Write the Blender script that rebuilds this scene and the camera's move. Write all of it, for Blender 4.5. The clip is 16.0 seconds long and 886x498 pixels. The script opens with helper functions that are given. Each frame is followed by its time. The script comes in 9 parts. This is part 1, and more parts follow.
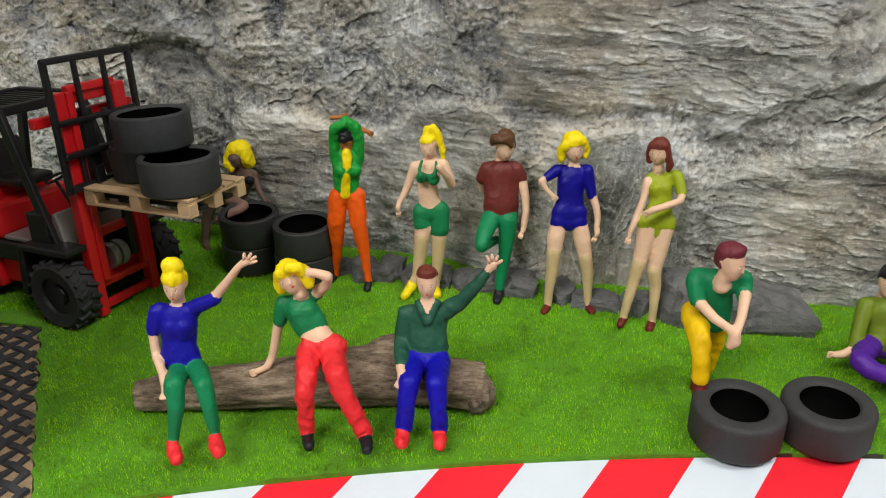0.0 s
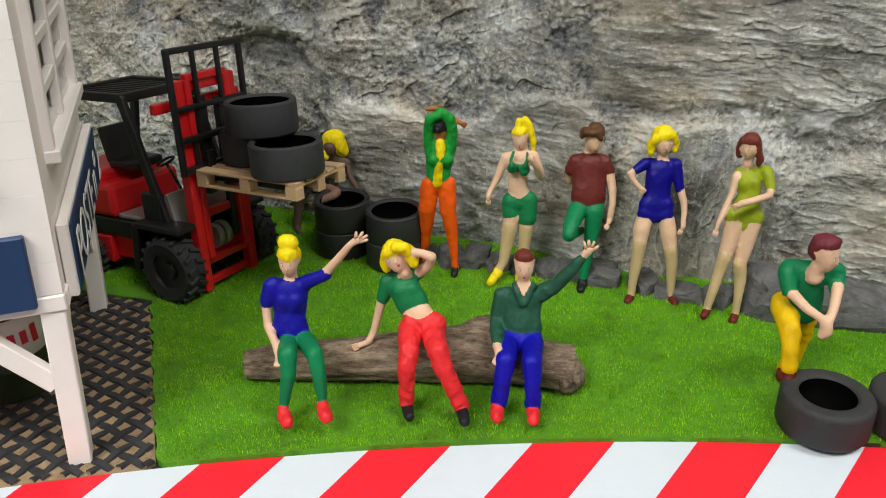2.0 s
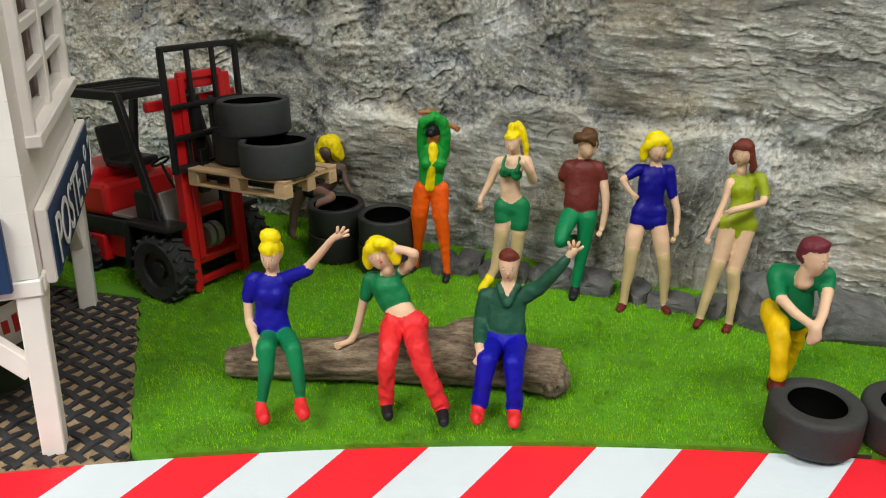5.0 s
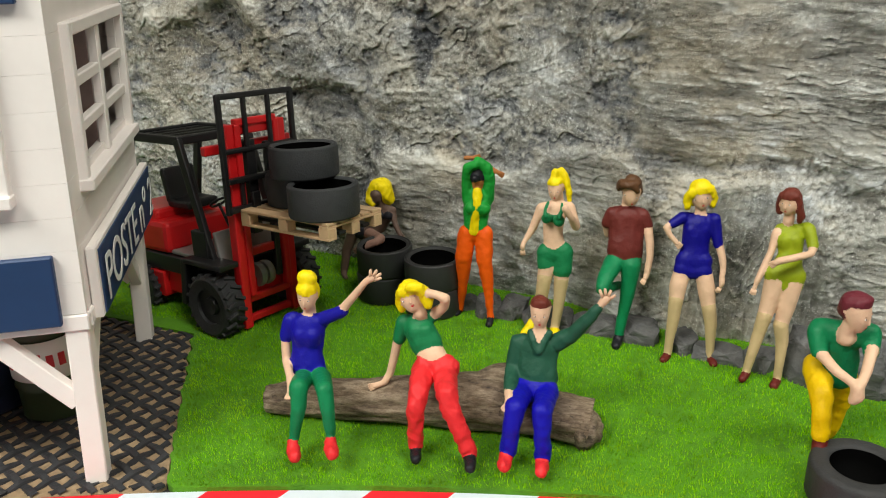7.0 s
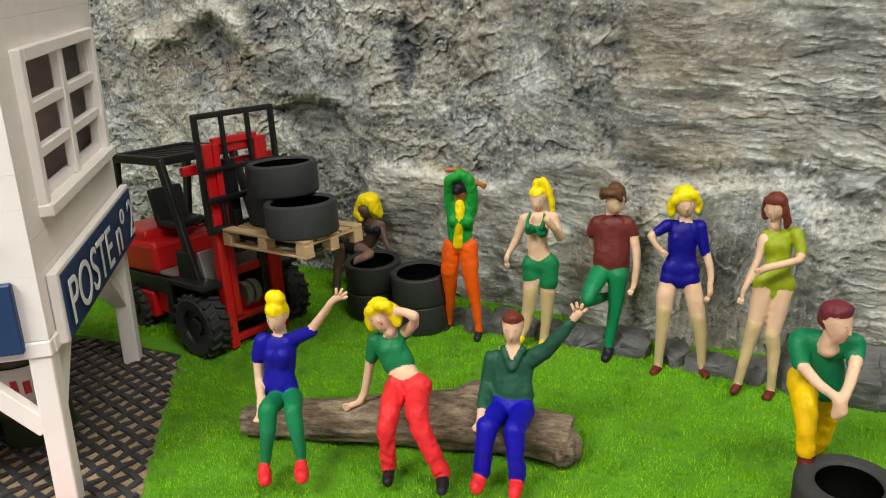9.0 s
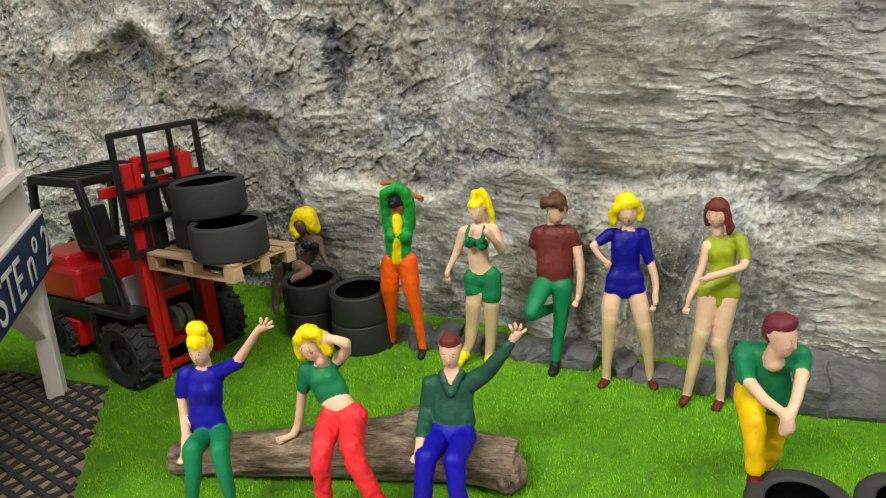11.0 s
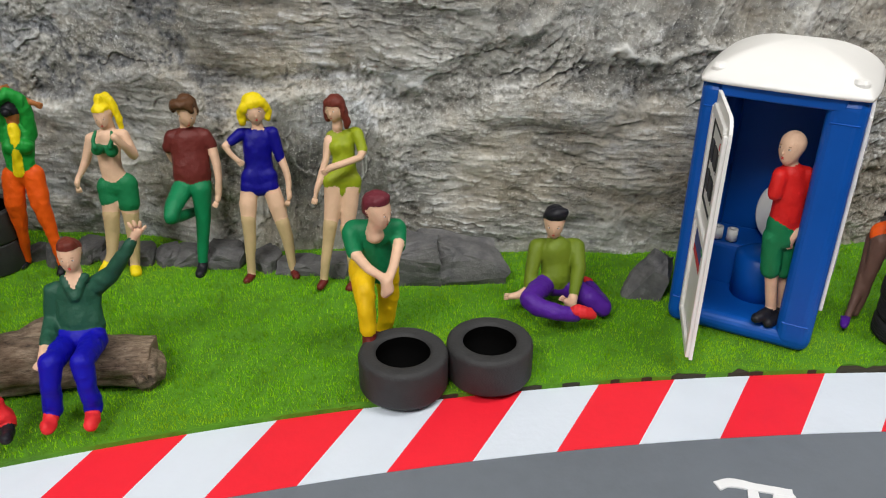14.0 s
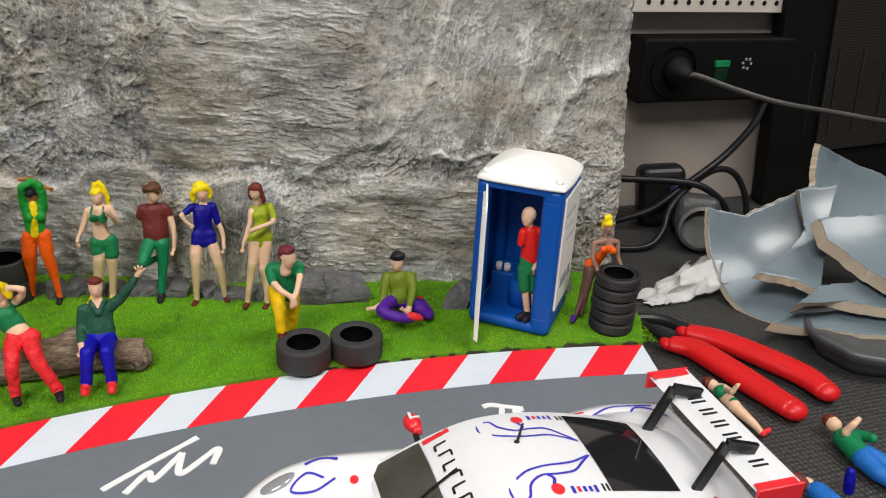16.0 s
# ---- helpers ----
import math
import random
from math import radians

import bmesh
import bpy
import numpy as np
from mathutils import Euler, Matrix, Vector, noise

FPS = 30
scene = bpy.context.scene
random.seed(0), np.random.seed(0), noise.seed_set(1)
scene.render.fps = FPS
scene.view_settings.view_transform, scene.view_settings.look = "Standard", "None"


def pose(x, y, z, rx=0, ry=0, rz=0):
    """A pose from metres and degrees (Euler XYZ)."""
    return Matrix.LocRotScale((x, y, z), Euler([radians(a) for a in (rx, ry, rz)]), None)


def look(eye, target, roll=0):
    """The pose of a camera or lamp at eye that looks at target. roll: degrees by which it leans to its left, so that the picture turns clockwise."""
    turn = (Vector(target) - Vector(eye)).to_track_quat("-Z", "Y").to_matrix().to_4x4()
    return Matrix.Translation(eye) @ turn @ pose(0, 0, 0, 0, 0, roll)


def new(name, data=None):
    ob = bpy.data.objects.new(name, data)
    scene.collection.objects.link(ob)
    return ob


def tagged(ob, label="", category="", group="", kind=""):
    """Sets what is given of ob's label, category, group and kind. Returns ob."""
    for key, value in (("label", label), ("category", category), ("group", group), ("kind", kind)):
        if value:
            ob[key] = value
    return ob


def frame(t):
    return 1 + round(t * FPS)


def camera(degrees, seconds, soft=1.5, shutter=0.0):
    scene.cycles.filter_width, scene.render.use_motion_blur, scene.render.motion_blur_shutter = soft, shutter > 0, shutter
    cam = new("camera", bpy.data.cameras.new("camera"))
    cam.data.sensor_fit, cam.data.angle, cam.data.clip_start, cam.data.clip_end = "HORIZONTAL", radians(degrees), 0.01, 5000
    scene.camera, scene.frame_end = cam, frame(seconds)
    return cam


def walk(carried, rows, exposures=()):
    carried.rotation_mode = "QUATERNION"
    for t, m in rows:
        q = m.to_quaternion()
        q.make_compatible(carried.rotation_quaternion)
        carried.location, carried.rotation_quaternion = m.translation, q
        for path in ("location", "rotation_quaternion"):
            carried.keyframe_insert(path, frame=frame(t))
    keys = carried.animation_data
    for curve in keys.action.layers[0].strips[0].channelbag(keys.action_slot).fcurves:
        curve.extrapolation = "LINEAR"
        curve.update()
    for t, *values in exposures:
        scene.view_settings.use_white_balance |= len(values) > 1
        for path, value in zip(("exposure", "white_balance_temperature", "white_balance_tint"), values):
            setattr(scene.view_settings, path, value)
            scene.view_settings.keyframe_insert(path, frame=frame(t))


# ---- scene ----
cam = camera(59.1, 16.0, soft=1.1)
PATH = [
    (0, (0.021, 0.07, 0.163), (-0.019, 1.86, -0.73), -1.0),
    (0.5, (0.02, 0.066, 0.169), (-0.062, 1.858, -0.716), -0.9),
    (1, (0.012, 0.059, 0.167), (-0.105, 1.854, -0.708), -1.0),
    (1.5, (0.009, 0.057, 0.167), (-0.137, 1.848, -0.711), -1.2),
    (2, (0.006, 0.056, 0.164), (-0.161, 1.839, -0.726), -1.2),
    (2.5, (0.005, 0.055, 0.155), (-0.18, 1.833, -0.743), -1.2),
    (3, (0.007, 0.055, 0.153), (-0.195, 1.832, -0.742), -1.4),
    (3.5, (0.01, 0.054, 0.153), (-0.196, 1.839, -0.727), -0.9),
    (3.7, (0.011, 0.055, 0.154), (-0.192, 1.846, -0.713), -0.6),
    (5.8, (0.021, 0.056, 0.155), (-0.205, 1.876, -0.643), -0.8),
    (6, (0.022, 0.057, 0.157), (-0.219, 1.881, -0.626), -1.0),
    (6.5, (0.022, 0.054, 0.157), (-0.288, 1.882, -0.593), -0.9),
    (7, (0.031, 0.056, 0.157), (-0.38, 1.871, -0.575), -1.7),
    (7.5, (0.042, 0.056, 0.156), (-0.455, 1.854, -0.565), -3.6),
    (8, (0.047, 0.058, 0.158), (-0.476, 1.853, -0.551), -4.6),
    (8.2, (0.048, 0.06, 0.156), (-0.463, 1.86, -0.552), -4.3),
    (10.3, (0.051, 0.072, 0.156), (-0.411, 1.886, -0.549), -4.6),
    (10.5, (0.054, 0.073, 0.157), (-0.396, 1.891, -0.546), -4.7),
    (11, (0.055, 0.082, 0.157), (-0.341, 1.906, -0.561), -5.1),
    (11.5, (0.054, 0.089, 0.158), (-0.242, 1.92, -0.59), -4.9),
    (12, (0.057, 0.095, 0.156), (-0.105, 1.924, -0.636), -4.0),
    (12.5, (0.064, 0.091, 0.147), (0.042, 1.903, -0.699), -3.3),
    (13, (0.078, 0.083, 0.159), (0.197, 1.863, -0.744), -3.2),
    (13.5, (0.077, 0.077, 0.152), (0.336, 1.831, -0.774), -0.9),
    (14, (0.081, 0.065, 0.153), (0.406, 1.808, -0.774), 0.1),
    (14.5, (0.083, 0.043, 0.166), (0.458, 1.788, -0.737), 0.7),
    (15, (0.079, 0.016, 0.18), (0.507, 1.76, -0.7), 1.3),
    (15.5, (0.071, -0.02, 0.195), (0.587, 1.707, -0.673), 2.6),
    (16, (0.054, -0.08, 0.224), (0.673, 1.632, -0.605), 3.1),
]
EXPOSURES = [(0.0, -0.15, 6580, 11), (3.5, -0.21, 6600, 7), (6.0, -0.11, 6730, 6), (8.0, -0.01, 6780, 7), (10.5, 0.04, 6740, 8), (11.5, 0.13, 6720, 8), (12.5, -0.03, 6520, 3), (13.5, -0.23, 6450, 9), (14.5, -0.30, 6490, 15), (16.0, -0.21, 6600, 14)]
walk(cam, [(t, look(eye, target, roll)) for t, eye, target, roll in PATH], EXPOSURES)

# ---- world, lights ----
world = bpy.data.worlds.new("world")
scene.world = world
world.use_nodes = True
world.node_tree.nodes["Background"].inputs[0].default_value = (0.9, 0.95, 1.0, 1)
world.node_tree.nodes["Background"].inputs[1].default_value = 0.03


def area_lamp(name, eye, target, w, h, watts, colour):
    d = bpy.data.lights.new(name, "AREA")
    d.shape, d.size, d.size_y, d.energy, d.color = "RECTANGLE", w, h, watts, colour
    ob = new(name, d)
    ob.matrix_world = look(eye, target)
    return ob


area_lamp("ceiling_lamp", (-0.75, -0.85, 1.505), (-0.75, -0.85, 0), 1.1, 0.5, 46, (0.98, 0.985, 0.94))
area_lamp("ceiling_lamp", (0.85, -0.32, 1.505), (0.85, -0.32, 0), 1.1, 0.5, 21.5, (0.98, 0.985, 0.94))


# ---- materials ----
def mat(name, colour, rough=0.5, metal=0.0, var=0.0, scale=200.0, bump=0.0, bscale=None, spec=0.5, detail=6.0, coat=0.0):
    """A painted or moulded surface: base colour with two scales of variation and a fine relief."""
    m = bpy.data.materials.new(name)
    m.use_nodes = True
    nt = m.node_tree
    b = nt.nodes["Principled BSDF"]
    b.inputs["Roughness"].default_value = rough
    b.inputs["Metallic"].default_value = metal
    b.inputs["Specular IOR Level"].default_value = spec
    b.inputs["Coat Weight"].default_value = coat
    b.inputs["Base Color"].default_value = (*colour, 1)
    tc = nt.nodes.new("ShaderNodeTexCoord")
    if var:
        n1 = noise_node(nt, tc, scale, detail)
        n2 = noise_node(nt, tc, scale * 0.13, 3)
        add = math_node(nt, "ADD", n1, n2)
        r = ramp(nt, add, [(0.62, tuple(c * (1 - var) for c in colour)), (1.0, colour), (1.4, tuple(min(1, c * (1 + var * 0.6)) for c in colour))], 2.0)
        nt.links.new(r, b.inputs["Base Color"])
        rr = nt.nodes.new("ShaderNodeMapRange")
        rr.inputs[3].default_value, rr.inputs[4].default_value = max(0.02, rough - 0.12), min(1, rough + 0.12)
        nt.links.new(n2, rr.inputs[0])
        nt.links.new(rr.outputs[0], b.inputs["Roughness"])
    if bump:
        n3 = noise_node(nt, tc, bscale or scale * 2, 4)
        bp = nt.nodes.new("ShaderNodeBump")
        bp.inputs["Strength"].default_value = bump
        bp.inputs["Distance"].default_value = 0.001
        nt.links.new(n3, bp.inputs["Height"])
        nt.links.new(bp.outputs[0], b.inputs["Normal"])
    return m


def noise_node(nt, tc, scale, detail=5.0, stretch=None, rough=0.55, out="Object"):
    n = nt.nodes.new("ShaderNodeTexNoise")
    n.inputs["Scale"].default_value = scale
    n.inputs["Detail"].default_value = detail
    n.inputs["Roughness"].default_value = rough
    src = tc.outputs[out]
    if stretch:
        mp = nt.nodes.new("ShaderNodeMapping")
        mp.inputs["Rotation"].default_value = stretch[1]
        mp.inputs["Scale"].default_value = stretch[0]
        nt.links.new(src, mp.inputs[0])
        src = mp.outputs[0]
    nt.links.new(src, n.inputs["Vector"])
    return n.outputs[0]


def math_node(nt, op, a, b):
    n = nt.nodes.new("ShaderNodeMath")
    n.operation = op
    for i, v in enumerate((a, b)):
        if isinstance(v, (int, float)):
            n.inputs[i].default_value = v
        else:
            nt.links.new(v, n.inputs[i])
    return n.outputs[0]


def ramp(nt, fac, stops, span=1.0):
    r = nt.nodes.new("ShaderNodeValToRGB")
    if span != 1.0:
        fac = math_node(nt, "DIVIDE", fac, span)
    nt.links.new(fac, r.inputs[0])
    el = r.color_ramp.elements
    while len(el) < len(stops):
        el.new(0.5)
    for e, (p, c) in zip(el, stops):
        e.position, e.color = p / span, (*c, 1)
    return r.outputs[0]


def mix(nt, fac, a, b, mode="MIX"):
    n = nt.nodes.new("ShaderNodeMix")
    n.data_type, n.blend_type = "RGBA", mode
    for sock, v in ((n.inputs[0], fac), (n.inputs[6], a), (n.inputs[7], b)):
        if isinstance(v, (int, float)):
            sock.default_value = v
        elif isinstance(v, tuple):
            sock.default_value = (*v, 1)
        else:
            nt.links.new(v, sock)
    return n.outputs[2]


def stone_material(name, dark=1.0):
    """Dark slate: layered tone, fine grain."""
    m = bpy.data.materials.new(name)
    m.use_nodes = True
    nt = m.node_tree
    b = nt.nodes["Principled BSDF"]
    b.inputs["Roughness"].default_value = 0.7
    tc = nt.nodes.new("ShaderNodeTexCoord")
    mid = noise_node(nt, tc, 140, 6, rough=0.65)
    striae = noise_node(nt, tc, 170, 8, ((1, 1, 1.9), (radians(25), radians(20), 0)), 0.75)
    fine = noise_node(nt, tc, 1300, 3)
    d = dark
    c1 = ramp(nt, striae, [(0.3, (0.09 * d, 0.09 * d, 0.095 * d)), (0.5, (0.20 * d, 0.20 * d, 0.20 * d)), (0.7, (0.42 * d, 0.42 * d, 0.42 * d))])
    c2 = ramp(nt, mid, [(0.35, (0.12 * d, 0.12 * d, 0.13 * d)), (0.65, (0.30 * d, 0.29 * d, 0.28 * d))])
    nt.links.new(mix(nt, 0.5, c1, c2), b.inputs["Base Color"])
    bp = nt.nodes.new("ShaderNodeBump")
    bp.inputs["Strength"].default_value, bp.inputs["Distance"].default_value = 0.7, 0.0008
    nt.links.new(math_node(nt, "ADD", striae, math_node(nt, "MULTIPLY", fine, 0.3)), bp.inputs["Height"])
    nt.links.new(bp.outputs[0], b.inputs["Normal"])
    return m


def rock_material(name):
    """Plaster rock, stained in greys and dry-brushed: brush tone, with recess shade, and drag direction are stored with
    the mesh.
    """
    m = bpy.data.materials.new(name)
    m.use_nodes = True
    nt = m.node_tree
    b = nt.nodes["Principled BSDF"]
    b.inputs["Roughness"].default_value = 0.75
    b.inputs["Specular IOR Level"].default_value = 0.25
    tc = nt.nodes.new("ShaderNodeTexCoord")
    seps = []
    for an in ("shaded_strokes", "drag"):
        at = nt.nodes.new("ShaderNodeAttribute")
        at.attribute_name = an
        sep = nt.nodes.new("ShaderNodeSeparateColor")
        nt.links.new(at.outputs["Color"], sep.inputs[0])
        seps.append(sep)
    sep, drag = seps
    fine = noise_node(nt, tc, 1500, 3, rough=0.65)
    grit = noise_node(nt, tc, 560, 5, rough=0.75)
    across = noise_node(nt, tc, 620, 4, ((0.16, 0.5, 1), (0, math.radians(6), 0)), 0.65)
    along = noise_node(nt, tc, 480, 5, ((1, 0.6, 0.40), (0, math.radians(7), 0)), 0.65)
    rough = mix(nt, drag.outputs[0], mix(nt, drag.outputs[1], grit, along), across)
    half = math_node(nt, "ADD", math_node(nt, "MULTIPLY", grit, 0.45), math_node(nt, "MULTIPLY", rough, 0.55))
    # gritty patches beside smoothly trowelled ones
    gritty = ramp(nt, noise_node(nt, tc, 42, 4, rough=0.6), [(0.40, (0.22, 0.22, 0.22)), (0.60, (1, 1, 1))])
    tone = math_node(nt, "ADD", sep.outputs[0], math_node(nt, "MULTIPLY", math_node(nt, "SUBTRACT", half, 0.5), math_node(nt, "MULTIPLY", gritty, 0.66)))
    # loose grains and chips caught by the brush, and dark pinholes
    grains = ramp(nt, noise_node(nt, tc, 1250, 2, rough=0.5), [(0.61, (0, 0, 0)), (0.66, (1, 1, 1))])
    loose = math_node(nt, "SUBTRACT", 1.0, math_node(nt, "MULTIPLY", drag.outputs[0], 0.6))
    tone = math_node(nt, "ADD", tone, math_node(nt, "MULTIPLY", math_node(nt, "MULTIPLY", grains, math_node(nt, "MULTIPLY", loose, gritty)), 0.30))
    holes = ramp(nt, noise_node(nt, tc, 820, 3, rough=0.6), [(0.30, (1, 1, 1)), (0.37, (0, 0, 0))])
    tone = math_node(nt, "SUBTRACT", tone, math_node(nt, "MULTIPLY", math_node(nt, "MULTIPLY", holes, gritty), 0.24))
    blot = noise_node(nt, tc, 55, 6, rough=0.72)
    tone = math_node(nt, "ADD", tone, math_node(nt, "MULTIPLY", math_node(nt, "SUBTRACT", blot, 0.5), 0.46))
    hue = noise_node(nt, tc, 120, 6, rough=0.7)
    warmth = ramp(nt, math_node(nt, "ADD", sep.outputs[1], math_node(nt, "MULTIPLY", math_node(nt, "SUBTRACT", hue, 0.5), 2.2)), [(0.0, (0, 0, 0)), (1.0, (1, 1, 1))])
    streak = noise_node(nt, tc, 210, 5, ((0.35, 0.6, 1), (0, 0.1, 0)), 0.7)
    chill = ramp(nt, math_node(nt, "ADD", sep.outputs[2], math_node(nt, "MULTIPLY", math_node(nt, "SUBTRACT", streak, 0.53), 2.6)), [(0.0, (0, 0, 0)), (1.0, (0.9, 0.9, 0.9))])
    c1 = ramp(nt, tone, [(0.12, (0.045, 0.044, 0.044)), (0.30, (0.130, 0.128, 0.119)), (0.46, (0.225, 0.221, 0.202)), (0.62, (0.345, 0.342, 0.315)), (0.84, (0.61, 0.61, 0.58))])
    warm = ramp(nt, tone, [(0.12, (0.055, 0.045, 0.034)), (0.46, (0.250, 0.222, 0.172)), (0.84, (0.56, 0.52, 0.44))])
    cold = ramp(nt, tone, [(0.12, (0.045, 0.05, 0.06)), (0.46, (0.205, 0.215, 0.23)), (0.84, (0.58, 0.61, 0.64))])
    c = mix(nt, warmth, c1, warm)
    c = mix(nt, chill, c, cold)
    nt.links.new(c, b.inputs["Base Color"])
    bp = nt.nodes.new("ShaderNodeBump")
    bp.inputs["Strength"].default_value, bp.inputs["Distance"].default_value = 0.9, 0.0017
    height = math_node(nt, "ADD", math_node(nt, "ADD", half, math_node(nt, "MULTIPLY", grains, 0.15)), math_node(nt, "MULTIPLY", fine, 0.3))
    nt.links.new(math_node(nt, "MULTIPLY", height, gritty), bp.inputs["Height"])
    nt.links.new(bp.outputs[0], b.inputs["Normal"])
    return m


ROCK = rock_material("painted_plaster_rock")
SLATE = stone_material("slate_stone", 0.50)
TYRE_BLACK = mat("deep_black_rubber", (0.014, 0.014, 0.015), 0.6, var=0.25, scale=300, bump=0.15, bscale=900)
DULL_RUBBER = mat("dull_grey_rubber", (0.037, 0.040, 0.043), 0.75, var=0.25, scale=400, bump=0.3, bscale=1500)
RUBBER = mat("black_rubber", (0.025, 0.025, 0.026), 0.62, var=0.25, scale=300, bump=0.15, bscale=900)
RUBBER_GREY = mat("worn_grey_rubber", (0.027, 0.027, 0.028), 0.72, var=0.25, scale=400, bump=0.3, bscale=1500)
ROAD = mat("grey_road_paint", (0.138, 0.158, 0.182), 0.55, var=0.12, scale=120, bump=0.08, bscale=700)
KERB_RED = mat("red_kerb_paint", (0.82, 0.014, 0.03), 0.5, var=0.08, scale=90, bump=0.1, bscale=500)
KERB_WHITE = mat("white_kerb_paint", (0.64, 0.70, 0.775), 0.5, var=0.05, scale=90, bump=0.1, bscale=500)
BOARD = mat("dark_board_edge", (0.03, 0.03, 0.032), 0.7, var=0.3, scale=150)
WHITE_PLASTIC = mat("white_plastic", (0.82, 0.81, 0.78), 0.42, var=0.04, scale=80)
BLUE_PLASTIC = mat("blue_plastic", (0.002, 0.082, 0.40), 0.38, var=0.1, scale=70, spec=0.25)
RED_PAINT = mat("red_plastic", (0.62, 0.012, 0.015), 0.35, var=0.12, scale=120, bump=0.06)
BLACK_PLASTIC = mat("black_plastic", (0.010, 0.010, 0.011), 0.42, var=0.2, scale=160)


# ---- mesh helpers ----
def part(name, bm, material, parent=None, label="", smooth=False):
    me = bpy.data.meshes.new(name)
    bmesh.ops.recalc_face_normals(bm, faces=bm.faces[:])
    if smooth:
        for f in bm.faces:
            f.smooth = True
    bm.to_mesh(me)
    bm.free()
    for mm in (material if isinstance(material, (list, tuple)) else [material]):
        me.materials.append(mm)
    ob = new(name, me)
    if parent is not None:
        ob.parent = parent
    if label:
        ob["label"] = label
    return ob


def thing(name, m, label, category, group=""):
    ob = new(name)
    ob.empty_display_size = 0.005
    ob.matrix_world = m
    return tagged(ob, label, category, group)


def box(bm, c, s, m=None, bevel=0.0, seg=2):
    """Adds a box centred at c with size s, with rounded edges."""
    t = bmesh.new()
    bmesh.ops.create_cube(t, size=1.0)
    for v in t.verts:
        v.co = Vector((v.co.x * s[0], v.co.y * s[1], v.co.z * s[2]))
    if bevel:
        bmesh.ops.bevel(t, geom=t.edges[:], offset=bevel, segments=seg, profile=0.5, affect="EDGES")
    mm = Matrix.Translation(c) @ (m if m else Matrix())
    return add(bm, t, mm)


def add(bm, t, m=None, mi=0):
    """Joins bmesh t, moved by m, onto bm."""
    if m is not None:
        bmesh.ops.transform(t, matrix=m, verts=t.verts)
    me = bpy.data.meshes.new("tmp")
    for f in t.faces:
        f.material_index = mi or f.material_index
    t.to_mesh(me)
    t.free()
    bm.from_mesh(me)
    bpy.data.meshes.remove(me)
    return bm


def lathe(bm, profile, n=32, m=None):
    """Turns (radius, height) pairs round z; a closed ring profile if first equals last."""
    rings = []
    t = bmesh.new()
    for r, z in profile:
        if r < 1e-7:
            rings.append([t.verts.new((0, 0, z))] * n)
        else:
            rings.append([t.verts.new((r * math.cos(2 * math.pi * k / n), r * math.sin(2 * math.pi * k / n), z)) for k in range(n)])
    for a, b in zip(rings, rings[1:]):
        for k in range(n):
            q = [a[k], a[(k + 1) % n], b[(k + 1) % n], b[k]]
            u = []
            for v in q:
                if v not in u:
                    u.append(v)
            if len(u) > 2:
                t.faces.new(u)
    bmesh.ops.remove_doubles(t, verts=t.verts, dist=1e-6)
    return add(bm, t, m)


def tube(bm, pts, radii, n=10, caps=True):
    """A round tube along points."""
    t = bmesh.new()
    pts = [Vector(p) for p in pts]
    if isinstance(radii, (int, float)):
        radii = [radii] * len(pts)
    rings, ref = [], None
    for i, p in enumerate(pts):
        d = (pts[min(i + 1, len(pts) - 1)] - pts[max(i - 1, 0)]).normalized()
        if ref is None:
            ref = d.orthogonal().normalized()
        ref = (ref - d * ref.dot(d)).normalized()
        o = d.cross(ref)
        rings.append([t.verts.new(p + (ref * math.cos(2 * math.pi * k / n) + o * math.sin(2 * math.pi * k / n)) * radii[i]) for k in range(n)])
    for a, b in zip(rings, rings[1:]):
        for k in range(n):
            t.faces.new((a[k], a[(k + 1) % n], b[(k + 1) % n], b[k]))
    if caps:
        t.faces.new(rings[0][::-1])
        t.faces.new(rings[-1])
    return add(bm, t)


def ell(bm, c, r, m=None, seg=14):
    t = bmesh.new()
    bmesh.ops.create_uvsphere(t, u_segments=seg, v_segments=max(6, seg // 2 + 2), radius=1.0)
    for v in t.verts:
        v.co = Vector((v.co.x * r[0], v.co.y * r[1], v.co.z * r[2]))
    return add(bm, t, Matrix.Translation(c) @ (m if m else Matrix()))


def slab(bm, outline, z0, z1):
    """A prism over an outline of (x, y)."""
    t = bmesh.new()
    lo = [t.verts.new((x, y, z0)) for x, y in outline]
    hi = [t.verts.new((x, y, z1)) for x, y in outline]
    t.faces.new(lo[::-1])
    t.faces.new(hi)
    k = len(outline)
    for i in range(k):
        t.faces.new((lo[i], lo[(i + 1) % k], hi[(i + 1) % k], hi[i]))
    return add(bm, t)


def spline(pts, n=8):
    """Catmull-Rom points through pts."""
    p = [Vector(q) for q in pts]
    p = [2 * p[0] - p[1]] + p + [2 * p[-1] - p[-2]]
    out = []
    for i in range(1, len(p) - 2):
        for k in range(n):
            t = k / n
            out.append(0.5 * ((2 * p[i]) + (p[i + 1] - p[i - 1]) * t + (2 * p[i - 1] - 5 * p[i] + 4 * p[i + 1] - p[i + 2]) * t * t + (3 * p[i] - p[i - 1] - 3 * p[i + 1] + p[i + 2]) * t ** 3))
    out.append(p[-2])
    return out


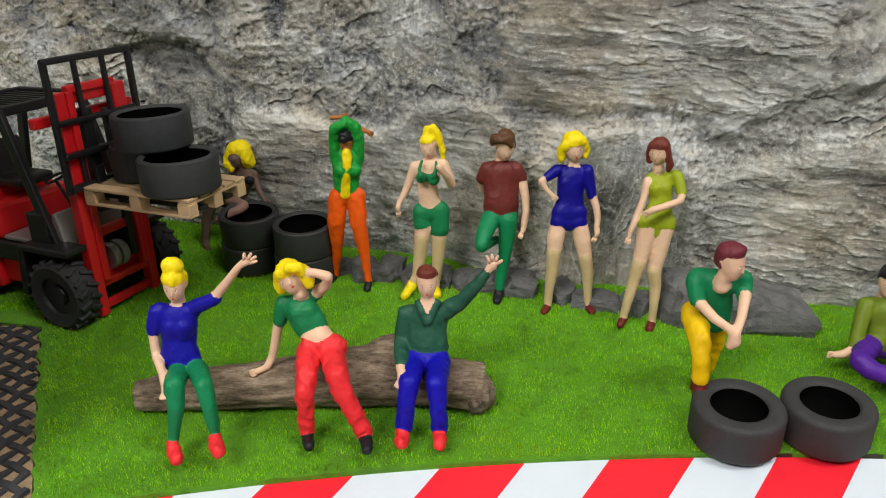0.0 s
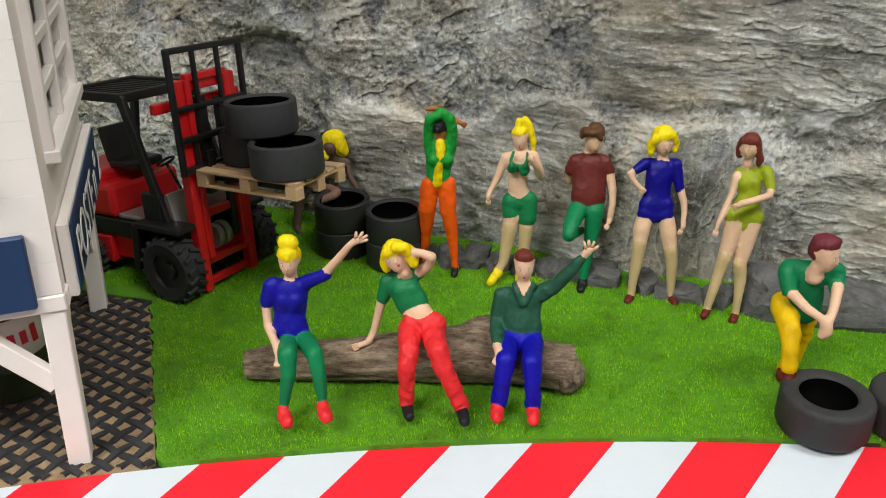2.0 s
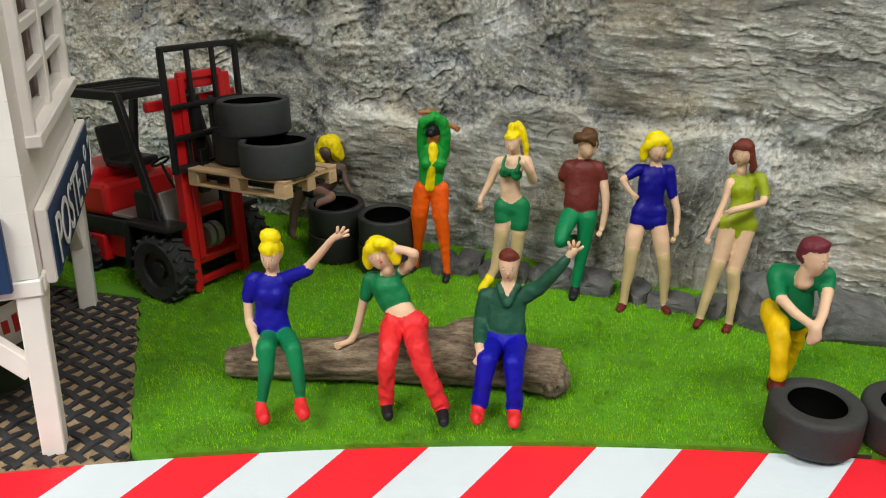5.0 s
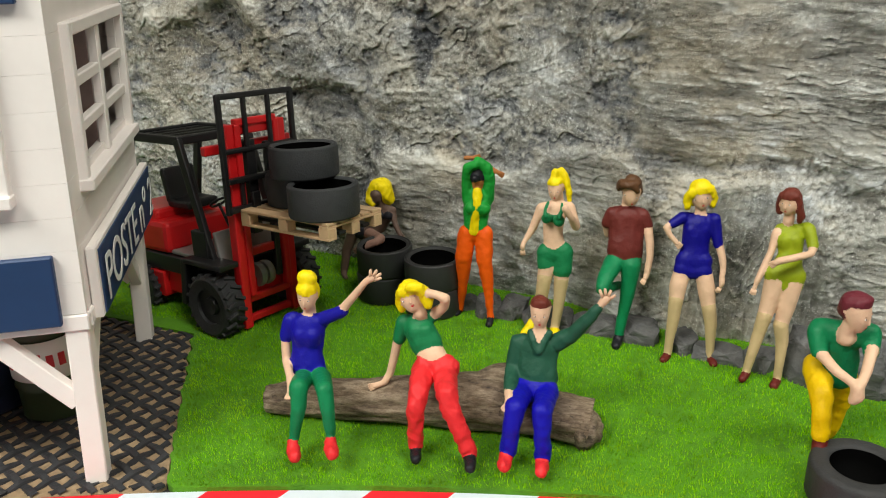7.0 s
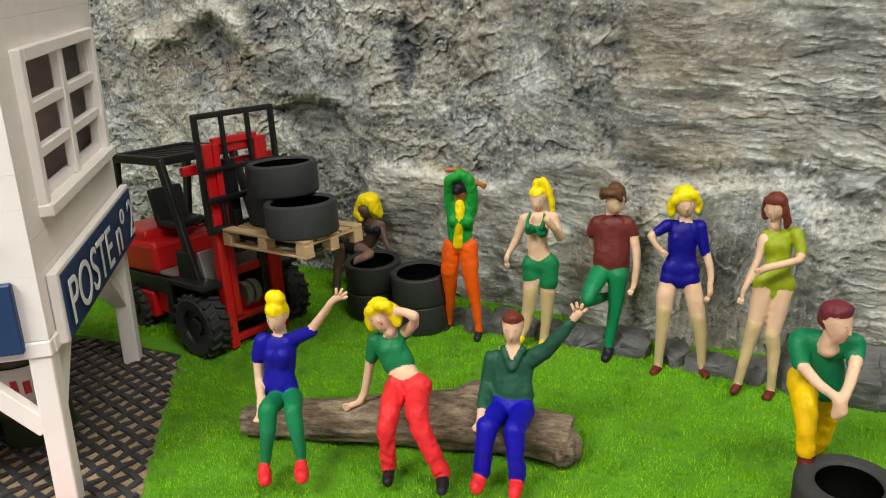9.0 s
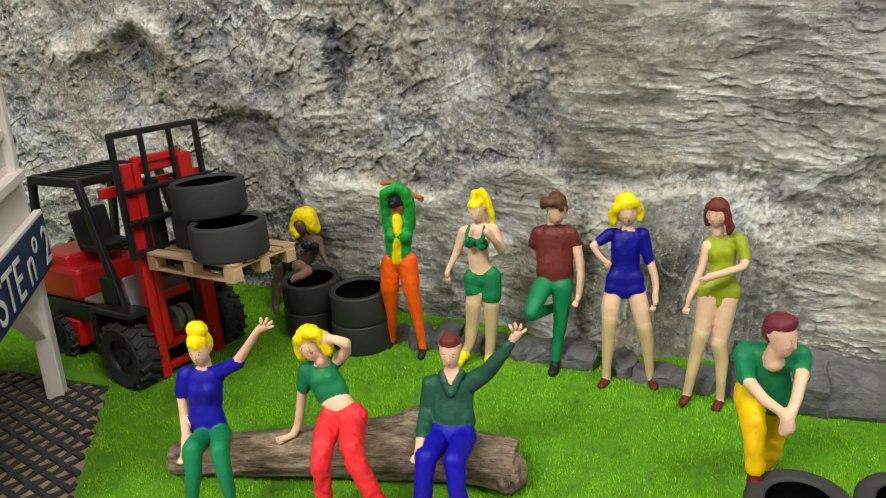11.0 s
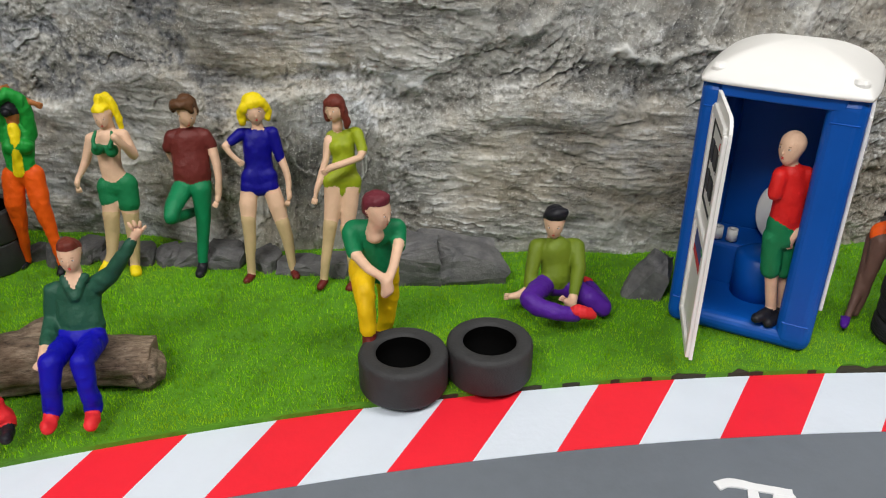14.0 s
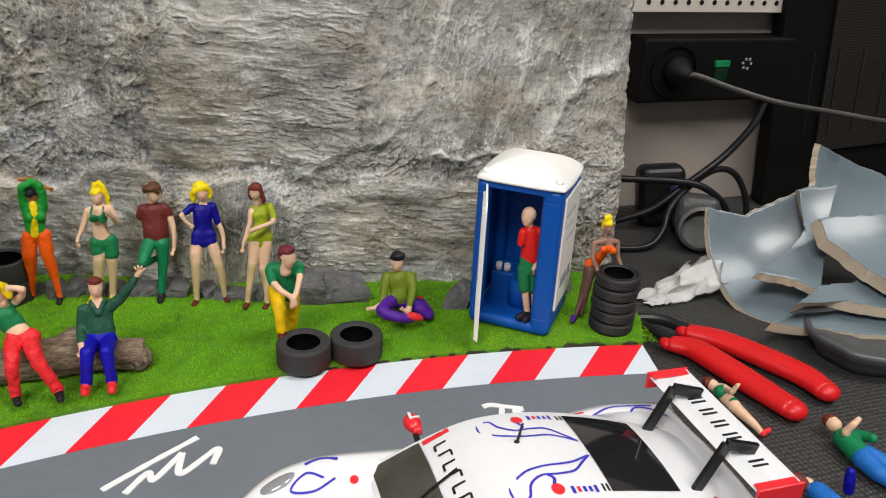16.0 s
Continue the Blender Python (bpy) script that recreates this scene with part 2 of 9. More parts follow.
def vnoise(x, y, seed=0):
    """Value noise on arrays, 0 to 1."""
    xi, yi = np.floor(x).astype(np.int64), np.floor(y).astype(np.int64)
    fx, fy = x - xi, y - yi
    fx, fy = fx * fx * (3 - 2 * fx), fy * fy * (3 - 2 * fy)

    def h(a, b):
        q = (a * 374761393 + b * 668265263 + seed * 1442695041) & 0x7FFFFFFF
        q = ((q ^ (q >> 13)) * 1274126177) & 0x7FFFFFFF
        return ((q ^ (q >> 16)) & 0xFFFF) / 65535.0
    a, b, c, d = h(xi, yi), h(xi + 1, yi), h(xi, yi + 1), h(xi + 1, yi + 1)
    return (a * (1 - fx) + b * fx) * (1 - fy) + (c * (1 - fx) + d * fx) * fy


def fbm(x, y, octaves=4, seed=0, gain=0.5):
    out, amp, tot = 0, 1.0, 0
    for o in range(octaves):
        out = out + amp * vnoise(x * 2 ** o, y * 2 ** o, seed + o * 17)
        tot += amp
        amp *= gain
    return out / tot


# ---- ground ----
CX, CY, R_OUT, R_IN = 0.108, -0.676, 0.9303, 0.9022
BENCH = -0.030


def arc(r, s0, s1, n):
    return [(CX + r * math.sin(s0 + (s1 - s0) * k / n), CY + r * math.cos(s0 + (s1 - s0) * k / n)) for k in range(n + 1)]


def board_edge(y):
    return 0.2815 + 0.36 * (y - 0.2093)


bm = bmesh.new()
slab(bm, [(-2.0, -1.6), (2.2, -1.6), (2.2, 0.82), (-2.0, 0.82)], BENCH - 0.03, BENCH)
WEAVE = bpy.data.materials.new("woven_black_mat")
WEAVE.use_nodes = True
nt = WEAVE.node_tree
b = nt.nodes["Principled BSDF"]
b.inputs["Roughness"].default_value = 0.55
tc = nt.nodes.new("ShaderNodeTexCoord")
vo = nt.nodes.new("ShaderNodeTexVoronoi")
vo.inputs["Scale"].default_value, vo.inputs["Randomness"].default_value = 330, 0.25
nt.links.new(tc.outputs["Object"], vo.inputs["Vector"])
gr = noise_node(nt, tc, 500, 4)
nt.links.new(mix(nt, 0.5, ramp(nt, vo.outputs["Distance"], [(0.15, (0.075, 0.073, 0.07)), (0.5, (0.012, 0.012, 0.012))]), ramp(nt, gr, [(0.4, (0.012, 0.012, 0.012)), (0.7, (0.07, 0.07, 0.068))])), b.inputs["Base Color"])
bp = nt.nodes.new("ShaderNodeBump")
bp.invert = True
bp.inputs["Strength"].default_value, bp.inputs["Distance"].default_value = 0.8, 0.001
nt.links.new(vo.outputs["Distance"], bp.inputs["Height"])
nt.links.new(bp.outputs[0], b.inputs["Normal"])
tagged(part("floor", bm, WEAVE), "black rubber mat covering the workbench", "workbench", kind="structure")

bm = bmesh.new()
slab(bm, [(-0.75, -0.9), (board_edge(-0.9), -0.9), (board_edge(0.40), 0.40), (0.30, 0.52), (-0.75, 0.52)], BENCH + 0.0005, -0.0012)
tagged(part("ground", bm, BOARD), "board that carries the model race track", "baseboard", kind="structure")

bm = bmesh.new()
inner = arc(R_IN, -0.78, 0.1945, 60)
slab(bm, inner + [(board_edge(-0.85), -0.85), (-0.75, -0.85), (-0.75, inner[0][1])], -0.0011, -0.0002)
tagged(part("road", bm, ROAD), "smooth grey painted race track surface", "road", kind="structure")

kerb = tagged(new("kerb"), "red and white striped race track kerb", "kerb", kind="structure")
SHIFT = -0.0215 / R_OUT


def stripe_start(n):
    return (-0.0163 + n * (0.0249 if n > 0 else 0.0257)) / R_OUT


for n in range(-22, 9):
    a0, a1 = stripe_start(n), stripe_start(n + 1)
    if n == 8:
        a1 = 0.1965
    bm = bmesh.new()
    outline = []
    for k in range(5):
        f = k / 4
        outline.append((CX + R_OUT * math.sin(a0 + (a1 - a0) * f), CY + R_OUT * math.cos(a0 + (a1 - a0) * f)))
    b1 = a1 + SHIFT if n < 8 else 0.1955
    for k in range(5):
        f = 1 - k / 4
        outline.append((CX + R_IN * math.sin(a0 + SHIFT + (b1 - a0 - SHIFT) * f), CY + R_IN * math.cos(a0 + SHIFT + (b1 - a0 - SHIFT) * f)))
    slab(bm, outline, -0.0011, 0.0)
    part("stripe", bm, KERB_RED if n % 2 else KERB_WHITE, kerb)

# added dark strip that stands in for the shadowed gap between kerb and grass
GAP_DARK = mat("dark_gap_strip", (0.03, 0.025, 0.012), 0.8, var=0.4, scale=200)
bm = bmesh.new()
outer = arc(R_OUT + 0.0022, 0.0, 0.196, 40)
innr = arc(R_OUT + 0.0002, 0.0, 0.196, 40)
slab(bm, outer + innr[::-1], -0.0011, 0.0013)
tagged(part("trim", bm, GAP_DARK), "added dark strip in the gap between kerb and grass mat", "seam", kind="structure")

# grass mat, with the straight border to the paved yard
GRASS_SHEET = mat("green_flock_mat", (0.085, 0.26, 0.004), 0.9, var=0.35, scale=260, bump=0.8, bscale=1500)


def border_x(y):
    return -0.1 - 0.4515 * (y - 0.2325)


grass_front = []
for k in range(161):
    s_ = -0.25 + 0.447 * k / 160
    torn = max(0.0, min(1.0, 4.5 * float(fbm(np.array(s_ * 150), np.array(2.0), 3, 15)) - 2.6)) * (0.0026 if s_ > 0.06 else 0.0008)
    grass_front += [(CX + (R_OUT + torn) * math.sin(s_), CY + (R_OUT + torn) * math.cos(s_))]
grass_front = [p for p in grass_front if p[0] > border_x(p[1])]
outline = grass_front + [(0.304, 0.262), (0.312, 0.32), (0.312, 0.46), (-0.5, 0.46), (-0.5, 0.345), (-0.2, 0.339)]
for k in range(60):
    y = 0.328 - 0.0945 * k / 59
    outline.append((border_x(y) + 0.0042 * (float(fbm(np.array(y * 260), np.array(1.0), 4, 19)) - 0.5), y))
bm = bmesh.new()
slab(bm, outline, -0.0011, 0.0016)
tagged(part("grass", bm, GRASS_SHEET), "bright green flocked grass mat", "grass", kind="structure")

# ---- rock wall ----
ROCK_X = [-0.60, -0.30, -0.20, -0.12, -0.08, -0.02, 0.013, 0.05, 0.08, 0.11, 0.15, 0.20, 0.26, 0.325]
ROCK_Y = [0.47, 0.455, 0.445, 0.428, 0.414, 0.398, 0.390, 0.371, 0.366, 0.361, 0.349, 0.340, 0.330, 0.322]


def turned(x, z, deg):
    c, q = math.cos(math.radians(deg)), math.sin(math.radians(deg))
    return x * c + z * q, -x * q + z * c


def bell(x, z, cx, cz, rx, rz, deg=0, power=2):
    u, w = turned(x - cx, z - cz, deg)
    return np.exp(-(np.abs(u / rx) ** power + np.abs(w / rz) ** power))


def soft_step(v, width):
    return 0.5 + 0.5 * np.tanh(v / width)


def outline_distance(x, z, pts, closed=True):
    """Distance from a broken line; inside a closed one it is positive, outside negative."""
    best = np.full(x.shape, 9.0)
    inner = np.zeros(x.shape, dtype=bool)
    for (ax, az), (bx, bz) in zip(pts, pts[1:] + pts[:1] if closed else pts[1:]):
        dx, dz = bx - ax, bz - az
        f = np.clip(((x - ax) * dx + (z - az) * dz) / (dx * dx + dz * dz), 0, 1)
        best = np.minimum(best, np.hypot(x - ax - f * dx, z - az - f * dz))
        if closed and dz:
            inner ^= ((az > z) != (bz > z)) & (x < ax + (z - az) * dx / dz)
    return np.where(inner, best, -best) if closed else best


# the large forms of the face, as outlines and crests in x and z
SLAB = [(0.052, 0.22), (0.056, 0.187), (0.047, 0.172), (0.050, 0.150), (0.042, 0.130), (0.047, 0.113), (0.040, 0.099), (0.039, 0.078), (0.061, 0.0745), (0.083, 0.0765), (0.105, 0.0760), (0.115, 0.0715), (0.127, 0.0695), (0.141, 0.081), (0.151, 0.089), (0.153, 0.105), (0.160, 0.22)]
COLUMN = [(0.049, -0.02), (0.051, 0.056), (0.058, 0.067), (0.084, 0.0705), (0.106, 0.066), (0.116, 0.052), (0.122, -0.02)]
LOW_LEDGE = [(-0.088, -0.02), (-0.082, 0.057), (-0.073, 0.063), (-0.049, 0.065), (-0.033, 0.059), (-0.009, 0.061), (0.002, 0.070), (0.019, 0.075), (0.038, 0.074), (0.045, 0.055), (0.047, -0.02)]
RIGHT_SLAB = [(0.126, -0.02), (0.124, 0.040), (0.129, 0.053), (0.143, 0.062), (0.152, 0.0675), (0.170, 0.067), (0.198, 0.064), (0.245, 0.062), (0.250, -0.02)]
BOSS = [(0.155, 0.088), (0.156, 0.106), (0.165, 0.112), (0.178, 0.108), (0.176, 0.096), (0.166, 0.089)]
LEFT_BOSS = [(-0.140, 0.118), (-0.114, 0.121), (-0.105, 0.106), (-0.088, 0.097), (-0.088, 0.0935), (-0.118, 0.0945), (-0.140, 0.097)]
LENS = [(-0.137, 0.088), (-0.120, 0.0905), (-0.094, 0.089), (-0.089, 0.080), (-0.106, 0.076), (-0.126, 0.080)]
SCAR = [(-0.052, 0.131), (-0.047, 0.122), (-0.050, 0.108), (-0.057, 0.096), (-0.062, 0.104), (-0.060, 0.120)]
PALE_RIDGE = [(-0.212, 0.122), (-0.192, 0.126), (-0.177, 0.134), (-0.163, 0.140), (-0.150, 0.134), (-0.145, 0.119)]
BOSS_RIDGE = [(0.205, 0.190), (0.195, 0.150), (0.192, 0.128), (0.185, 0.113), (0.180, 0.102), (0.174, 0.094), (0.165, 0.091)]
SEAM_RIDGE = [(0.196, 0.0835), (0.206, 0.081), (0.216, 0.079), (0.230, 0.0855), (0.250, 0.087)]
CORNER_RIDGE = [(0.258, 0.080), (0.264, 0.097), (0.270, 0.110), (0.274, 0.120), (0.285, 0.130), (0.303, 0.134)]
PLASTER_RIDGE = [(0.229, 0.088), (0.236, 0.106), (0.246, 0.130), (0.250, 0.160), (0.262, 0.200)]


def rock_zones(x, z):
    """Where the plaster was dragged sideways, where downwards; elsewhere it is crumbly."""
    slab_ = soft_step(outline_distance(x, z, SLAB), 0.005)
    right = soft_step(outline_distance(x, z, RIGHT_SLAB), 0.003)
    left = soft_step(outline_distance(x, z, LOW_LEDGE), 0.003)
    side = np.clip(slab_ + right + 0.85 * left + 0.5 * bell(x, z, -0.105, 0.088, 0.03, 0.02, 0, 4), 0, 1)
    low = soft_step(outline_distance(x, z, COLUMN) - 0.004, 0.004)
    groove = soft_step(x + 0.012, 0.003) * soft_step(0.022 - x, 0.003) * soft_step(z - 0.086, 0.004)
    high = soft_step(x - 0.158, 0.004) * soft_step(z - 0.088 - 0.02 * (x - 0.2), 0.004)
    down = np.clip(low + 0.45 * groove + 0.75 * high + 0.4 * bell(x, z, -0.20, 0.11, 0.04, 0.05, 0, 4), 0, 1)
    return side, down * (1 - side)


def ledges(u, w, pitch, seed):
    """Broken laminae: each swells outwards and ends in a sharp underside."""
    v = w / pitch + 4.6 * fbm(u * 32, w * 50, 4, seed, 0.58) + 0.9 * fbm(u * 170, w * 240, 3, seed + 3, 0.6)
    row = np.floor(v)
    f = v - row
    size = np.clip(2.6 * vnoise(row * 1.37, u * 95 + row * 5.1, seed + 7) - 0.95, 0, 1.3)
    return (1 - f) ** 1.4 * np.minimum(1, f * 9) * size


def blurred(a, n):
    """Running mean over 2n + 1 cells both ways."""
    for axis in (0, 1):
        pad = [(n + 1, n) if k == axis else (0, 0) for k in (0, 1)]
        c = np.cumsum(np.pad(a, pad, mode="edge"), axis)
        m = a.shape[axis]
        a = (np.take(c, range(2 * n + 1, 2 * n + 1 + m), axis) - np.take(c, range(m), axis)) / (2 * n + 1)
    return a


def rock_relief(x, z):
    """Depth of the face in metres (towards the viewer) and the brush tone, darkened in recesses as shade."""
    x0, z0 = x, z
    jag = fbm(x * 55, z * 55, 5, 91, 0.6) - 0.5
    jag2 = fbm(x * 55 + 9, z * 55, 5, 95, 0.6) - 0.5
    x, z = x + 0.009 * jag, z + 0.007 * jag2
    side, down = rock_zones(x, z)
    # form: d is positive inside
    d_slab, d_col = outline_distance(x, z, SLAB), outline_distance(x, z, COLUMN)
    d_low, d_right = outline_distance(x, z, LOW_LEDGE), outline_distance(x, z, RIGHT_SLAB)
    d_boss, d_left = outline_distance(x, z, BOSS), outline_distance(x, z, LEFT_BOSS)
    d_lens, d_scar = outline_distance(x, z, LENS), outline_distance(x, z, SCAR)
    r_pale, r_boss = outline_distance(x, z, PALE_RIDGE, False), outline_distance(x, z, BOSS_RIDGE, False)
    r_seam, r_corner = outline_distance(x, z, SEAM_RIDGE, False), outline_distance(x, z, CORNER_RIDGE, False)
    r_plaster = outline_distance(x, z, PLASTER_RIDGE, False)
    form = 0.0028 * soft_step(d_slab, 0.0026) + 0.0045 * soft_step(d_col, 0.0040)
    form = form + 0.0052 * soft_step(d_low, 0.0024) + 0.0038 * soft_step(d_right, 0.0028)
    form = form + 0.0024 * soft_step(d_boss, 0.0018) + 0.0036 * soft_step(d_left, 0.0026) - 0.0034 * soft_step(d_lens, 0.0022) - 0.0036 * soft_step(d_scar, 0.0022)
    form = form + 0.0055 * np.exp(-(r_pale / 0.0065) ** 2) + 0.0020 * np.exp(-(r_boss / 0.0042) ** 2) + 0.0022 * np.exp(-(r_seam / 0.0020) ** 2)
    form = form + 0.0036 * np.exp(-(r_corner / 0.0052) ** 2) + 0.0020 * np.exp(-(r_plaster / 0.0050) ** 2)
    form = form - 0.0012 * bell(x, z, 0.182, 0.0755, 0.036, 0.0045, 0, 3)
    # surface
    x, z = x0, z0
    warp = fbm(x * 26, z * 26, 3, 9) - 0.5
    u, w = turned(x, z, -6)
    s1 = ledges(u, w, 0.0060, 21) + 0.6 * ledges(u, w, 0.0027, 25) + 0.35 * ledges(u, w, 0.0014, 28)
    u2, w2 = turned(x, z, 80)
    d1 = 0.8 * ledges(u2, w2, 0.0062, 31) + 0.5 * ledges(u2, w2, 0.0026, 35)
    c1 = fbm(x * 62 + 3 * warp, z * 78, 6, 41, 0.52)
    c2 = 1 - np.abs(2 * fbm(x * 110 + warp, z * 110, 5, 45, 0.6) - 1)
    u3, w3 = turned(x, z, 28)
    c3 = ledges(u3, w3, 0.0085, 51)
    crumb = 1 - side - down
    rough_ = np.clip(3.2 * (fbm(x * 34 + 6, z * 46, 3, 57) - 0.36), 0, 1)
    s2 = fbm(u * 30 + warp, w * 150 + 2 * warp, 5, 27, 0.6)
    d2 = fbm(u2 * 34 + warp, w2 * 150 + 2 * warp, 5, 37, 0.6)
    fine = side * (0.0008 * s1 * rough_ + 0.0024 * (s2 - 0.5) + 0.0030 * (c1 - 0.5) * (1 - 0.5 * rough_)) + down * (0.0009 * d1 + 0.0022 * (d2 - 0.5)) + crumb * (0.0052 * (c1 - 0.5) + 0.0020 * (c2 - 0.5) + 0.0010 * c3)
    big = fbm(x * 13 + 3, z * 13, 3, 5)
    mid = fbm(x * 36 + 3, z * 36, 3, 6)
    grain = fbm(x * 330, z * 330, 4, 47, 0.7)
    pits = np.clip(fbm(x * 300, z * 300, 3, 49, 0.6) - 0.66, 0, 1)
    out = 0.008 * (big - 0.5) + 0.0050 * (mid - 0.5) + form + fine + 0.0012 * (c1 - 0.5) + (0.0006 + 0.0007 * crumb) * (grain - 0.5) - (0.0016 + 0.0016 * crumb) * pits
    # dry brush catches what stands proud; wash and toned-in shade darken what lies deep
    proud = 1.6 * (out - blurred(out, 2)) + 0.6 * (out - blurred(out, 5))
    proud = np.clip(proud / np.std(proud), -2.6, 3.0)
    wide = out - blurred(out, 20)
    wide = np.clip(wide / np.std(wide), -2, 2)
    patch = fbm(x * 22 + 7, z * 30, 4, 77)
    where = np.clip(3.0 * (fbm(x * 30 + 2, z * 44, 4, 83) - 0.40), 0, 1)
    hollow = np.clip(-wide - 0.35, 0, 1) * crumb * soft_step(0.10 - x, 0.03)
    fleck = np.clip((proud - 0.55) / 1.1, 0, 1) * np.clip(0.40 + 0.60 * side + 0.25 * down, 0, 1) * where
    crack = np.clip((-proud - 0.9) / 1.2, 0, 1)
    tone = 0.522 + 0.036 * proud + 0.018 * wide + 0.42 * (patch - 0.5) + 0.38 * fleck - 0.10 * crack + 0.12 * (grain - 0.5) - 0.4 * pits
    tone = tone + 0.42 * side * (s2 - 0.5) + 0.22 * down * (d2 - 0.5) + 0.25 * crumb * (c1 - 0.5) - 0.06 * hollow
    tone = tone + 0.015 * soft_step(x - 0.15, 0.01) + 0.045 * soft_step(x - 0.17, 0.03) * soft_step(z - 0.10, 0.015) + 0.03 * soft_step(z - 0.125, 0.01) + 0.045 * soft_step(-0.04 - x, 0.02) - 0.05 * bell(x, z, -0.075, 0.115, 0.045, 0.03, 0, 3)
    # crests pale, scar stained; arch toned as lit from above, hollows as shaded
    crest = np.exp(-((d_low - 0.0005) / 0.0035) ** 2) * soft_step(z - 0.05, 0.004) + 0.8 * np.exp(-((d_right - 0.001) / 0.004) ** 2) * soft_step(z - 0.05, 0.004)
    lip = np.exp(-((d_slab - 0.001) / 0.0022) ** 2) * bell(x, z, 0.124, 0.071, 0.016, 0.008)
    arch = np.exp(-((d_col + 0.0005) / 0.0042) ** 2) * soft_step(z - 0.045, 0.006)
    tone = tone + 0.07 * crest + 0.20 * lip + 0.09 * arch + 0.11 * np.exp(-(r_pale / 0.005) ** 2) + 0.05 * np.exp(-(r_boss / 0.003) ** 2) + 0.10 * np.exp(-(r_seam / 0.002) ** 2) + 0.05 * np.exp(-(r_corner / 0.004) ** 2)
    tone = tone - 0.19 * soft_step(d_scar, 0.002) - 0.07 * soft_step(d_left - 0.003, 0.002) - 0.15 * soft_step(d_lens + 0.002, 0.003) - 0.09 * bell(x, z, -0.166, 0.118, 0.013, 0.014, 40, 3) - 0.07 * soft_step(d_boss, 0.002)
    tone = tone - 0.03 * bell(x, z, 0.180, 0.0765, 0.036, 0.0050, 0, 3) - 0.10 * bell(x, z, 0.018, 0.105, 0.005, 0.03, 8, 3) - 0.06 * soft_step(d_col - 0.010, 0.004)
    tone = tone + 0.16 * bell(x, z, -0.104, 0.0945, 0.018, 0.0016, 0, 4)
    warm = np.clip(2.2 * (fbm(x * 26 + 11, z * 34, 4, 101) - 0.36), 0, 1)
    warm = np.clip(warm + 0.5 * bell(x, z, 0.075, 0.081, 0.04, 0.008, 0, 3) + 0.5 * bell(x, z, -0.075, 0.085, 0.02, 0.016, 0, 3) + 0.4 * arch - 0.5 * fleck, 0, 0.9)
    cold = np.clip(2.2 * (fbm(x * 34 + 5, z * 34, 4, 111) - 0.54) + 0.65 * fleck + 0.5 * lip + 0.35 * soft_step(d_left, 0.002) + 0.35 * soft_step(d_lens, 0.002) + 0.22 * soft_step(-0.06 - x, 0.03) + 0.8 * hollow + 0.4 * soft_step(d_scar, 0.003), 0, 0.95)
    return out, np.clip(tone, 0, 1), warm, cold, side, down


nx, nz = 1450, 500
gx, gz = np.meshgrid(np.linspace(-0.31, 0.321, nx), np.linspace(-0.004, 0.213, nz))
edge = np.clip((gx - 0.296) / 0.025, 0, 1)
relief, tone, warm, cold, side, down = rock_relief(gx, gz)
gy = np.interp(gx, ROCK_X, ROCK_Y) - relief + 0.006 * edge ** 3
gx = gx + edge * (0.006 * (fbm(gz * 90, gz * 3, 5, 81, 0.6) - 0.5) - 0.085 * np.maximum(gz - 0.05, 0))
verts = np.stack([gx, gy, gz], -1).reshape(-1, 3)
idx = np.arange(nx * nz).reshape(nz, nx)
faces = np.stack([idx[:-1, :-1], idx[:-1, 1:], idx[1:, 1:], idx[1:, :-1]], -1).reshape(-1, 4).tolist()
back = len(verts)
ring = list(idx[0, :]) + list(idx[1:, -1]) + list(idx[-1, -2::-1]) + list(idx[-2:0:-1, 0])
bv = [(verts[i][0], 0.356 if verts[i][0] > 0.25 else 0.482, verts[i][2]) for i in ring]
k = len(ring)
faces += [(ring[i], back + i, back + (i + 1) % k, ring[(i + 1) % k]) for i in range(k)]
me = bpy.data.meshes.new("wall_rock")
me.from_pydata(verts.tolist() + bv, [], faces)
me.materials.append(ROCK)
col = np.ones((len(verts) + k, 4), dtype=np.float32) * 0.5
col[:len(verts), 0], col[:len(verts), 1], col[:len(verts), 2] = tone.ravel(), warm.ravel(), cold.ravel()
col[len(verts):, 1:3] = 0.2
me.attributes.new("shaded_strokes", "FLOAT_COLOR", "POINT").data.foreach_set("color", col.ravel())
drag = np.ones((len(verts) + k, 4), dtype=np.float32)
drag[:, :2] = 0
drag[:len(verts), 0], drag[:len(verts), 1] = side.ravel(), down.ravel()
me.attributes.new("drag", "FLOAT_COLOR", "POINT").data.foreach_set("color", drag.ravel())
me.polygons.foreach_set("use_smooth", [True] * len(me.polygons))
tagged(new("wall_rock", me), "grey painted plaster rock face of the diorama", "rock wall", kind="structure")

# ---- figurines ----
from mathutils import noise

def paint(name, colour, rough=0.5):
    return mat(name, colour, rough, var=0.12, scale=220, bump=0.25, bscale=900, spec=0.24)


F_SKIN = paint("flesh_paint", (0.72, 0.47, 0.32), 0.5)
F_STOCKING = paint("tan_paint", (0.58, 0.42, 0.23))
F_BROWNSKIN = paint("brown_paint", (0.35, 0.13, 0.04))
F_TANSKIN = paint("dull_brown_paint", (0.30, 0.17, 0.13))
F_DARKSKIN = paint("dark_brown_paint", (0.12, 0.074, 0.056))
F_STOCK2 = paint("dark_stocking_paint", (0.12, 0.065, 0.05))
F_ORANGE = paint("orange_paint", (0.80, 0.10, 0.005))
F_GREEN = paint("bright_green_paint", (0.01, 0.27, 0.035))
F_GREEN2 = paint("green_paint", (0.008, 0.17, 0.06))
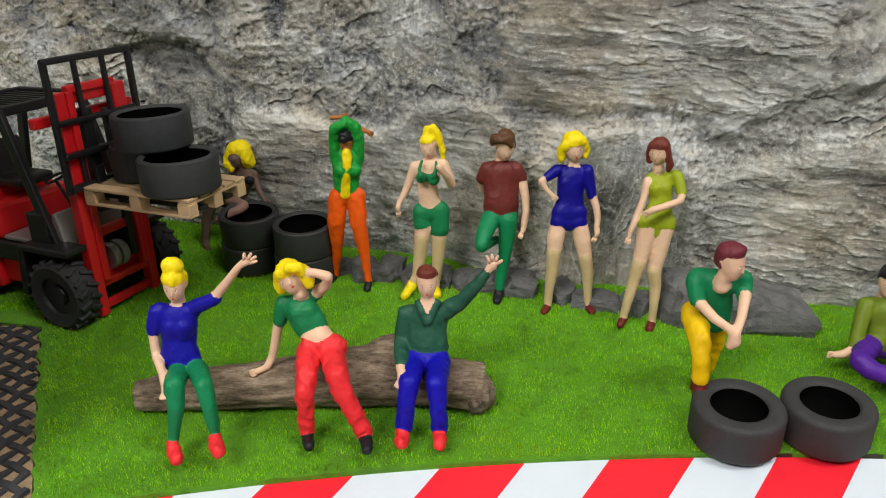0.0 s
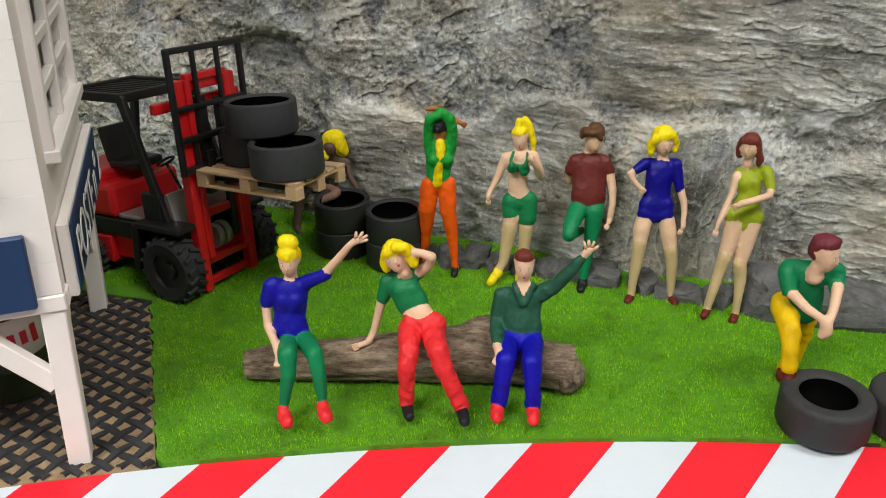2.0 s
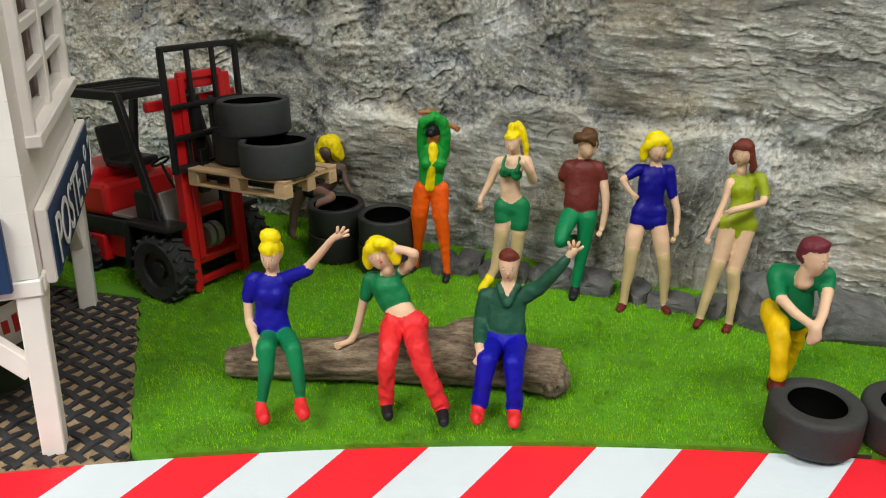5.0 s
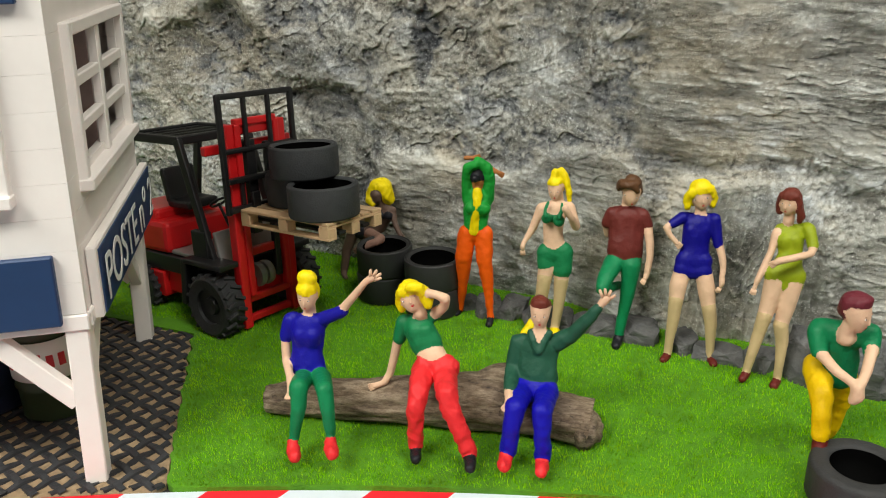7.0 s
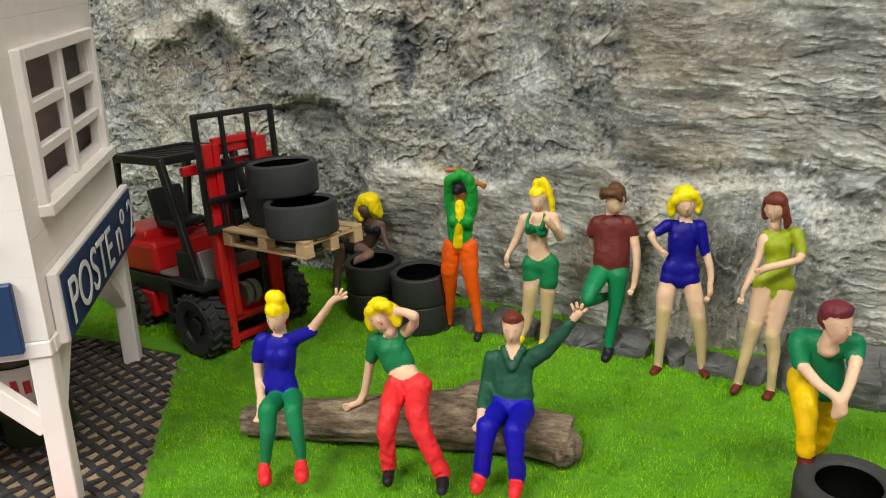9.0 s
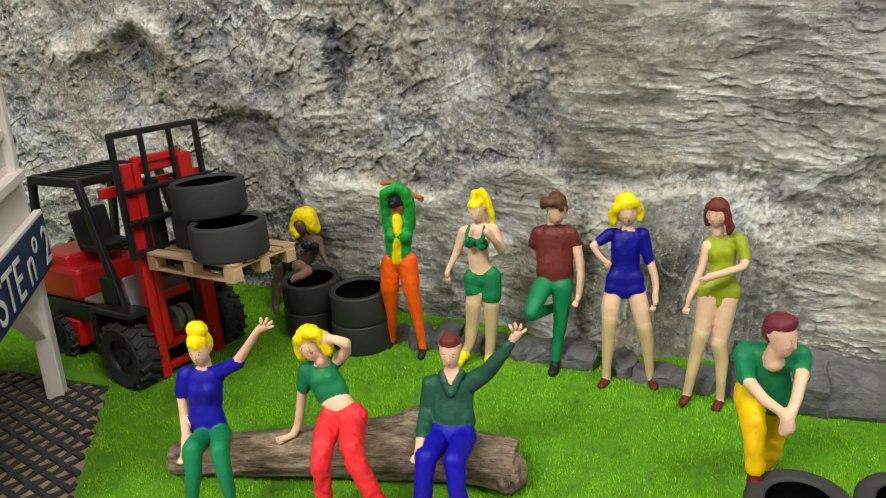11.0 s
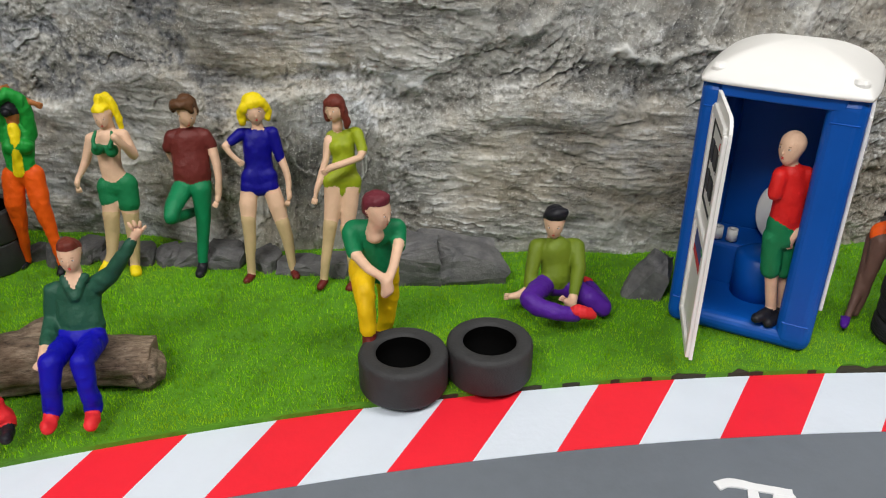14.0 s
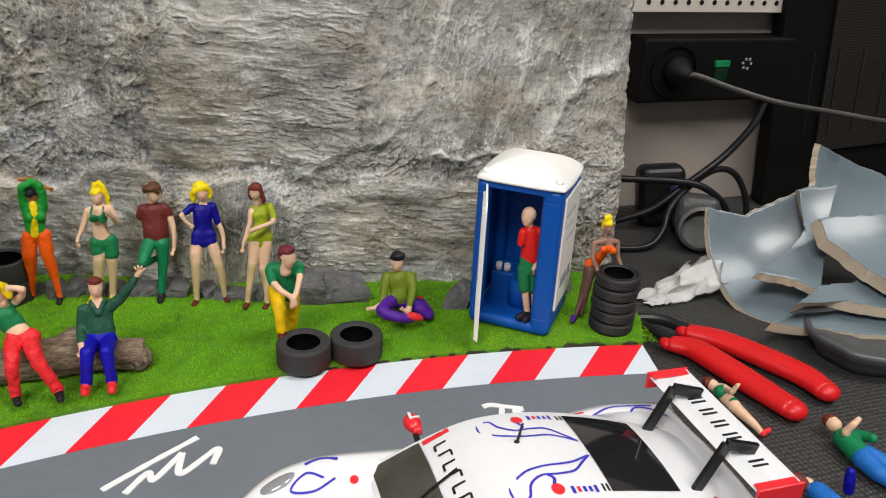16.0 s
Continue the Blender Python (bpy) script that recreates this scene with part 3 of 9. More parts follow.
F_GREEN3 = paint("emerald_paint", (0.004, 0.19, 0.07))
F_DKGREEN = paint("dark_green_paint", (0.015, 0.075, 0.045))
F_YELLOW = paint("yellow_paint", (0.80, 0.62, 0.005))
F_YELLOW2 = paint("deep_yellow_paint", (0.75, 0.47, 0.003))
F_BLACK = paint("black_paint", (0.012, 0.012, 0.016), 0.45)
F_NAVY = paint("navy_paint", (0.003, 0.002, 0.20))
F_BLUE = paint("royal_blue_paint", (0.005, 0.004, 0.27))
F_BLUE2 = paint("blue_paint", (0.004, 0.003, 0.33))
F_BLUE3 = paint("light_blue_paint", (0.01, 0.13, 0.45))
F_RED = paint("red_paint", (0.68, 0.025, 0.03))
F_REDC = paint("scarlet_paint", (0.60, 0.015, 0.012))
F_MAROON = paint("maroon_paint", (0.13, 0.022, 0.018))
F_MAROON2 = paint("plum_paint", (0.13, 0.02, 0.03))
F_SHOE = paint("oxblood_paint", (0.12, 0.015, 0.012))
F_HAIRBROWN = paint("brown_hair_paint", (0.10, 0.045, 0.02))
F_HAIRRED = paint("auburn_hair_paint", (0.14, 0.028, 0.018))
F_OLIVE = paint("olive_paint", (0.27, 0.33, 0.012))
F_OLIVE2 = paint("moss_paint", (0.14, 0.20, 0.015))
F_PURPLE = paint("purple_paint", (0.075, 0.012, 0.26))
F_LIP = paint("lip_paint", (0.55, 0.03, 0.03))
F_EYE = paint("eye_paint", (0.03, 0.03, 0.05))
F_WHITE_EYE = paint("eye_white_paint", (0.75, 0.72, 0.70))
F_BROW = paint("brow_paint", (0.42, 0.25, 0.15))


def sweep(bm, flat, joints):
    """A limb of rounded, tapering sections through (x, y, z, radius) in millimetres; flat squeezes its depth."""
    js = [(Vector(j[:3]) * 0.001, j[3] * 0.00097 + 0.00004) for j in joints]
    for p, r in js:
        ell(bm, p, (r, r * flat, r), seg=12)
    for (p, r), (q, s) in zip(js, js[1:]):
        n = max(2, int((q - p).length / (0.22 * min(r, s))))
        for k in range(1, n):
            f = k / n
            rr = r + (s - r) * f
            ell(bm, p.lerp(q, f), (rr, rr * flat, rr), seg=12)


def remeshed(bm, voxel, smooth):
    """The joined skin over overlapping forms."""
    me = bpy.data.meshes.new("tmp")
    bm.to_mesh(me)
    bm.free()
    ob = bpy.data.objects.new("tmp", me)
    scene.collection.objects.link(ob)
    r = ob.modifiers.new("r", "REMESH")
    r.mode, r.voxel_size, r.use_smooth_shade = "VOXEL", voxel, True
    s = ob.modifiers.new("s", "SMOOTH")
    s.factor, s.iterations = 0.5, smooth
    dg = bpy.context.evaluated_depsgraph_get()
    res = bpy.data.meshes.new_from_object(ob.evaluated_get(dg))
    bpy.data.objects.remove(ob)
    bpy.data.meshes.remove(me)
    return res


CREASE = {F_RED: (0.00070, 300), F_YELLOW2: (0.00045, 260), F_ORANGE: (0.00038, 260), F_GREEN: (0.00045, 330), F_YELLOW: (0.00050, 420), F_HAIRBROWN: (0.00050, 520), F_HAIRRED: (0.00042, 480), F_MAROON2: (0.0003, 480),
          F_BLACK: (0.00022, 420), F_SKIN: (0.00007, 300), F_STOCKING: (0.00010, 300), F_DKGREEN: (0.00042, 230), F_PURPLE: (0.0003, 260), F_MAROON: (0.00032, 230), F_BLUE2: (0.00044, 250)}


def skin_distance(p, limb):
    """How far points lie outside a limb (millimetres, negative within)."""
    flat, joints = limb[1], limb[2:]
    scale = np.array([1.0, 1.0 / flat, 1.0])
    q = p * scale
    best = np.full(len(p), 99.0)
    js = [(np.array(j[:3]) * scale, j[3]) for j in joints]
    for (a, r), (b, s) in zip(js, js[1:] or js):
        d = b - a
        f = np.clip(((q - a) @ d) / max(d @ d, 1e-9), 0, 1)
        best = np.minimum(best, np.linalg.norm(q - a - f[:, None] * d, axis=1) - (r + (s - r) * f))
    return best


HAIR = (F_HAIRBROWN, F_HAIRRED, F_YELLOW, F_MAROON2)
BARE = (F_SKIN, F_TANSKIN, F_BROWNSKIN, F_DARKSKIN)


def figure(name, base, label, limbs):
    """One painted plastic figurine: a single cast skin, painted limb by limb, with eyes, brows and lips."""
    floor_z = base[2] > -0.01
    limbs = [(l[0], l[1]) + tuple((x, y, max(z, 0.75 * r if floor_z else r), r) for x, y, z, r in l[2:]) for l in limbs]
    nose = [l for l in limbs if l[0] in BARE and len(l) == 4 and l[3][3] < 0.7 and l[2][3] < 0.45 and l[3][2] < l[2][2]]
    nose = nose[:1]
    skull = [l for l in limbs if l[0] in BARE and len(l) == 6 and abs(l[2][3] - 1.125 * l[3][3]) < 0.08]
    if skull and nose:
        cx, cy, cz, cr = skull[0][2]
        top = cz + cr

        def smaller(l):
            near = all(math.hypot(j[0] - cx, j[1] - cy) < 9 and j[2] > cz - 12 for j in l[2:])
            if not (near and (l in skull or l in nose or l[0] in HAIR or l[0] in (F_EYE, F_LIP) or (l[0] is F_BLACK and l[2][2] > cz - 6))):
                return l
            thin_lock = 0.74 if l[0] in HAIR and len(l) > 6 else 1.0
            hug = 0.80 if thin_lock < 1 else 0.86
            return l[:2] + tuple((cx + (x - cx) * hug, cy + (y - cy) * hug, top - (top - z) * 0.92 + (0.5 if thin_lock < 1 else 0), r * 0.87 * thin_lock) for x, y, z, r in l[2:])
        moved = {id(l): smaller(l) for l in limbs}
        nose = [moved[id(l)] for l in nose]
        limbs = [moved[id(l)] for l in limbs]
    limbs = [l[:2] + tuple((x, y, z, r * 0.90) for x, y, z, r in l[2:]) if l[0] in (F_RED, F_BLACK, F_SHOE) and max(j[3] for j in l[2:]) < 2.45 and l[2][2] < 22 else l for l in limbs]
    marks = [l for l in limbs if l[0] in (F_EYE, F_LIP)]
    thin = [l for l in limbs if l not in marks and l not in nose and max(j[3] for j in l[2:]) < 0.55]
    solid = [l for l in limbs if l not in marks and l not in thin and l not in nose]
    order = []
    for l in limbs + [(F_WHITE_EYE,), (F_BROW,)]:
        if l[0] not in order:
            order.append(l[0])
    bm = bmesh.new()
    for l in solid:
        sweep(bm, l[1], l[2:])
    for l in nose:
        head = Vector(min((j for k in solid if k[0] in BARE and len(k) == 6 for j in k[2:4]), key=lambda j: (Vector(j[:3]) - Vector(l[2][:3])).length)[:3])
        way = (Vector(l[2][:3]) - head)
        way.z = 0
        way.normalize()
    me = remeshed(bm, 0.00044, 16)
    n = len(me.vertices)
    co = np.empty(n * 3)
    me.vertices.foreach_get("co", co)
    nrm = np.empty(n * 3)
    me.vertices.foreach_get("normal", nrm)
    co, nrm = co.reshape(-1, 3) * 1000, nrm.reshape(-1, 3)

    def painted(p):
        best, pick = np.full(len(p), 99.0), np.zeros(len(p), dtype=int)
        for l in solid + nose:
            bias = 0.0 if l[0] in BARE else -0.10 if l[0] in HAIR else 0.16
            d = skin_distance(p, l) - bias
            hit = d < best
            best[hit], pick[hit] = d[hit], order.index(l[0])
        return pick
    shade = painted(co)
    lift = np.zeros(n)
    for k, m in enumerate(order):
        amp, scale = CREASE.get(m, (0.00018, 280))
        flat = 0.5 if m in HAIR else 0.8
        amp *= 0.9 if m in HAIR else 0.75
        for i in np.nonzero(shade == k)[0]:
            q = Vector((co[i, 0], co[i, 1], co[i, 2] * flat)) * (scale * 0.001)
            fold = noise.noise(q)
            if m not in BARE:
                fold = 0.55 - 1.7 * abs(fold)
            lift[i] = amp * 1000 * (fold + 0.4 * noise.noise(q * 2.3)) + (0.20 if m in BARE else 0.30 if m in HAIR else 0.27)
    me.vertices.foreach_set("co", ((co + nrm * lift[:, None]) * 0.001).ravel())
    nf = len(me.polygons)
    centre = np.empty(nf * 3)
    me.polygons.foreach_get("center", centre)
    me.polygons.foreach_set("material_index", painted(centre.reshape(-1, 3) * 1000).astype(np.int32))
    whole = bmesh.new()
    whole.from_mesh(me)
    bpy.data.meshes.remove(me)
    for l in thin:
        t = bmesh.new()
        tube(t, [Vector(j[:3]) * 0.001 for j in l[2:]], [j[3] * 0.00115 for j in l[2:]], 8)
        for j in (l[2], l[-1]):
            ell(t, Vector(j[:3]) * 0.001, (j[3] * 0.00115,) * 3, seg=8)
        add(whole, t, None, order.index(l[0]))
    for l in solid:
        end = Vector(l[-1][:3])
        if l[0] not in BARE or len(l) < 4 or l[-1][3] > 1.2 or end.z < 6 or any((Vector(k[2][:3]) - end).length < 1.6 for k in limbs if k is not l):
            continue
        d = (end - Vector(l[-2][:3])).normalized()
        across = d.cross(Vector((0, 1, 0)))
        across = across.normalized() if across.length > 0.3 else Vector((1, 0, 0))
        for k in (-1.2, -0.4, 0.4, 1.2):
            p = end + across * (k * 0.62 * l[-1][3])
            q = p + d * (2.0 - 0.25 * abs(k)) + across * (0.22 * k)
            t = bmesh.new()
            tube(t, [p * 0.001, p.lerp(q, 0.6) * 0.001, q * 0.001], [0.00044, 0.00040, 0.00033], 6)
            ell(t, q * 0.001, (0.00034,) * 3, None, 6)
            add(whole, t, None, order.index(l[0]))
    for l in nose:
        tip = []
        for x, y, z, r in l[2:]:
            p = Vector((x, y, z))
            for _ in range(5):
                p = p - way * (min(float(skin_distance(np.array([p]), k)[0]) for k in solid if k[0] in BARE) + 0.10)
            tip.append((p, r))
        t = bmesh.new()
        (p, r0), (q, r1) = tip
        for k in range(5):
            f = k / 4
            ell(t, (p.lerp(q, f) + way * 0.16 * f) * 0.001, ((r0 + (r1 - r0) * f) * 0.00078,) * 3, None, 8)
        add(whole, t, None, order.index(l[0]))
    for l in marks:
        x, y, z, r = l[2]
        a = math.atan2(way.y, way.x) + math.pi / 2 if nose else 0
        turn = Matrix.Rotation(a, 4, "Z")
        p = Vector((x, y, z))
        if nose:
            for _ in range(5):
                p = p - way * (min(float(skin_distance(np.array([p]), k)[0]) for k in solid if k[0] in BARE) + 0.14)
        if l[0] is F_LIP:
            for dz, w in ((0.22, 1.25), (-0.22, 1.0)):
                t = bmesh.new()
                ell(t, (p - way * 0.02 + Vector((0, 0, dz))) * 0.001, (r * 0.00088 * w, r * 0.00045, r * 0.00038), turn, 10)
                add(whole, t, None, order.index(F_LIP))
            continue
        for m, fwd, dz, sx, sy, sz in ((F_WHITE_EYE, 0.0, 0.0, 1.6, 0.55, 0.75), (F_EYE, 0.08, 0.0, 0.75, 0.5, 0.72), (F_BROW, 0.0, 0.80, 1.9, 0.6, 0.42)):
            t = bmesh.new()
            ell(t, (p + way * fwd + Vector((0, 0, dz))) * 0.001, (r * 0.001 * sx, r * 0.001 * sy, r * 0.001 * sz), turn, 8)
            add(whole, t, None, order.index(m))
    ob = part(name, whole, order, smooth=True)
    ob.location = base
    return tagged(ob, label, "figurine", "painted figurines")


figure("dancer_figurine", (-0.026, 0.358, 0.001), "painted figurine with raised arms, green jacket and orange trousers", [
    (F_ORANGE, .8, (-1.8, 4.0, 39.0, 3.9), (-3.0, 3.0, 30.4, 3.7), (-3.9, 5.0, 16.5, 2.1), (-6.1, 8.0, 2.7, 1.3)),
    (F_ORANGE, .8, (5.5, 4.0, 38.9, 4.1), (6.1, 2.0, 29.5, 3.5), (7.9, 1.0, 15.7, 2.0), (8.9, 0.0, 3.4, 1.3)),
    (F_ORANGE, .75, (-1.3, 4.0, 40.5, 3.9), (5.6, 4.0, 40.4, 3.9)),
    (F_BLACK, 1, (-6.9, 8.0, 1.4, 1.5), (-7.6, 5.0, -3.7, 1.6)),
    (F_BLACK, 1, (8.9, 0.0, 2.9, 1.4), (8.6, -3.0, -2.0, 1.7)),
    (F_GREEN, .62, (2.0, 4.0, 43.9, 4.6), (2.2, 5.0, 48.8, 5.4), (2.7, 6.0, 54.7, 5.9)),
    (F_GREEN, .8, (0.7, 2.5, 52.2, 2.7), (6.1, 2.5, 52.2, 2.7)),
    (F_GREEN, 1, (-1.6, 7.0, 55.3, 2.4), (-1.6, 6.0, 64.0, 2.1), (-0.7, 4.0, 69.2, 2.0), (3.0, 3.0, 71.2, 1.6)),
    (F_GREEN, 1, (6.9, 7.0, 55.2, 2.5), (8.0, 6.0, 64.1, 2.1), (7.0, 5.0, 69.1, 2.0), (3.6, 4.0, 72.0, 1.8)),
    (F_YELLOW, .5, (3.3, 2.6, 59.0, 1.9), (3.3, 0.9, 54.6, 1.3), (3.0, 0.5, 51.6, 1.2), (2.2, 1.3, 47.0, 1.4), (1.9, 1.2, 42.4, 1.7)),
    (F_BROWNSKIN, 1, (3.0, 5.0, 60.7, 1.8), (3.2, 5.0, 63.5, 2.4)),
    (F_BROWNSKIN, 1, (-2.2, 6.0, 72.7, 0.9), (2.2, 6.0, 73.1, 0.9)),
    (F_BROWNSKIN, 1, (8.6, 6.0, 68.4, 1.1), (12.0, 6.0, 66.6, 0.9)),
    (F_BLACK, 1, (2.8, 5.6, 65.5, 3.2), (3.1, 5.8, 66.9, 3.0)),
    (F_BLACK, .6, (2.5, 1.5, 65.2, 1.5)),
])

figure("bikini_figurine", (0.004, 0.352, 0.001), "painted figurine in green bikini and yellow boots, leaning on the rock", [
    (F_SKIN, .7, (1.1, 4.0, 55.5, 2.0), (5.9, 4.0, 55.7, 2.6), (10.7, 4.0, 55.9, 2.0)),
    (F_SKIN, .65, (5.4, 4.0, 53.6, 5.1), (5.1, 4.0, 48.1, 4.2), (5.2, 3.0, 43.5, 4.0), (6.0, 3.0, 38.7, 4.6)),
    (F_SKIN, 1, (-0.0, 4.0, 55.3, 1.8), (-2.7, 3.0, 47.4, 1.6), (-5.2, 1.0, 43.0, 1.1), (-6.3, 0.0, 41.5, 0.9)),
    (F_SKIN, 1, (11.6, 4.0, 55.8, 2.0), (14.2, 2.0, 48.6, 1.8), (12.5, -2.0, 53.5, 1.3), (10.0, -4.0, 57.9, 1.3)),
    (F_SKIN, .9, (3.1, 2.0, 31.2, 3.4), (2.1, 1.0, 25.0, 3.0)),
    (F_SKIN, .9, (9.4, 2.0, 30.2, 3.4), (9.1, 2.0, 24.4, 3.0)),
    (F_STOCKING, .9, (2.4, 1.0, 26.2, 3.0), (1.2, 1.0, 17.3, 2.5), (-0.1, 0.0, 10.0, 1.9), (-2.3, -1.0, 5.3, 1.4)),
    (F_STOCKING, .9, (9.1, 2.0, 25.7, 3.0), (8.5, 2.0, 15.4, 2.3), (7.6, 2.0, 7.5, 1.9), (6.8, 1.0, 1.1, 1.6)),
    (F_GREEN2, 1, (2.7, -1.0, 52.5, 2.0)),
    (F_GREEN2, 1, (7.7, -1.0, 51.7, 2.2)),
    (F_GREEN2, 1, (3.3, 0.0, 59.2, 0.5), (2.2, -2.0, 56.3, 0.6), (2.6, -3.0, 54.0, 0.9)),
    (F_GREEN2, 1, (8.7, 0.0, 58.7, 0.5), (8.7, -2.0, 56.3, 0.6), (7.8, -3.0, 53.9, 0.9)),
    (F_GREEN2, .7, (2.6, 1.0, 52.4, 1.3), (8.1, 1.0, 51.4, 1.3)),
    (F_GREEN2, .75, (3.2, 3.0, 36.2, 4.5), (9.1, 3.0, 36.7, 4.5)),
    (F_GREEN2, .85, (2.5, 3.0, 35.3, 3.6), (2.7, 2.0, 31.7, 3.6)),
    (F_GREEN2, .85, (9.3, 3.0, 35.7, 4.1), (9.4, 2.0, 29.7, 3.9)),
    (F_YELLOW, 1, (-2.1, -1.0, 6.1, 1.8), (-3.4, -2.4, 3.6, 1.8), (-5.4, -4.6, 2.0, 1.4)),
    (F_YELLOW, 1, (6.9, 1.0, 2.2, 1.9), (7.6, -2.0, 0.7, 1.9)),
    (F_SKIN, 1, (6.5, 4.2, 64.7, 3.59), (6.5, 3.7, 62.9, 3.19), (6.6, 3.5, 61.2, 2.50), (6.7, 3.2, 60.1, 1.55)),
    (F_SKIN, 1, (6.2, 0.6, 63.0, 0.35), (6.2, 0.4, 61.9, 0.55)),
    (F_SKIN, 1, (6.8, 5.0, 60.8, 1.90), (7.1, 5.7, 58.1, 1.80), (7.1, 5.5, 57.1, 2.00)),
    (F_LIP, 1, (6.4, 1.4, 60.7, 0.60)),
    (F_EYE, 1, (7.6, 0.7, 63.4, 0.36)),
    (F_EYE, 1, (4.8, 1.0, 63.2, 0.36)),
    (F_YELLOW, 1, (6.5, 4.9, 65.6, 3.60), (6.3, 4.1, 66.3, 3.30), (6.7, 5.6, 64.2, 3.40)),
    (F_YELLOW, 1, (6.2, 4.8, 69.1, 2.00), (6.3, 4.8, 70.9, 1.70), (7.2, 5.5, 70.6, 1.70)),
    (F_YELLOW, 1, (7.5, 5.8, 70.1, 1.40), (9.8, 5.1, 67.0, 1.15), (10.8, 4.8, 63.0, 1.05), (11.3, 4.8, 58.6, 0.70)),
    (F_YELLOW, 1, (3.9, 4.1, 65.1, 0.9), (4.5, 2.6, 66.5, 1.0), (6.0, 2.1, 67.3, 1.0), (7.7, 2.3, 66.8, 1.0), (8.7, 3.4, 65.5, 0.9)),
    (F_SKIN, 1, (-6.3, 0.0, 41.5, 0.9), (-6.7, -1.0, 40.0, 1.0), (-6.6, -1.0, 38.3, 0.7)),
])

figure("leaning_man_figurine", (0.036, 0.349, 0.001), "painted figurine of a leaning man in brown shirt and green trousers", [
    (F_MAROON, .62, (-2.3, 9.0, 53.7, 2.6), (2.1, 9.0, 54.7, 2.2), (6.5, 9.0, 53.6, 2.6)),
    (F_MAROON, .55, (2.1, 8.0, 49.8, 6.9), (1.9, 7.0, 45.5, 6.9), (1.9, 5.0, 39.3, 7.1)),
    (F_MAROON, 1, (-3.9, 9.0, 53.4, 2.4), (-5.6, 9.0, 49.6, 2.2)),
    (F_MAROON, 1, (8.1, 9.0, 53.2, 2.4), (10.0, 8.0, 49.6, 2.0)),
    (F_SKIN, 1, (10.1, 8.0, 49.5, 1.8), (11.4, 5.0, 42.6, 1.6), (11.6, 3.0, 37.4, 1.3), (11.0, 2.0, 32.8, 1.3)),
    (F_SKIN, 1, (-6.3, 9.0, 49.8, 1.6), (-5.2, 12.0, 43.3, 1.4)),
    (F_GREEN3, .8, (-1.6, 4.0, 34.9, 3.8), (4.9, 4.0, 34.9, 3.8)),
    (F_GREEN3, 1, (-2.3, 3.0, 34.4, 3.8), (-5.0, -4.0, 31.1, 3.1), (-6.2, -8.0, 28.4, 2.4)),
    (F_GREEN3, 1, (-6.2, -8.0, 27.9, 2.4), (-3.6, 2.0, 24.0, 2.0), (0.8, 11.0, 21.5, 1.5)),
    (F_GREEN3, 1, (4.6, 3.0, 33.8, 3.8), (3.9, 2.0, 21.9, 2.7), (2.4, 1.0, 12.1, 2.1), (1.6, 0.0, 5.3, 1.8)),
    (F_BLACK, 1, (1.6, 0.0, 4.3, 1.8), (0.9, -2.0, 0.6, 2.1), (0.3, -5.0, -1.3, 1.8)),
    (F_SKIN, 1, (2.0, 7.0, 64.6, 3.90), (2.1, 6.8, 62.5, 3.47), (2.1, 6.9, 60.7, 2.71), (2.1, 6.8, 59.4, 1.68)),
    (F_SKIN, 1, (2.5, 3.5, 62.0, 0.38), (2.6, 3.4, 60.8, 0.60)),
    (F_SKIN, 1, (1.8, 8.5, 60.5, 2.06), (1.6, 9.9, 57.8, 1.95), (1.7, 9.8, 56.6, 2.17)),
    (F_LIP, 1, (2.4, 4.8, 59.7, 0.65)),
    (F_EYE, 1, (4.0, 3.8, 62.4, 0.39)),
    (F_EYE, 1, (1.0, 3.4, 62.4, 0.39)),
    (F_HAIRBROWN, 1, (2.0, 7.8, 66.8, 4.10), (2.1, 7.0, 67.8, 3.90), (1.8, 8.8, 64.3, 3.80)),
    (F_HAIRBROWN, 1, (-1.0, 6.8, 66.8, 1.4), (-1.7, 7.6, 64.4, 1.0), (-1.5, 8.0, 63.2, 0.7)),
    (F_HAIRBROWN, 1, (5.0, 6.8, 66.8, 1.4), (5.7, 7.6, 64.4, 1.0), (5.5, 8.0, 63.2, 0.7)),
    (F_HAIRBROWN, 1, (2.9, 3.7, 67.4, 1.4), (4.4, 3.6, 65.4, 1.0)),
    (F_HAIRBROWN, 1, (-1.2, 6.3, 65.5, 1.19), (-0.4, 4.6, 66.8, 1.4), (1.5, 3.8, 66.8, 1.3), (3.4, 4.0, 66.8, 1.3), (4.9, 5.2, 66.8, 1.4), (5.3, 7.0, 65.5, 1.19)),
    (F_SKIN, .6, (11.0, 2.0, 32.3, 1.3), (10.6, 1.0, 30.3, 1.1), (9.9, 0.0, 29.3, 0.7)),
])

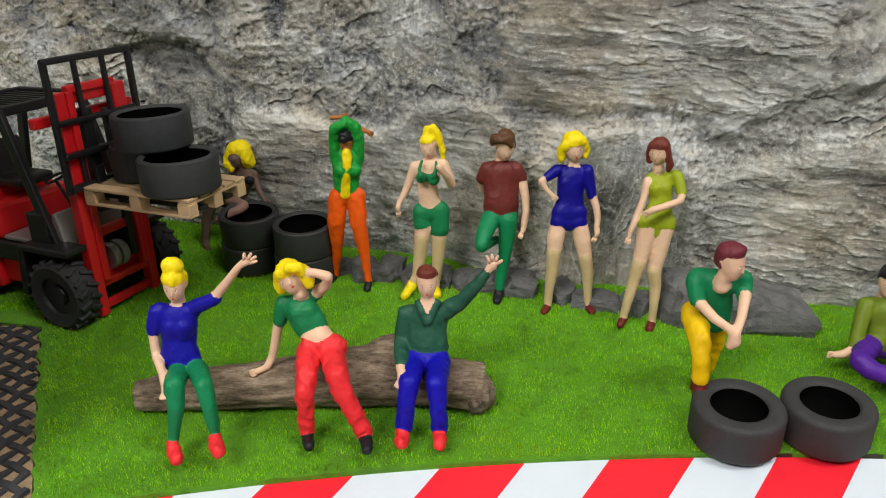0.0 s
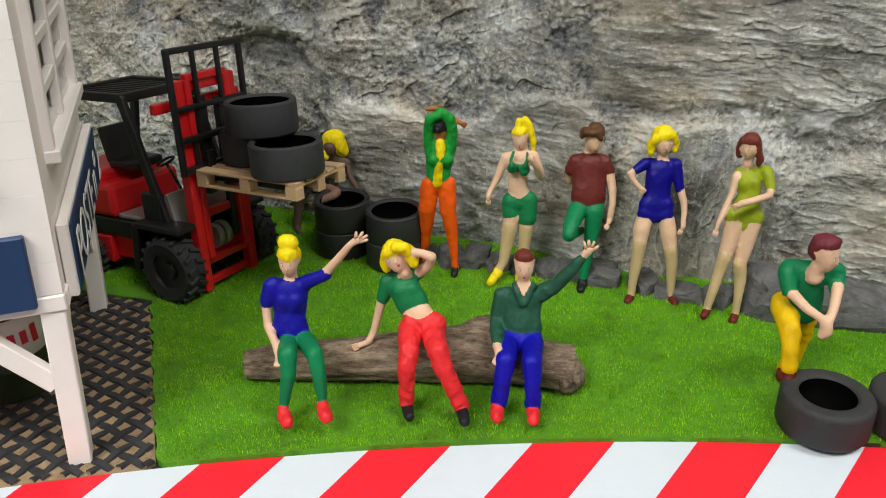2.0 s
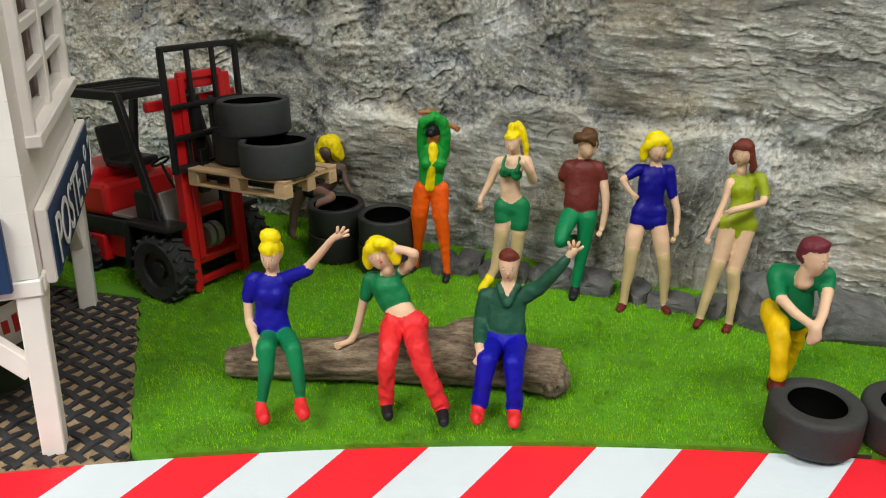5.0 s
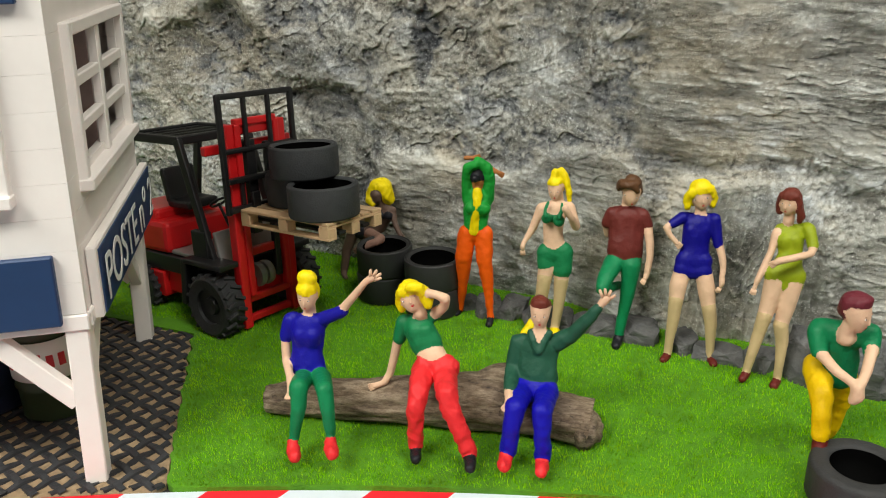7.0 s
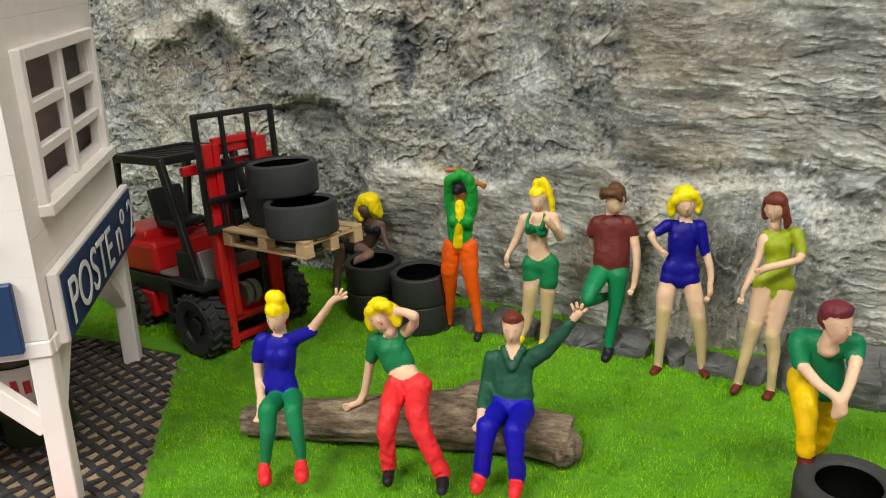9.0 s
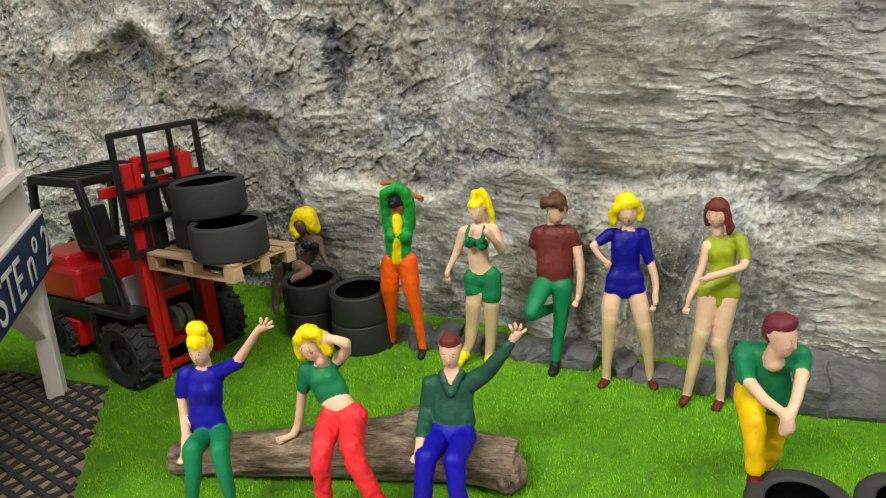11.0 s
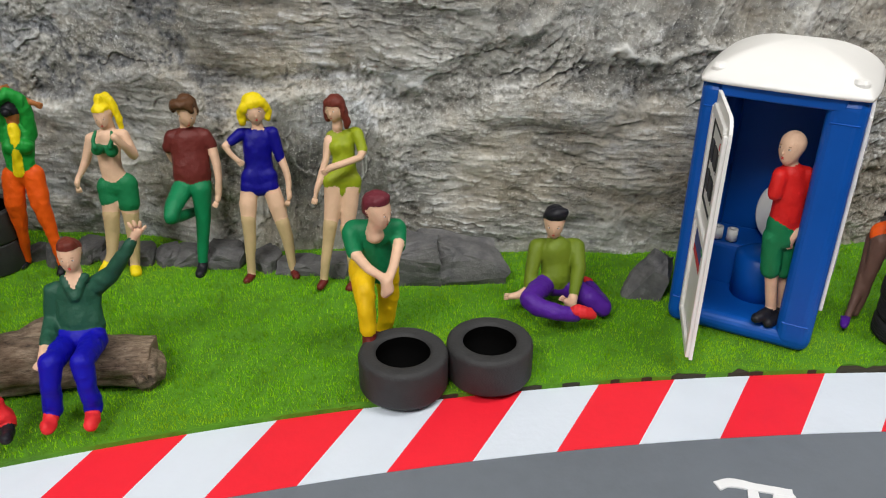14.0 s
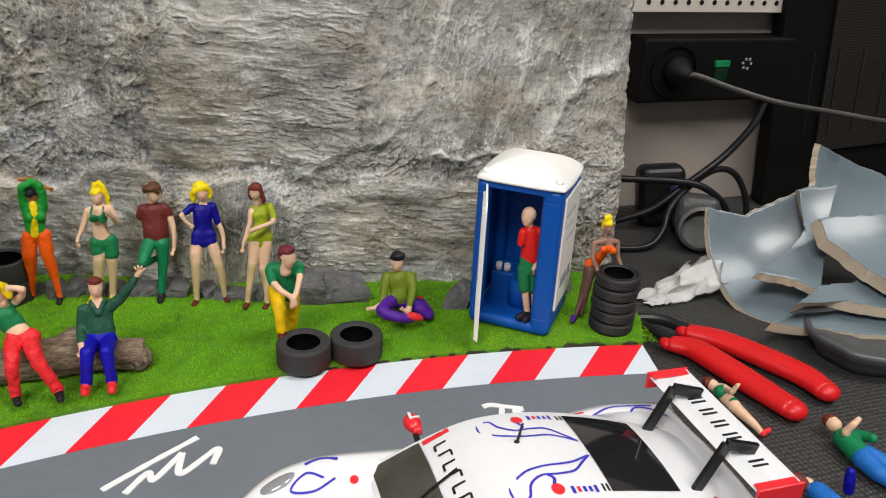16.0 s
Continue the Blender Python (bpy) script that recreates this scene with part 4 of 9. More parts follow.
figure("blue_top_figurine", (0.064, 0.34, 0.001), "painted blonde figurine in navy bodysuit, hand on hip", [
    (F_NAVY, .65, (-4.7, 7.0, 56.7, 2.1), (0.0, 7.0, 56.4, 1.7), (5.1, 7.0, 56.6, 2.1)),
    (F_SKIN, .5, (0.4, 5.9, 58.4, 2.0)),
    (F_NAVY, .6, (-0.2, 6.0, 53.2, 5.3), (-0.5, 5.0, 49.7, 5.1), (-0.5, 5.0, 46.2, 5.1), (-0.8, 4.0, 41.5, 5.6)),
    (F_NAVY, .8, (-2.5, 4.4, 52.4, 2.4), (-2.2, 4.4, 50.4, 2.2)),
    (F_NAVY, .8, (1.5, 4.4, 52.6, 2.4), (1.3, 4.4, 50.4, 2.2)),
    (F_NAVY, .7, (-3.5, 3.0, 40.6, 4.1), (2.0, 3.0, 40.5, 4.1)),
    (F_NAVY, .7, (-0.9, 2.0, 38.2, 2.6)),
    (F_NAVY, 1, (-6.0, 6.0, 56.9, 2.1), (-9.2, 5.0, 54.8, 1.7)),
    (F_NAVY, 1, (5.6, 6.0, 56.8, 2.1), (6.6, 5.0, 51.9, 1.9), (7.4, 4.0, 47.7, 1.7)),
    (F_SKIN, 1, (-9.2, 5.0, 54.8, 1.5), (-12.2, 4.0, 53.2, 1.3), (-10.1, 3.0, 49.9, 1.1), (-7.1, 2.0, 47.1, 1.1)),
    (F_SKIN, 1, (7.8, 4.0, 47.7, 1.5), (9.3, 2.0, 42.8, 1.3), (9.9, 1.0, 38.5, 1.1), (9.5, 0.0, 36.2, 0.9)),
    (F_SKIN, .9, (-5.0, 2.0, 35.4, 3.2), (-5.8, 1.0, 31.5, 3.3), (-6.2, 0.0, 24.7, 2.6)),
    (F_SKIN, .9, (3.4, 2.0, 35.3, 3.2), (4.6, 1.0, 30.2, 3.3), (6.1, 0.0, 22.2, 2.4)),
    (F_STOCKING, .95, (-6.3, 0.0, 26.0, 2.6), (-6.6, 0.0, 17.3, 2.2), (-7.3, 0.0, 8.5, 1.6), (-7.6, 0.0, 2.0, 1.4)),
    (F_STOCKING, .95, (6.0, 0.0, 23.4, 2.6), (7.4, 0.0, 16.0, 2.2), (7.9, 0.0, 8.3, 1.6), (8.4, 0.0, 1.3, 1.4)),
    (F_SHOE, 1, (-7.6, 0.0, 1.2, 1.6), (-9.4, -4.0, 1.0, 1.6)),
    (F_SHOE, 1, (8.6, 0.0, 0.8, 1.6), (9.4, -4.0, 0.1, 1.6)),
    (F_SKIN, 1, (-0.2, 6.3, 67.0, 3.69), (0.1, 5.6, 65.2, 3.28), (0.3, 5.4, 63.4, 2.56), (0.5, 5.0, 62.2, 1.59)),
    (F_SKIN, 1, (0.5, 2.5, 65.4, 0.36), (0.6, 2.2, 64.3, 0.56)),
    (F_SKIN, 1, (0.2, 6.9, 62.9, 1.95), (0.4, 7.6, 60.1, 1.84), (0.5, 7.3, 59.1, 2.05)),
    (F_LIP, 1, (0.6, 3.2, 63.0, 0.61)),
    (F_EYE, 1, (1.8, 2.9, 65.9, 0.37)),
    (F_EYE, 1, (-1.0, 2.6, 65.6, 0.37)),
    (F_YELLOW, 1, (-0.4, 7.0, 67.8, 3.99), (-0.3, 6.0, 68.4, 3.58), (-0.3, 7.7, 66.4, 3.58)),
    (F_YELLOW, 1, (-2.3, 4.0, 68.4, 1.74), (-3.7, 5.2, 66.1, 1.74), (-4.1, 5.6, 64.0, 1.74), (-3.9, 5.6, 62.0, 1.43)),
    (F_YELLOW, 1, (0.9, 4.0, 69.1, 1.54), (2.9, 5.1, 68.4, 1.64), (3.8, 6.5, 66.3, 1.64), (4.4, 6.7, 64.3, 1.64), (4.4, 6.5, 62.7, 1.33)),
    (F_YELLOW, 1, (-2.7, 7.8, 64.1, 2.46), (-0.2, 8.7, 63.9, 2.87), (2.4, 8.5, 64.6, 2.46)),
    (F_SKIN, .6, (9.5, 0.0, 35.7, 1.1), (9.7, -1.0, 33.8, 1.0), (9.0, -1.0, 32.1, 0.6)),
    (F_NAVY, .8, (-4.7, 2.0, 37.7, 3.2), (-1.0, 2.0, 36.8, 2.8), (2.8, 2.0, 37.7, 3.2)),
])

figure("green_dress_figurine", (0.089, 0.327, 0.001), "painted brunette figurine in short olive green dress", [
    (F_OLIVE, .65, (1.4, 8.0, 58.3, 1.6), (5.6, 8.0, 58.3, 1.4), (10.4, 8.0, 59.1, 1.8)),
    (F_OLIVE, .6, (5.0, 7.0, 54.4, 4.7), (5.4, 6.0, 52.1, 4.1), (5.2, 5.0, 48.7, 4.1), (4.5, 4.0, 42.9, 5.8)),
    (F_OLIVE, .8, (2.9, 5.0, 54.8, 2.2), (3.3, 5.0, 53.0, 2.0)),
    (F_OLIVE, .8, (6.4, 5.0, 55.0, 2.2), (6.3, 5.0, 53.0, 2.0)),
    (F_OLIVE, .75, (1.1, 3.0, 42.5, 3.9), (7.3, 3.0, 42.0, 3.9)),
    (F_OLIVE, 1, (10.8, 7.0, 58.8, 2.0), (12.0, 4.0, 53.9, 1.8)),
    (F_SKIN, 1, (12.3, 4.0, 53.1, 1.4), (10.8, 0.0, 52.1, 1.2), (4.1, -4.0, 51.7, 1.2), (-0.2, -5.0, 50.9, 1.2), (-1.3, -5.0, 50.1, 1.0)),
    (F_SKIN, 1, (0.3, 7.0, 56.8, 1.6), (-1.1, 5.0, 50.3, 1.2), (-3.4, 3.0, 44.5, 1.2), (-5.3, 1.0, 40.3, 1.0)),
    (F_SKIN, .9, (1.1, 3.0, 40.2, 3.7), (-0.0, 2.0, 32.4, 3.1), (-1.2, 1.0, 25.9, 2.5)),
    (F_SKIN, .9, (6.9, 3.0, 39.7, 3.7), (5.9, 2.0, 31.2, 3.1), (4.7, 1.0, 23.0, 2.3)),
    (F_STOCKING, 1, (-1.2, 1.0, 27.1, 2.5), (-2.4, 1.0, 19.9, 2.1), (-4.0, 0.0, 11.9, 1.7), (-5.2, 0.0, 4.0, 1.3)),
    (F_STOCKING, 1, (4.6, 1.0, 23.9, 2.5), (5.9, 1.0, 17.4, 2.1), (5.9, 0.0, 9.4, 1.5), (5.8, 0.0, 1.9, 1.3)),
    (F_SHOE, 1, (-4.9, 0.0, 3.4, 1.5), (-6.9, -3.0, 2.5, 1.5)),
    (F_SHOE, 1, (5.9, 0.0, 1.3, 1.5), (4.1, -4.0, -0.2, 1.7)),
    (F_SKIN, 1, (3.3, 7.2, 68.9, 3.46), (3.0, 6.7, 67.2, 3.08), (2.8, 6.6, 65.5, 2.40), (2.6, 6.3, 64.4, 1.49)),
    (F_SKIN, 1, (1.1, 4.4, 67.3, 0.34), (1.0, 4.2, 66.3, 0.53)),
    (F_SKIN, 1, (3.7, 7.7, 65.1, 1.83), (4.1, 8.2, 62.4, 1.73), (3.9, 8.0, 61.4, 1.92)),
    (F_LIP, 1, (1.6, 4.9, 65.0, 0.58)),
    (F_EYE, 1, (2.3, 3.7, 67.7, 0.35)),
    (F_EYE, 1, (0.2, 5.4, 67.7, 0.35)),
    (F_HAIRRED, 1, (3.8, 7.7, 69.7, 3.75), (3.2, 7.0, 70.2, 3.36), (4.1, 8.2, 68.3, 3.36)),
    (F_HAIRRED, 1, (0.5, 7.0, 70.4, 1.63), (0.3, 8.9, 68.4, 1.63), (0.1, 9.6, 66.5, 1.63), (0.2, 9.7, 63.5, 1.35)),
    (F_HAIRRED, 1, (2.9, 4.8, 70.8, 1.44), (5.0, 4.5, 69.9, 1.6), (6.6, 5.0, 67.6, 1.7), (7.2, 5.2, 65.0, 1.8), (8.4, 5.6, 62.4, 1.7), (8.0, 6.2, 60.2, 1.2)),
    (F_HAIRRED, 1, (2.6, 10.1, 66.5, 2.31), (4.8, 9.0, 66.0, 2.69), (6.3, 7.1, 66.5, 2.31)),
    (F_OLIVE, .8, (1.1, 3.0, 40.2, 3.5), (7.2, 3.0, 39.2, 3.5)),
    (F_SKIN, .6, (-5.4, 1.0, 39.8, 0.9), (-6.1, 0.0, 37.6, 0.8)),
])

figure("waving_woman_figurine", (-0.06, 0.25, 0.002), "waving figurine with hair bun and blue top on log", [
    (F_BLUE, .65, (-9.5, 23.0, 39.3, 2.9), (-5.1, 23.0, 38.9, 1.9), (-0.1, 23.0, 39.6, 2.7)),
    (F_SKIN, .5, (-4.2, 21.5, 41.0, 2.3)),
    (F_BLUE, .58, (-4.6, 22.0, 36.6, 6.0), (-5.0, 22.0, 33.0, 5.7), (-5.2, 21.0, 28.9, 5.2), (-5.0, 20.0, 23.4, 6.3)),
    (F_BLUE, .8, (-6.2, 19.8, 35.6, 2.7), (-6.0, 20.0, 33.4, 2.5)),
    (F_BLUE, .8, (-2.4, 19.8, 35.8, 2.7), (-2.8, 20.0, 33.4, 2.5)),
    (F_BLUE, 1, (-10.9, 23.0, 39.1, 2.4), (-12.6, 22.0, 33.7, 2.1)),
    (F_BLUE, 1, (0.8, 23.0, 40.6, 2.2), (8.1, 22.0, 44.3, 1.9)),
    (F_SKIN, 1, (-12.9, 22.0, 32.9, 1.6), (-12.6, 20.0, 25.1, 1.4), (-8.1, 12.0, 24.4, 1.2)),
    (F_SKIN, 1, (-7.7, 11.0, 24.7, 1.2), (-5.3, 6.0, 23.9, 1.2), (-4.9, 3.0, 23.3, 0.7)),
    (F_SKIN, 1, (8.4, 22.0, 45.3, 1.5), (13.8, 21.0, 51.8, 1.2), (17.4, 20.0, 56.4, 1.0)),
    (F_SKIN, .6, (18.5, 20.0, 57.1, 1.3), (19.9, 20.0, 57.9, 1.3)),
    (F_SKIN, 1, (19.7, 20.0, 57.9, 0.5), (21.4, 19.0, 60.6, 0.4)),
    (F_SKIN, 1, (20.2, 20.0, 57.7, 0.5), (22.6, 19.0, 59.6, 0.4)),
    (F_SKIN, 1, (20.3, 20.0, 57.1, 0.5), (22.6, 19.0, 58.2, 0.4)),
    (F_SKIN, 1, (18.9, 20.0, 57.7, 0.5), (19.5, 19.0, 60.6, 0.4)),
    (F_GREEN3, .9, (-6.1, 19.0, 21.1, 3.5), (-1.0, 19.0, 21.1, 3.3)),
    (F_GREEN3, 1, (-5.5, 17.0, 20.8, 3.1), (-1.7, 4.0, 25.7, 2.8), (-1.6, 2.0, 19.5, 2.3), (-3.1, 2.0, 13.3, 1.8), (-4.6, 2.0, 6.5, 1.4)),
    (F_GREEN3, 1, (0.6, 17.0, 21.9, 3.1), (6.9, 4.0, 25.7, 2.6), (8.1, 2.0, 19.9, 2.1), (8.3, 2.0, 13.7, 1.8), (8.2, 2.0, 9.1, 1.3)),
    (F_RED, 1, (-4.3, 1.0, 6.5, 1.9), (-3.7, -1.0, 5.3, 2.2), (-2.0, -4.0, 5.3, 2.0)),
    (F_RED, 1, (8.4, 1.0, 9.1, 1.8), (9.3, -1.0, 7.8, 2.2), (10.8, -4.0, 8.0, 2.0)),
    (F_SKIN, 1, (-3.6, 22.3, 49.4, 3.88), (-3.7, 21.6, 47.5, 3.45), (-3.8, 21.4, 45.7, 2.69), (-3.9, 21.0, 44.4, 1.67)),
    (F_SKIN, 1, (-3.7, 18.3, 47.7, 0.38), (-3.7, 18.0, 46.5, 0.59)),
    (F_SKIN, 1, (-3.8, 23.0, 45.2, 2.05), (-4.0, 23.7, 42.2, 1.94), (-4.1, 23.4, 41.1, 2.15)),
    (F_LIP, 1, (-3.8, 19.1, 45.1, 0.65)),
    (F_EYE, 1, (-2.2, 18.5, 48.0, 0.39)),
    (F_EYE, 1, (-5.2, 18.5, 48.1, 0.39)),
    (F_YELLOW, 1, (-3.6, 23.1, 50.4, 4.20), (-3.5, 22.0, 50.9, 3.77), (-3.7, 23.8, 48.8, 3.77)),
    (F_YELLOW, 0.9, (-3.4, 22.6, 54.4, 2.69), (-3.3, 22.5, 55.5, 2.69)),
    (F_YELLOW, 0.9, (-4.8, 22.3, 55.4, 2.26), (-1.8, 22.3, 55.2, 2.26), (-3.3, 23.8, 55.4, 2.15)),
    (F_YELLOW, 1, (-6.6, 21.8, 50.2, 1.29), (-5.4, 20.1, 51.5, 1.40), (-3.5, 19.7, 51.9, 1.40), (-1.6, 20.2, 51.3, 1.40), (-0.6, 21.8, 49.9, 1.29)),
])

figure("reclining_woman_figurine", (-0.016, 0.254, 0.002), "blonde figurine in cropped green top and red trousers on log", [
    (F_GREEN2, .65, (-16.5, 24.0, 39.3, 2.3), (-11.9, 24.0, 39.7, 1.7), (-6.9, 24.0, 42.2, 2.1)),
    (F_SKIN, .5, (-11.3, 22.2, 42.4, 2.3)),
    (F_GREEN2, .6, (-11.8, 23.0, 37.0, 5.3), (-10.4, 22.0, 35.4, 5.4), (-9.2, 21.0, 33.1, 5.6)),
    (F_GREEN2, .8, (-12.6, 20.6, 37.4, 2.6), (-12.0, 20.6, 35.4, 2.4)),
    (F_GREEN2, .8, (-9.2, 20.6, 38.0, 2.6), (-9.0, 20.6, 35.9, 2.4)),
    (F_GREEN2, 1, (-17.6, 24.0, 38.7, 2.3), (-18.9, 24.0, 33.0, 2.1)),
    (F_SKIN, .65, (-8.3, 21.0, 31.5, 4.6), (-6.5, 19.0, 28.6, 5.2)),
    (F_SKIN, 1, (-19.5, 24.0, 32.2, 1.6), (-21.1, 24.0, 25.9, 1.4), (-23.0, 24.0, 19.0, 1.3), (-24.6, 23.0, 16.2, 1.1)),
    (F_SKIN, .6, (-24.6, 23.0, 15.8, 1.1), (-28.2, 22.0, 14.7, 1.1)),
    (F_SKIN, 1, (-6.3, 24.0, 43.0, 1.9), (-3.0, 22.0, 46.5, 1.5), (-2.0, 20.0, 50.3, 1.5), (-5.0, 20.0, 51.5, 1.3), (-7.8, 20.0, 51.9, 1.2)),
    (F_RED, .75, (-8.4, 18.0, 26.4, 4.5), (-1.9, 18.0, 26.8, 4.2)),
    (F_RED, 1, (-9.3, 17.0, 25.0, 3.8), (-9.1, 8.0, 23.2, 3.2), (-9.3, 5.0, 19.2, 2.9), (-9.8, 5.0, 11.8, 2.4), (-9.9, 5.0, 5.3, 2.3)),
    (F_RED, 1, (-2.3, 17.0, 24.9, 3.8), (0.6, 6.0, 24.6, 3.2), (2.2, 4.0, 19.9, 2.9), (5.1, 3.0, 13.7, 2.5), (7.9, 3.0, 6.0, 2.6)),
    (F_BLACK, 1, (-9.7, 5.0, 4.2, 1.9), (-9.2, 2.0, 3.4, 1.9), (-8.1, -2.0, 4.7, 1.7)),
    (F_BLACK, 1, (8.0, 3.0, 5.2, 2.1), (8.8, 0.0, 4.7, 2.0), (9.5, -4.0, 5.1, 1.7)),
    (F_SKIN, 1, (-13.1, 21.4, 51.7, 3.83), (-12.8, 20.6, 49.9, 3.41), (-12.3, 20.3, 48.1, 2.66), (-12.1, 19.8, 46.9, 1.65)),
    (F_SKIN, 1, (-13.2, 17.3, 50.2, 0.37), (-12.9, 17.0, 49.0, 0.59)),
    (F_SKIN, 1, (-12.1, 21.8, 47.6, 2.02), (-11.3, 22.3, 44.7, 1.92), (-11.1, 22.0, 43.7, 2.13)),
    (F_LIP, 1, (-12.5, 17.9, 47.7, 0.64)),
    (F_EYE, 1, (-11.8, 17.4, 50.8, 0.38)),
    (F_EYE, 1, (-14.7, 17.7, 50.1, 0.38)),
    (F_YELLOW, 1, (-13.3, 22.2, 52.6, 4.15), (-13.5, 21.2, 53.1, 3.73), (-12.8, 22.8, 51.1, 3.73)),
    (F_YELLOW, 1, (-16.0, 19.6, 52.8, 1.81), (-16.8, 21.1, 50.3, 1.81), (-16.9, 21.5, 48.1, 1.81), (-16.3, 21.4, 46.0, 1.49)),
    (F_YELLOW, 1, (-12.9, 18.8, 54.0, 1.60), (-10.5, 19.5, 53.6, 1.70), (-9.0, 20.6, 51.6, 1.70), (-8.1, 20.6, 49.6, 1.70), (-7.9, 20.3, 47.9, 1.38)),
    (F_YELLOW, 1, (-14.8, 23.5, 48.4, 2.56), (-12.1, 23.7, 48.5, 2.98), (-9.7, 22.9, 49.7, 2.56)),
])

figure("waving_man_figurine", (0.008, 0.257, 0.002), "waving man figurine in dark green shirt seated on log", [
    (F_SKIN, .6, (3.2, 23.4, 37.6, 2.4), (3.2, 21.7, 35.2, 1.4), (3.2, 21.2, 34.0, 0.5)),
    (F_DKGREEN, .8, (0.2, 23.4, 37.4, 1.0), (1.4, 21.2, 35.2, 0.9), (2.7, 19.8, 32.2, 0.7)),
    (F_DKGREEN, .8, (6.2, 23.4, 37.4, 1.0), (5.0, 21.2, 35.2, 0.9), (3.7, 19.8, 32.2, 0.7)),
    (F_DKGREEN, .65, (-2.3, 25.0, 33.0, 2.7), (2.7, 25.0, 32.7, 2.0), (8.1, 25.0, 33.3, 2.7)),
    (F_DKGREEN, .6, (2.7, 24.0, 29.6, 6.6), (2.6, 23.0, 26.4, 6.6), (3.0, 21.0, 22.2, 6.6)),
    (F_DKGREEN, 1, (-3.9, 25.0, 32.3, 2.7), (-5.2, 23.0, 24.3, 2.3), (-5.3, 18.0, 22.9, 2.1), (-4.9, 12.0, 22.4, 1.7)),
    (F_DKGREEN, 1, (8.6, 25.0, 33.5, 2.9), (13.5, 24.0, 37.2, 2.3), (17.5, 23.0, 42.7, 1.9), (20.9, 23.0, 47.1, 1.6)),
    (F_SKIN, 1, (-5.1, 11.0, 21.9, 1.4), (-4.2, 6.0, 22.5, 1.4), (-5.0, 4.0, 21.5, 0.7)),
    (F_SKIN, .6, (22.3, 23.0, 49.4, 1.4), (23.5, 23.0, 51.1, 1.5)),
    (F_SKIN, 1, (22.6, 23.0, 50.9, 0.5), (21.5, 22.0, 54.0, 0.4)),
    (F_SKIN, 1, (23.3, 23.0, 51.7, 0.5), (23.0, 22.0, 54.5, 0.4)),
    (F_SKIN, 1, (24.0, 23.0, 51.7, 0.5), (24.7, 22.0, 54.1, 0.4)),
    (F_SKIN, 1, (24.5, 23.0, 50.9, 0.5), (25.9, 22.0, 52.6, 0.4)),
    (F_BLUE2, .85, (-1.0, 18.0, 19.1, 3.9), (6.5, 18.0, 19.0, 3.7)),
    (F_BLUE2, 1, (-1.4, 16.0, 18.8, 3.4), (-2.1, 4.0, 21.1, 3.0), (-3.1, 2.0, 14.9, 2.5), (-3.9, 2.0, 7.0, 2.6)),
    (F_BLUE2, 1, (6.4, 16.0, 18.7, 3.4), (6.0, 4.0, 20.6, 3.0), (6.6, 2.0, 14.2, 2.5), (6.8, 2.0, 6.3, 2.6)),
    (F_RED, 1, (-4.5, 1.0, 6.0, 1.9), (-4.6, -1.0, 5.1, 2.2), (-4.6, -4.0, 5.0, 2.0)),
    (F_RED, 1, (6.8, 1.0, 5.6, 1.9), (6.8, -1.0, 4.6, 2.2), (7.0, -4.0, 4.4, 2.0)),
    (F_SKIN, 1, (3.2, 24.3, 44.8, 3.77), (3.2, 23.6, 42.9, 3.35), (3.2, 23.3, 41.1, 2.62), (3.2, 22.9, 39.9, 1.62)),
    (F_SKIN, 1, (3.2, 20.4, 43.2, 0.37), (3.2, 20.1, 42.1, 0.58)),
    (F_SKIN, 1, (3.2, 24.8, 40.6, 1.99), (3.2, 25.5, 37.7, 1.89), (3.2, 25.1, 36.6, 2.09)),
    (F_LIP, 1, (3.2, 21.0, 40.7, 0.63)),
    (F_EYE, 1, (4.7, 20.6, 43.6, 0.38)),
    (F_EYE, 1, (1.7, 20.6, 43.6, 0.38)),
    (F_HAIRRED, 1, (3.2, 25.3, 45.9, 3.77), (3.2, 24.4, 46.4, 3.46), (3.2, 25.9, 44.3, 3.46)),
    (F_HAIRRED, 1, (-0.0, 24.5, 45.2, 0.84), (0.7, 22.9, 47.2, 1.15), (2.4, 21.9, 47.6, 1.26), (4.0, 21.8, 47.8, 1.26), (5.5, 22.7, 47.4, 1.15), (6.5, 24.5, 45.2, 0.84)),
])

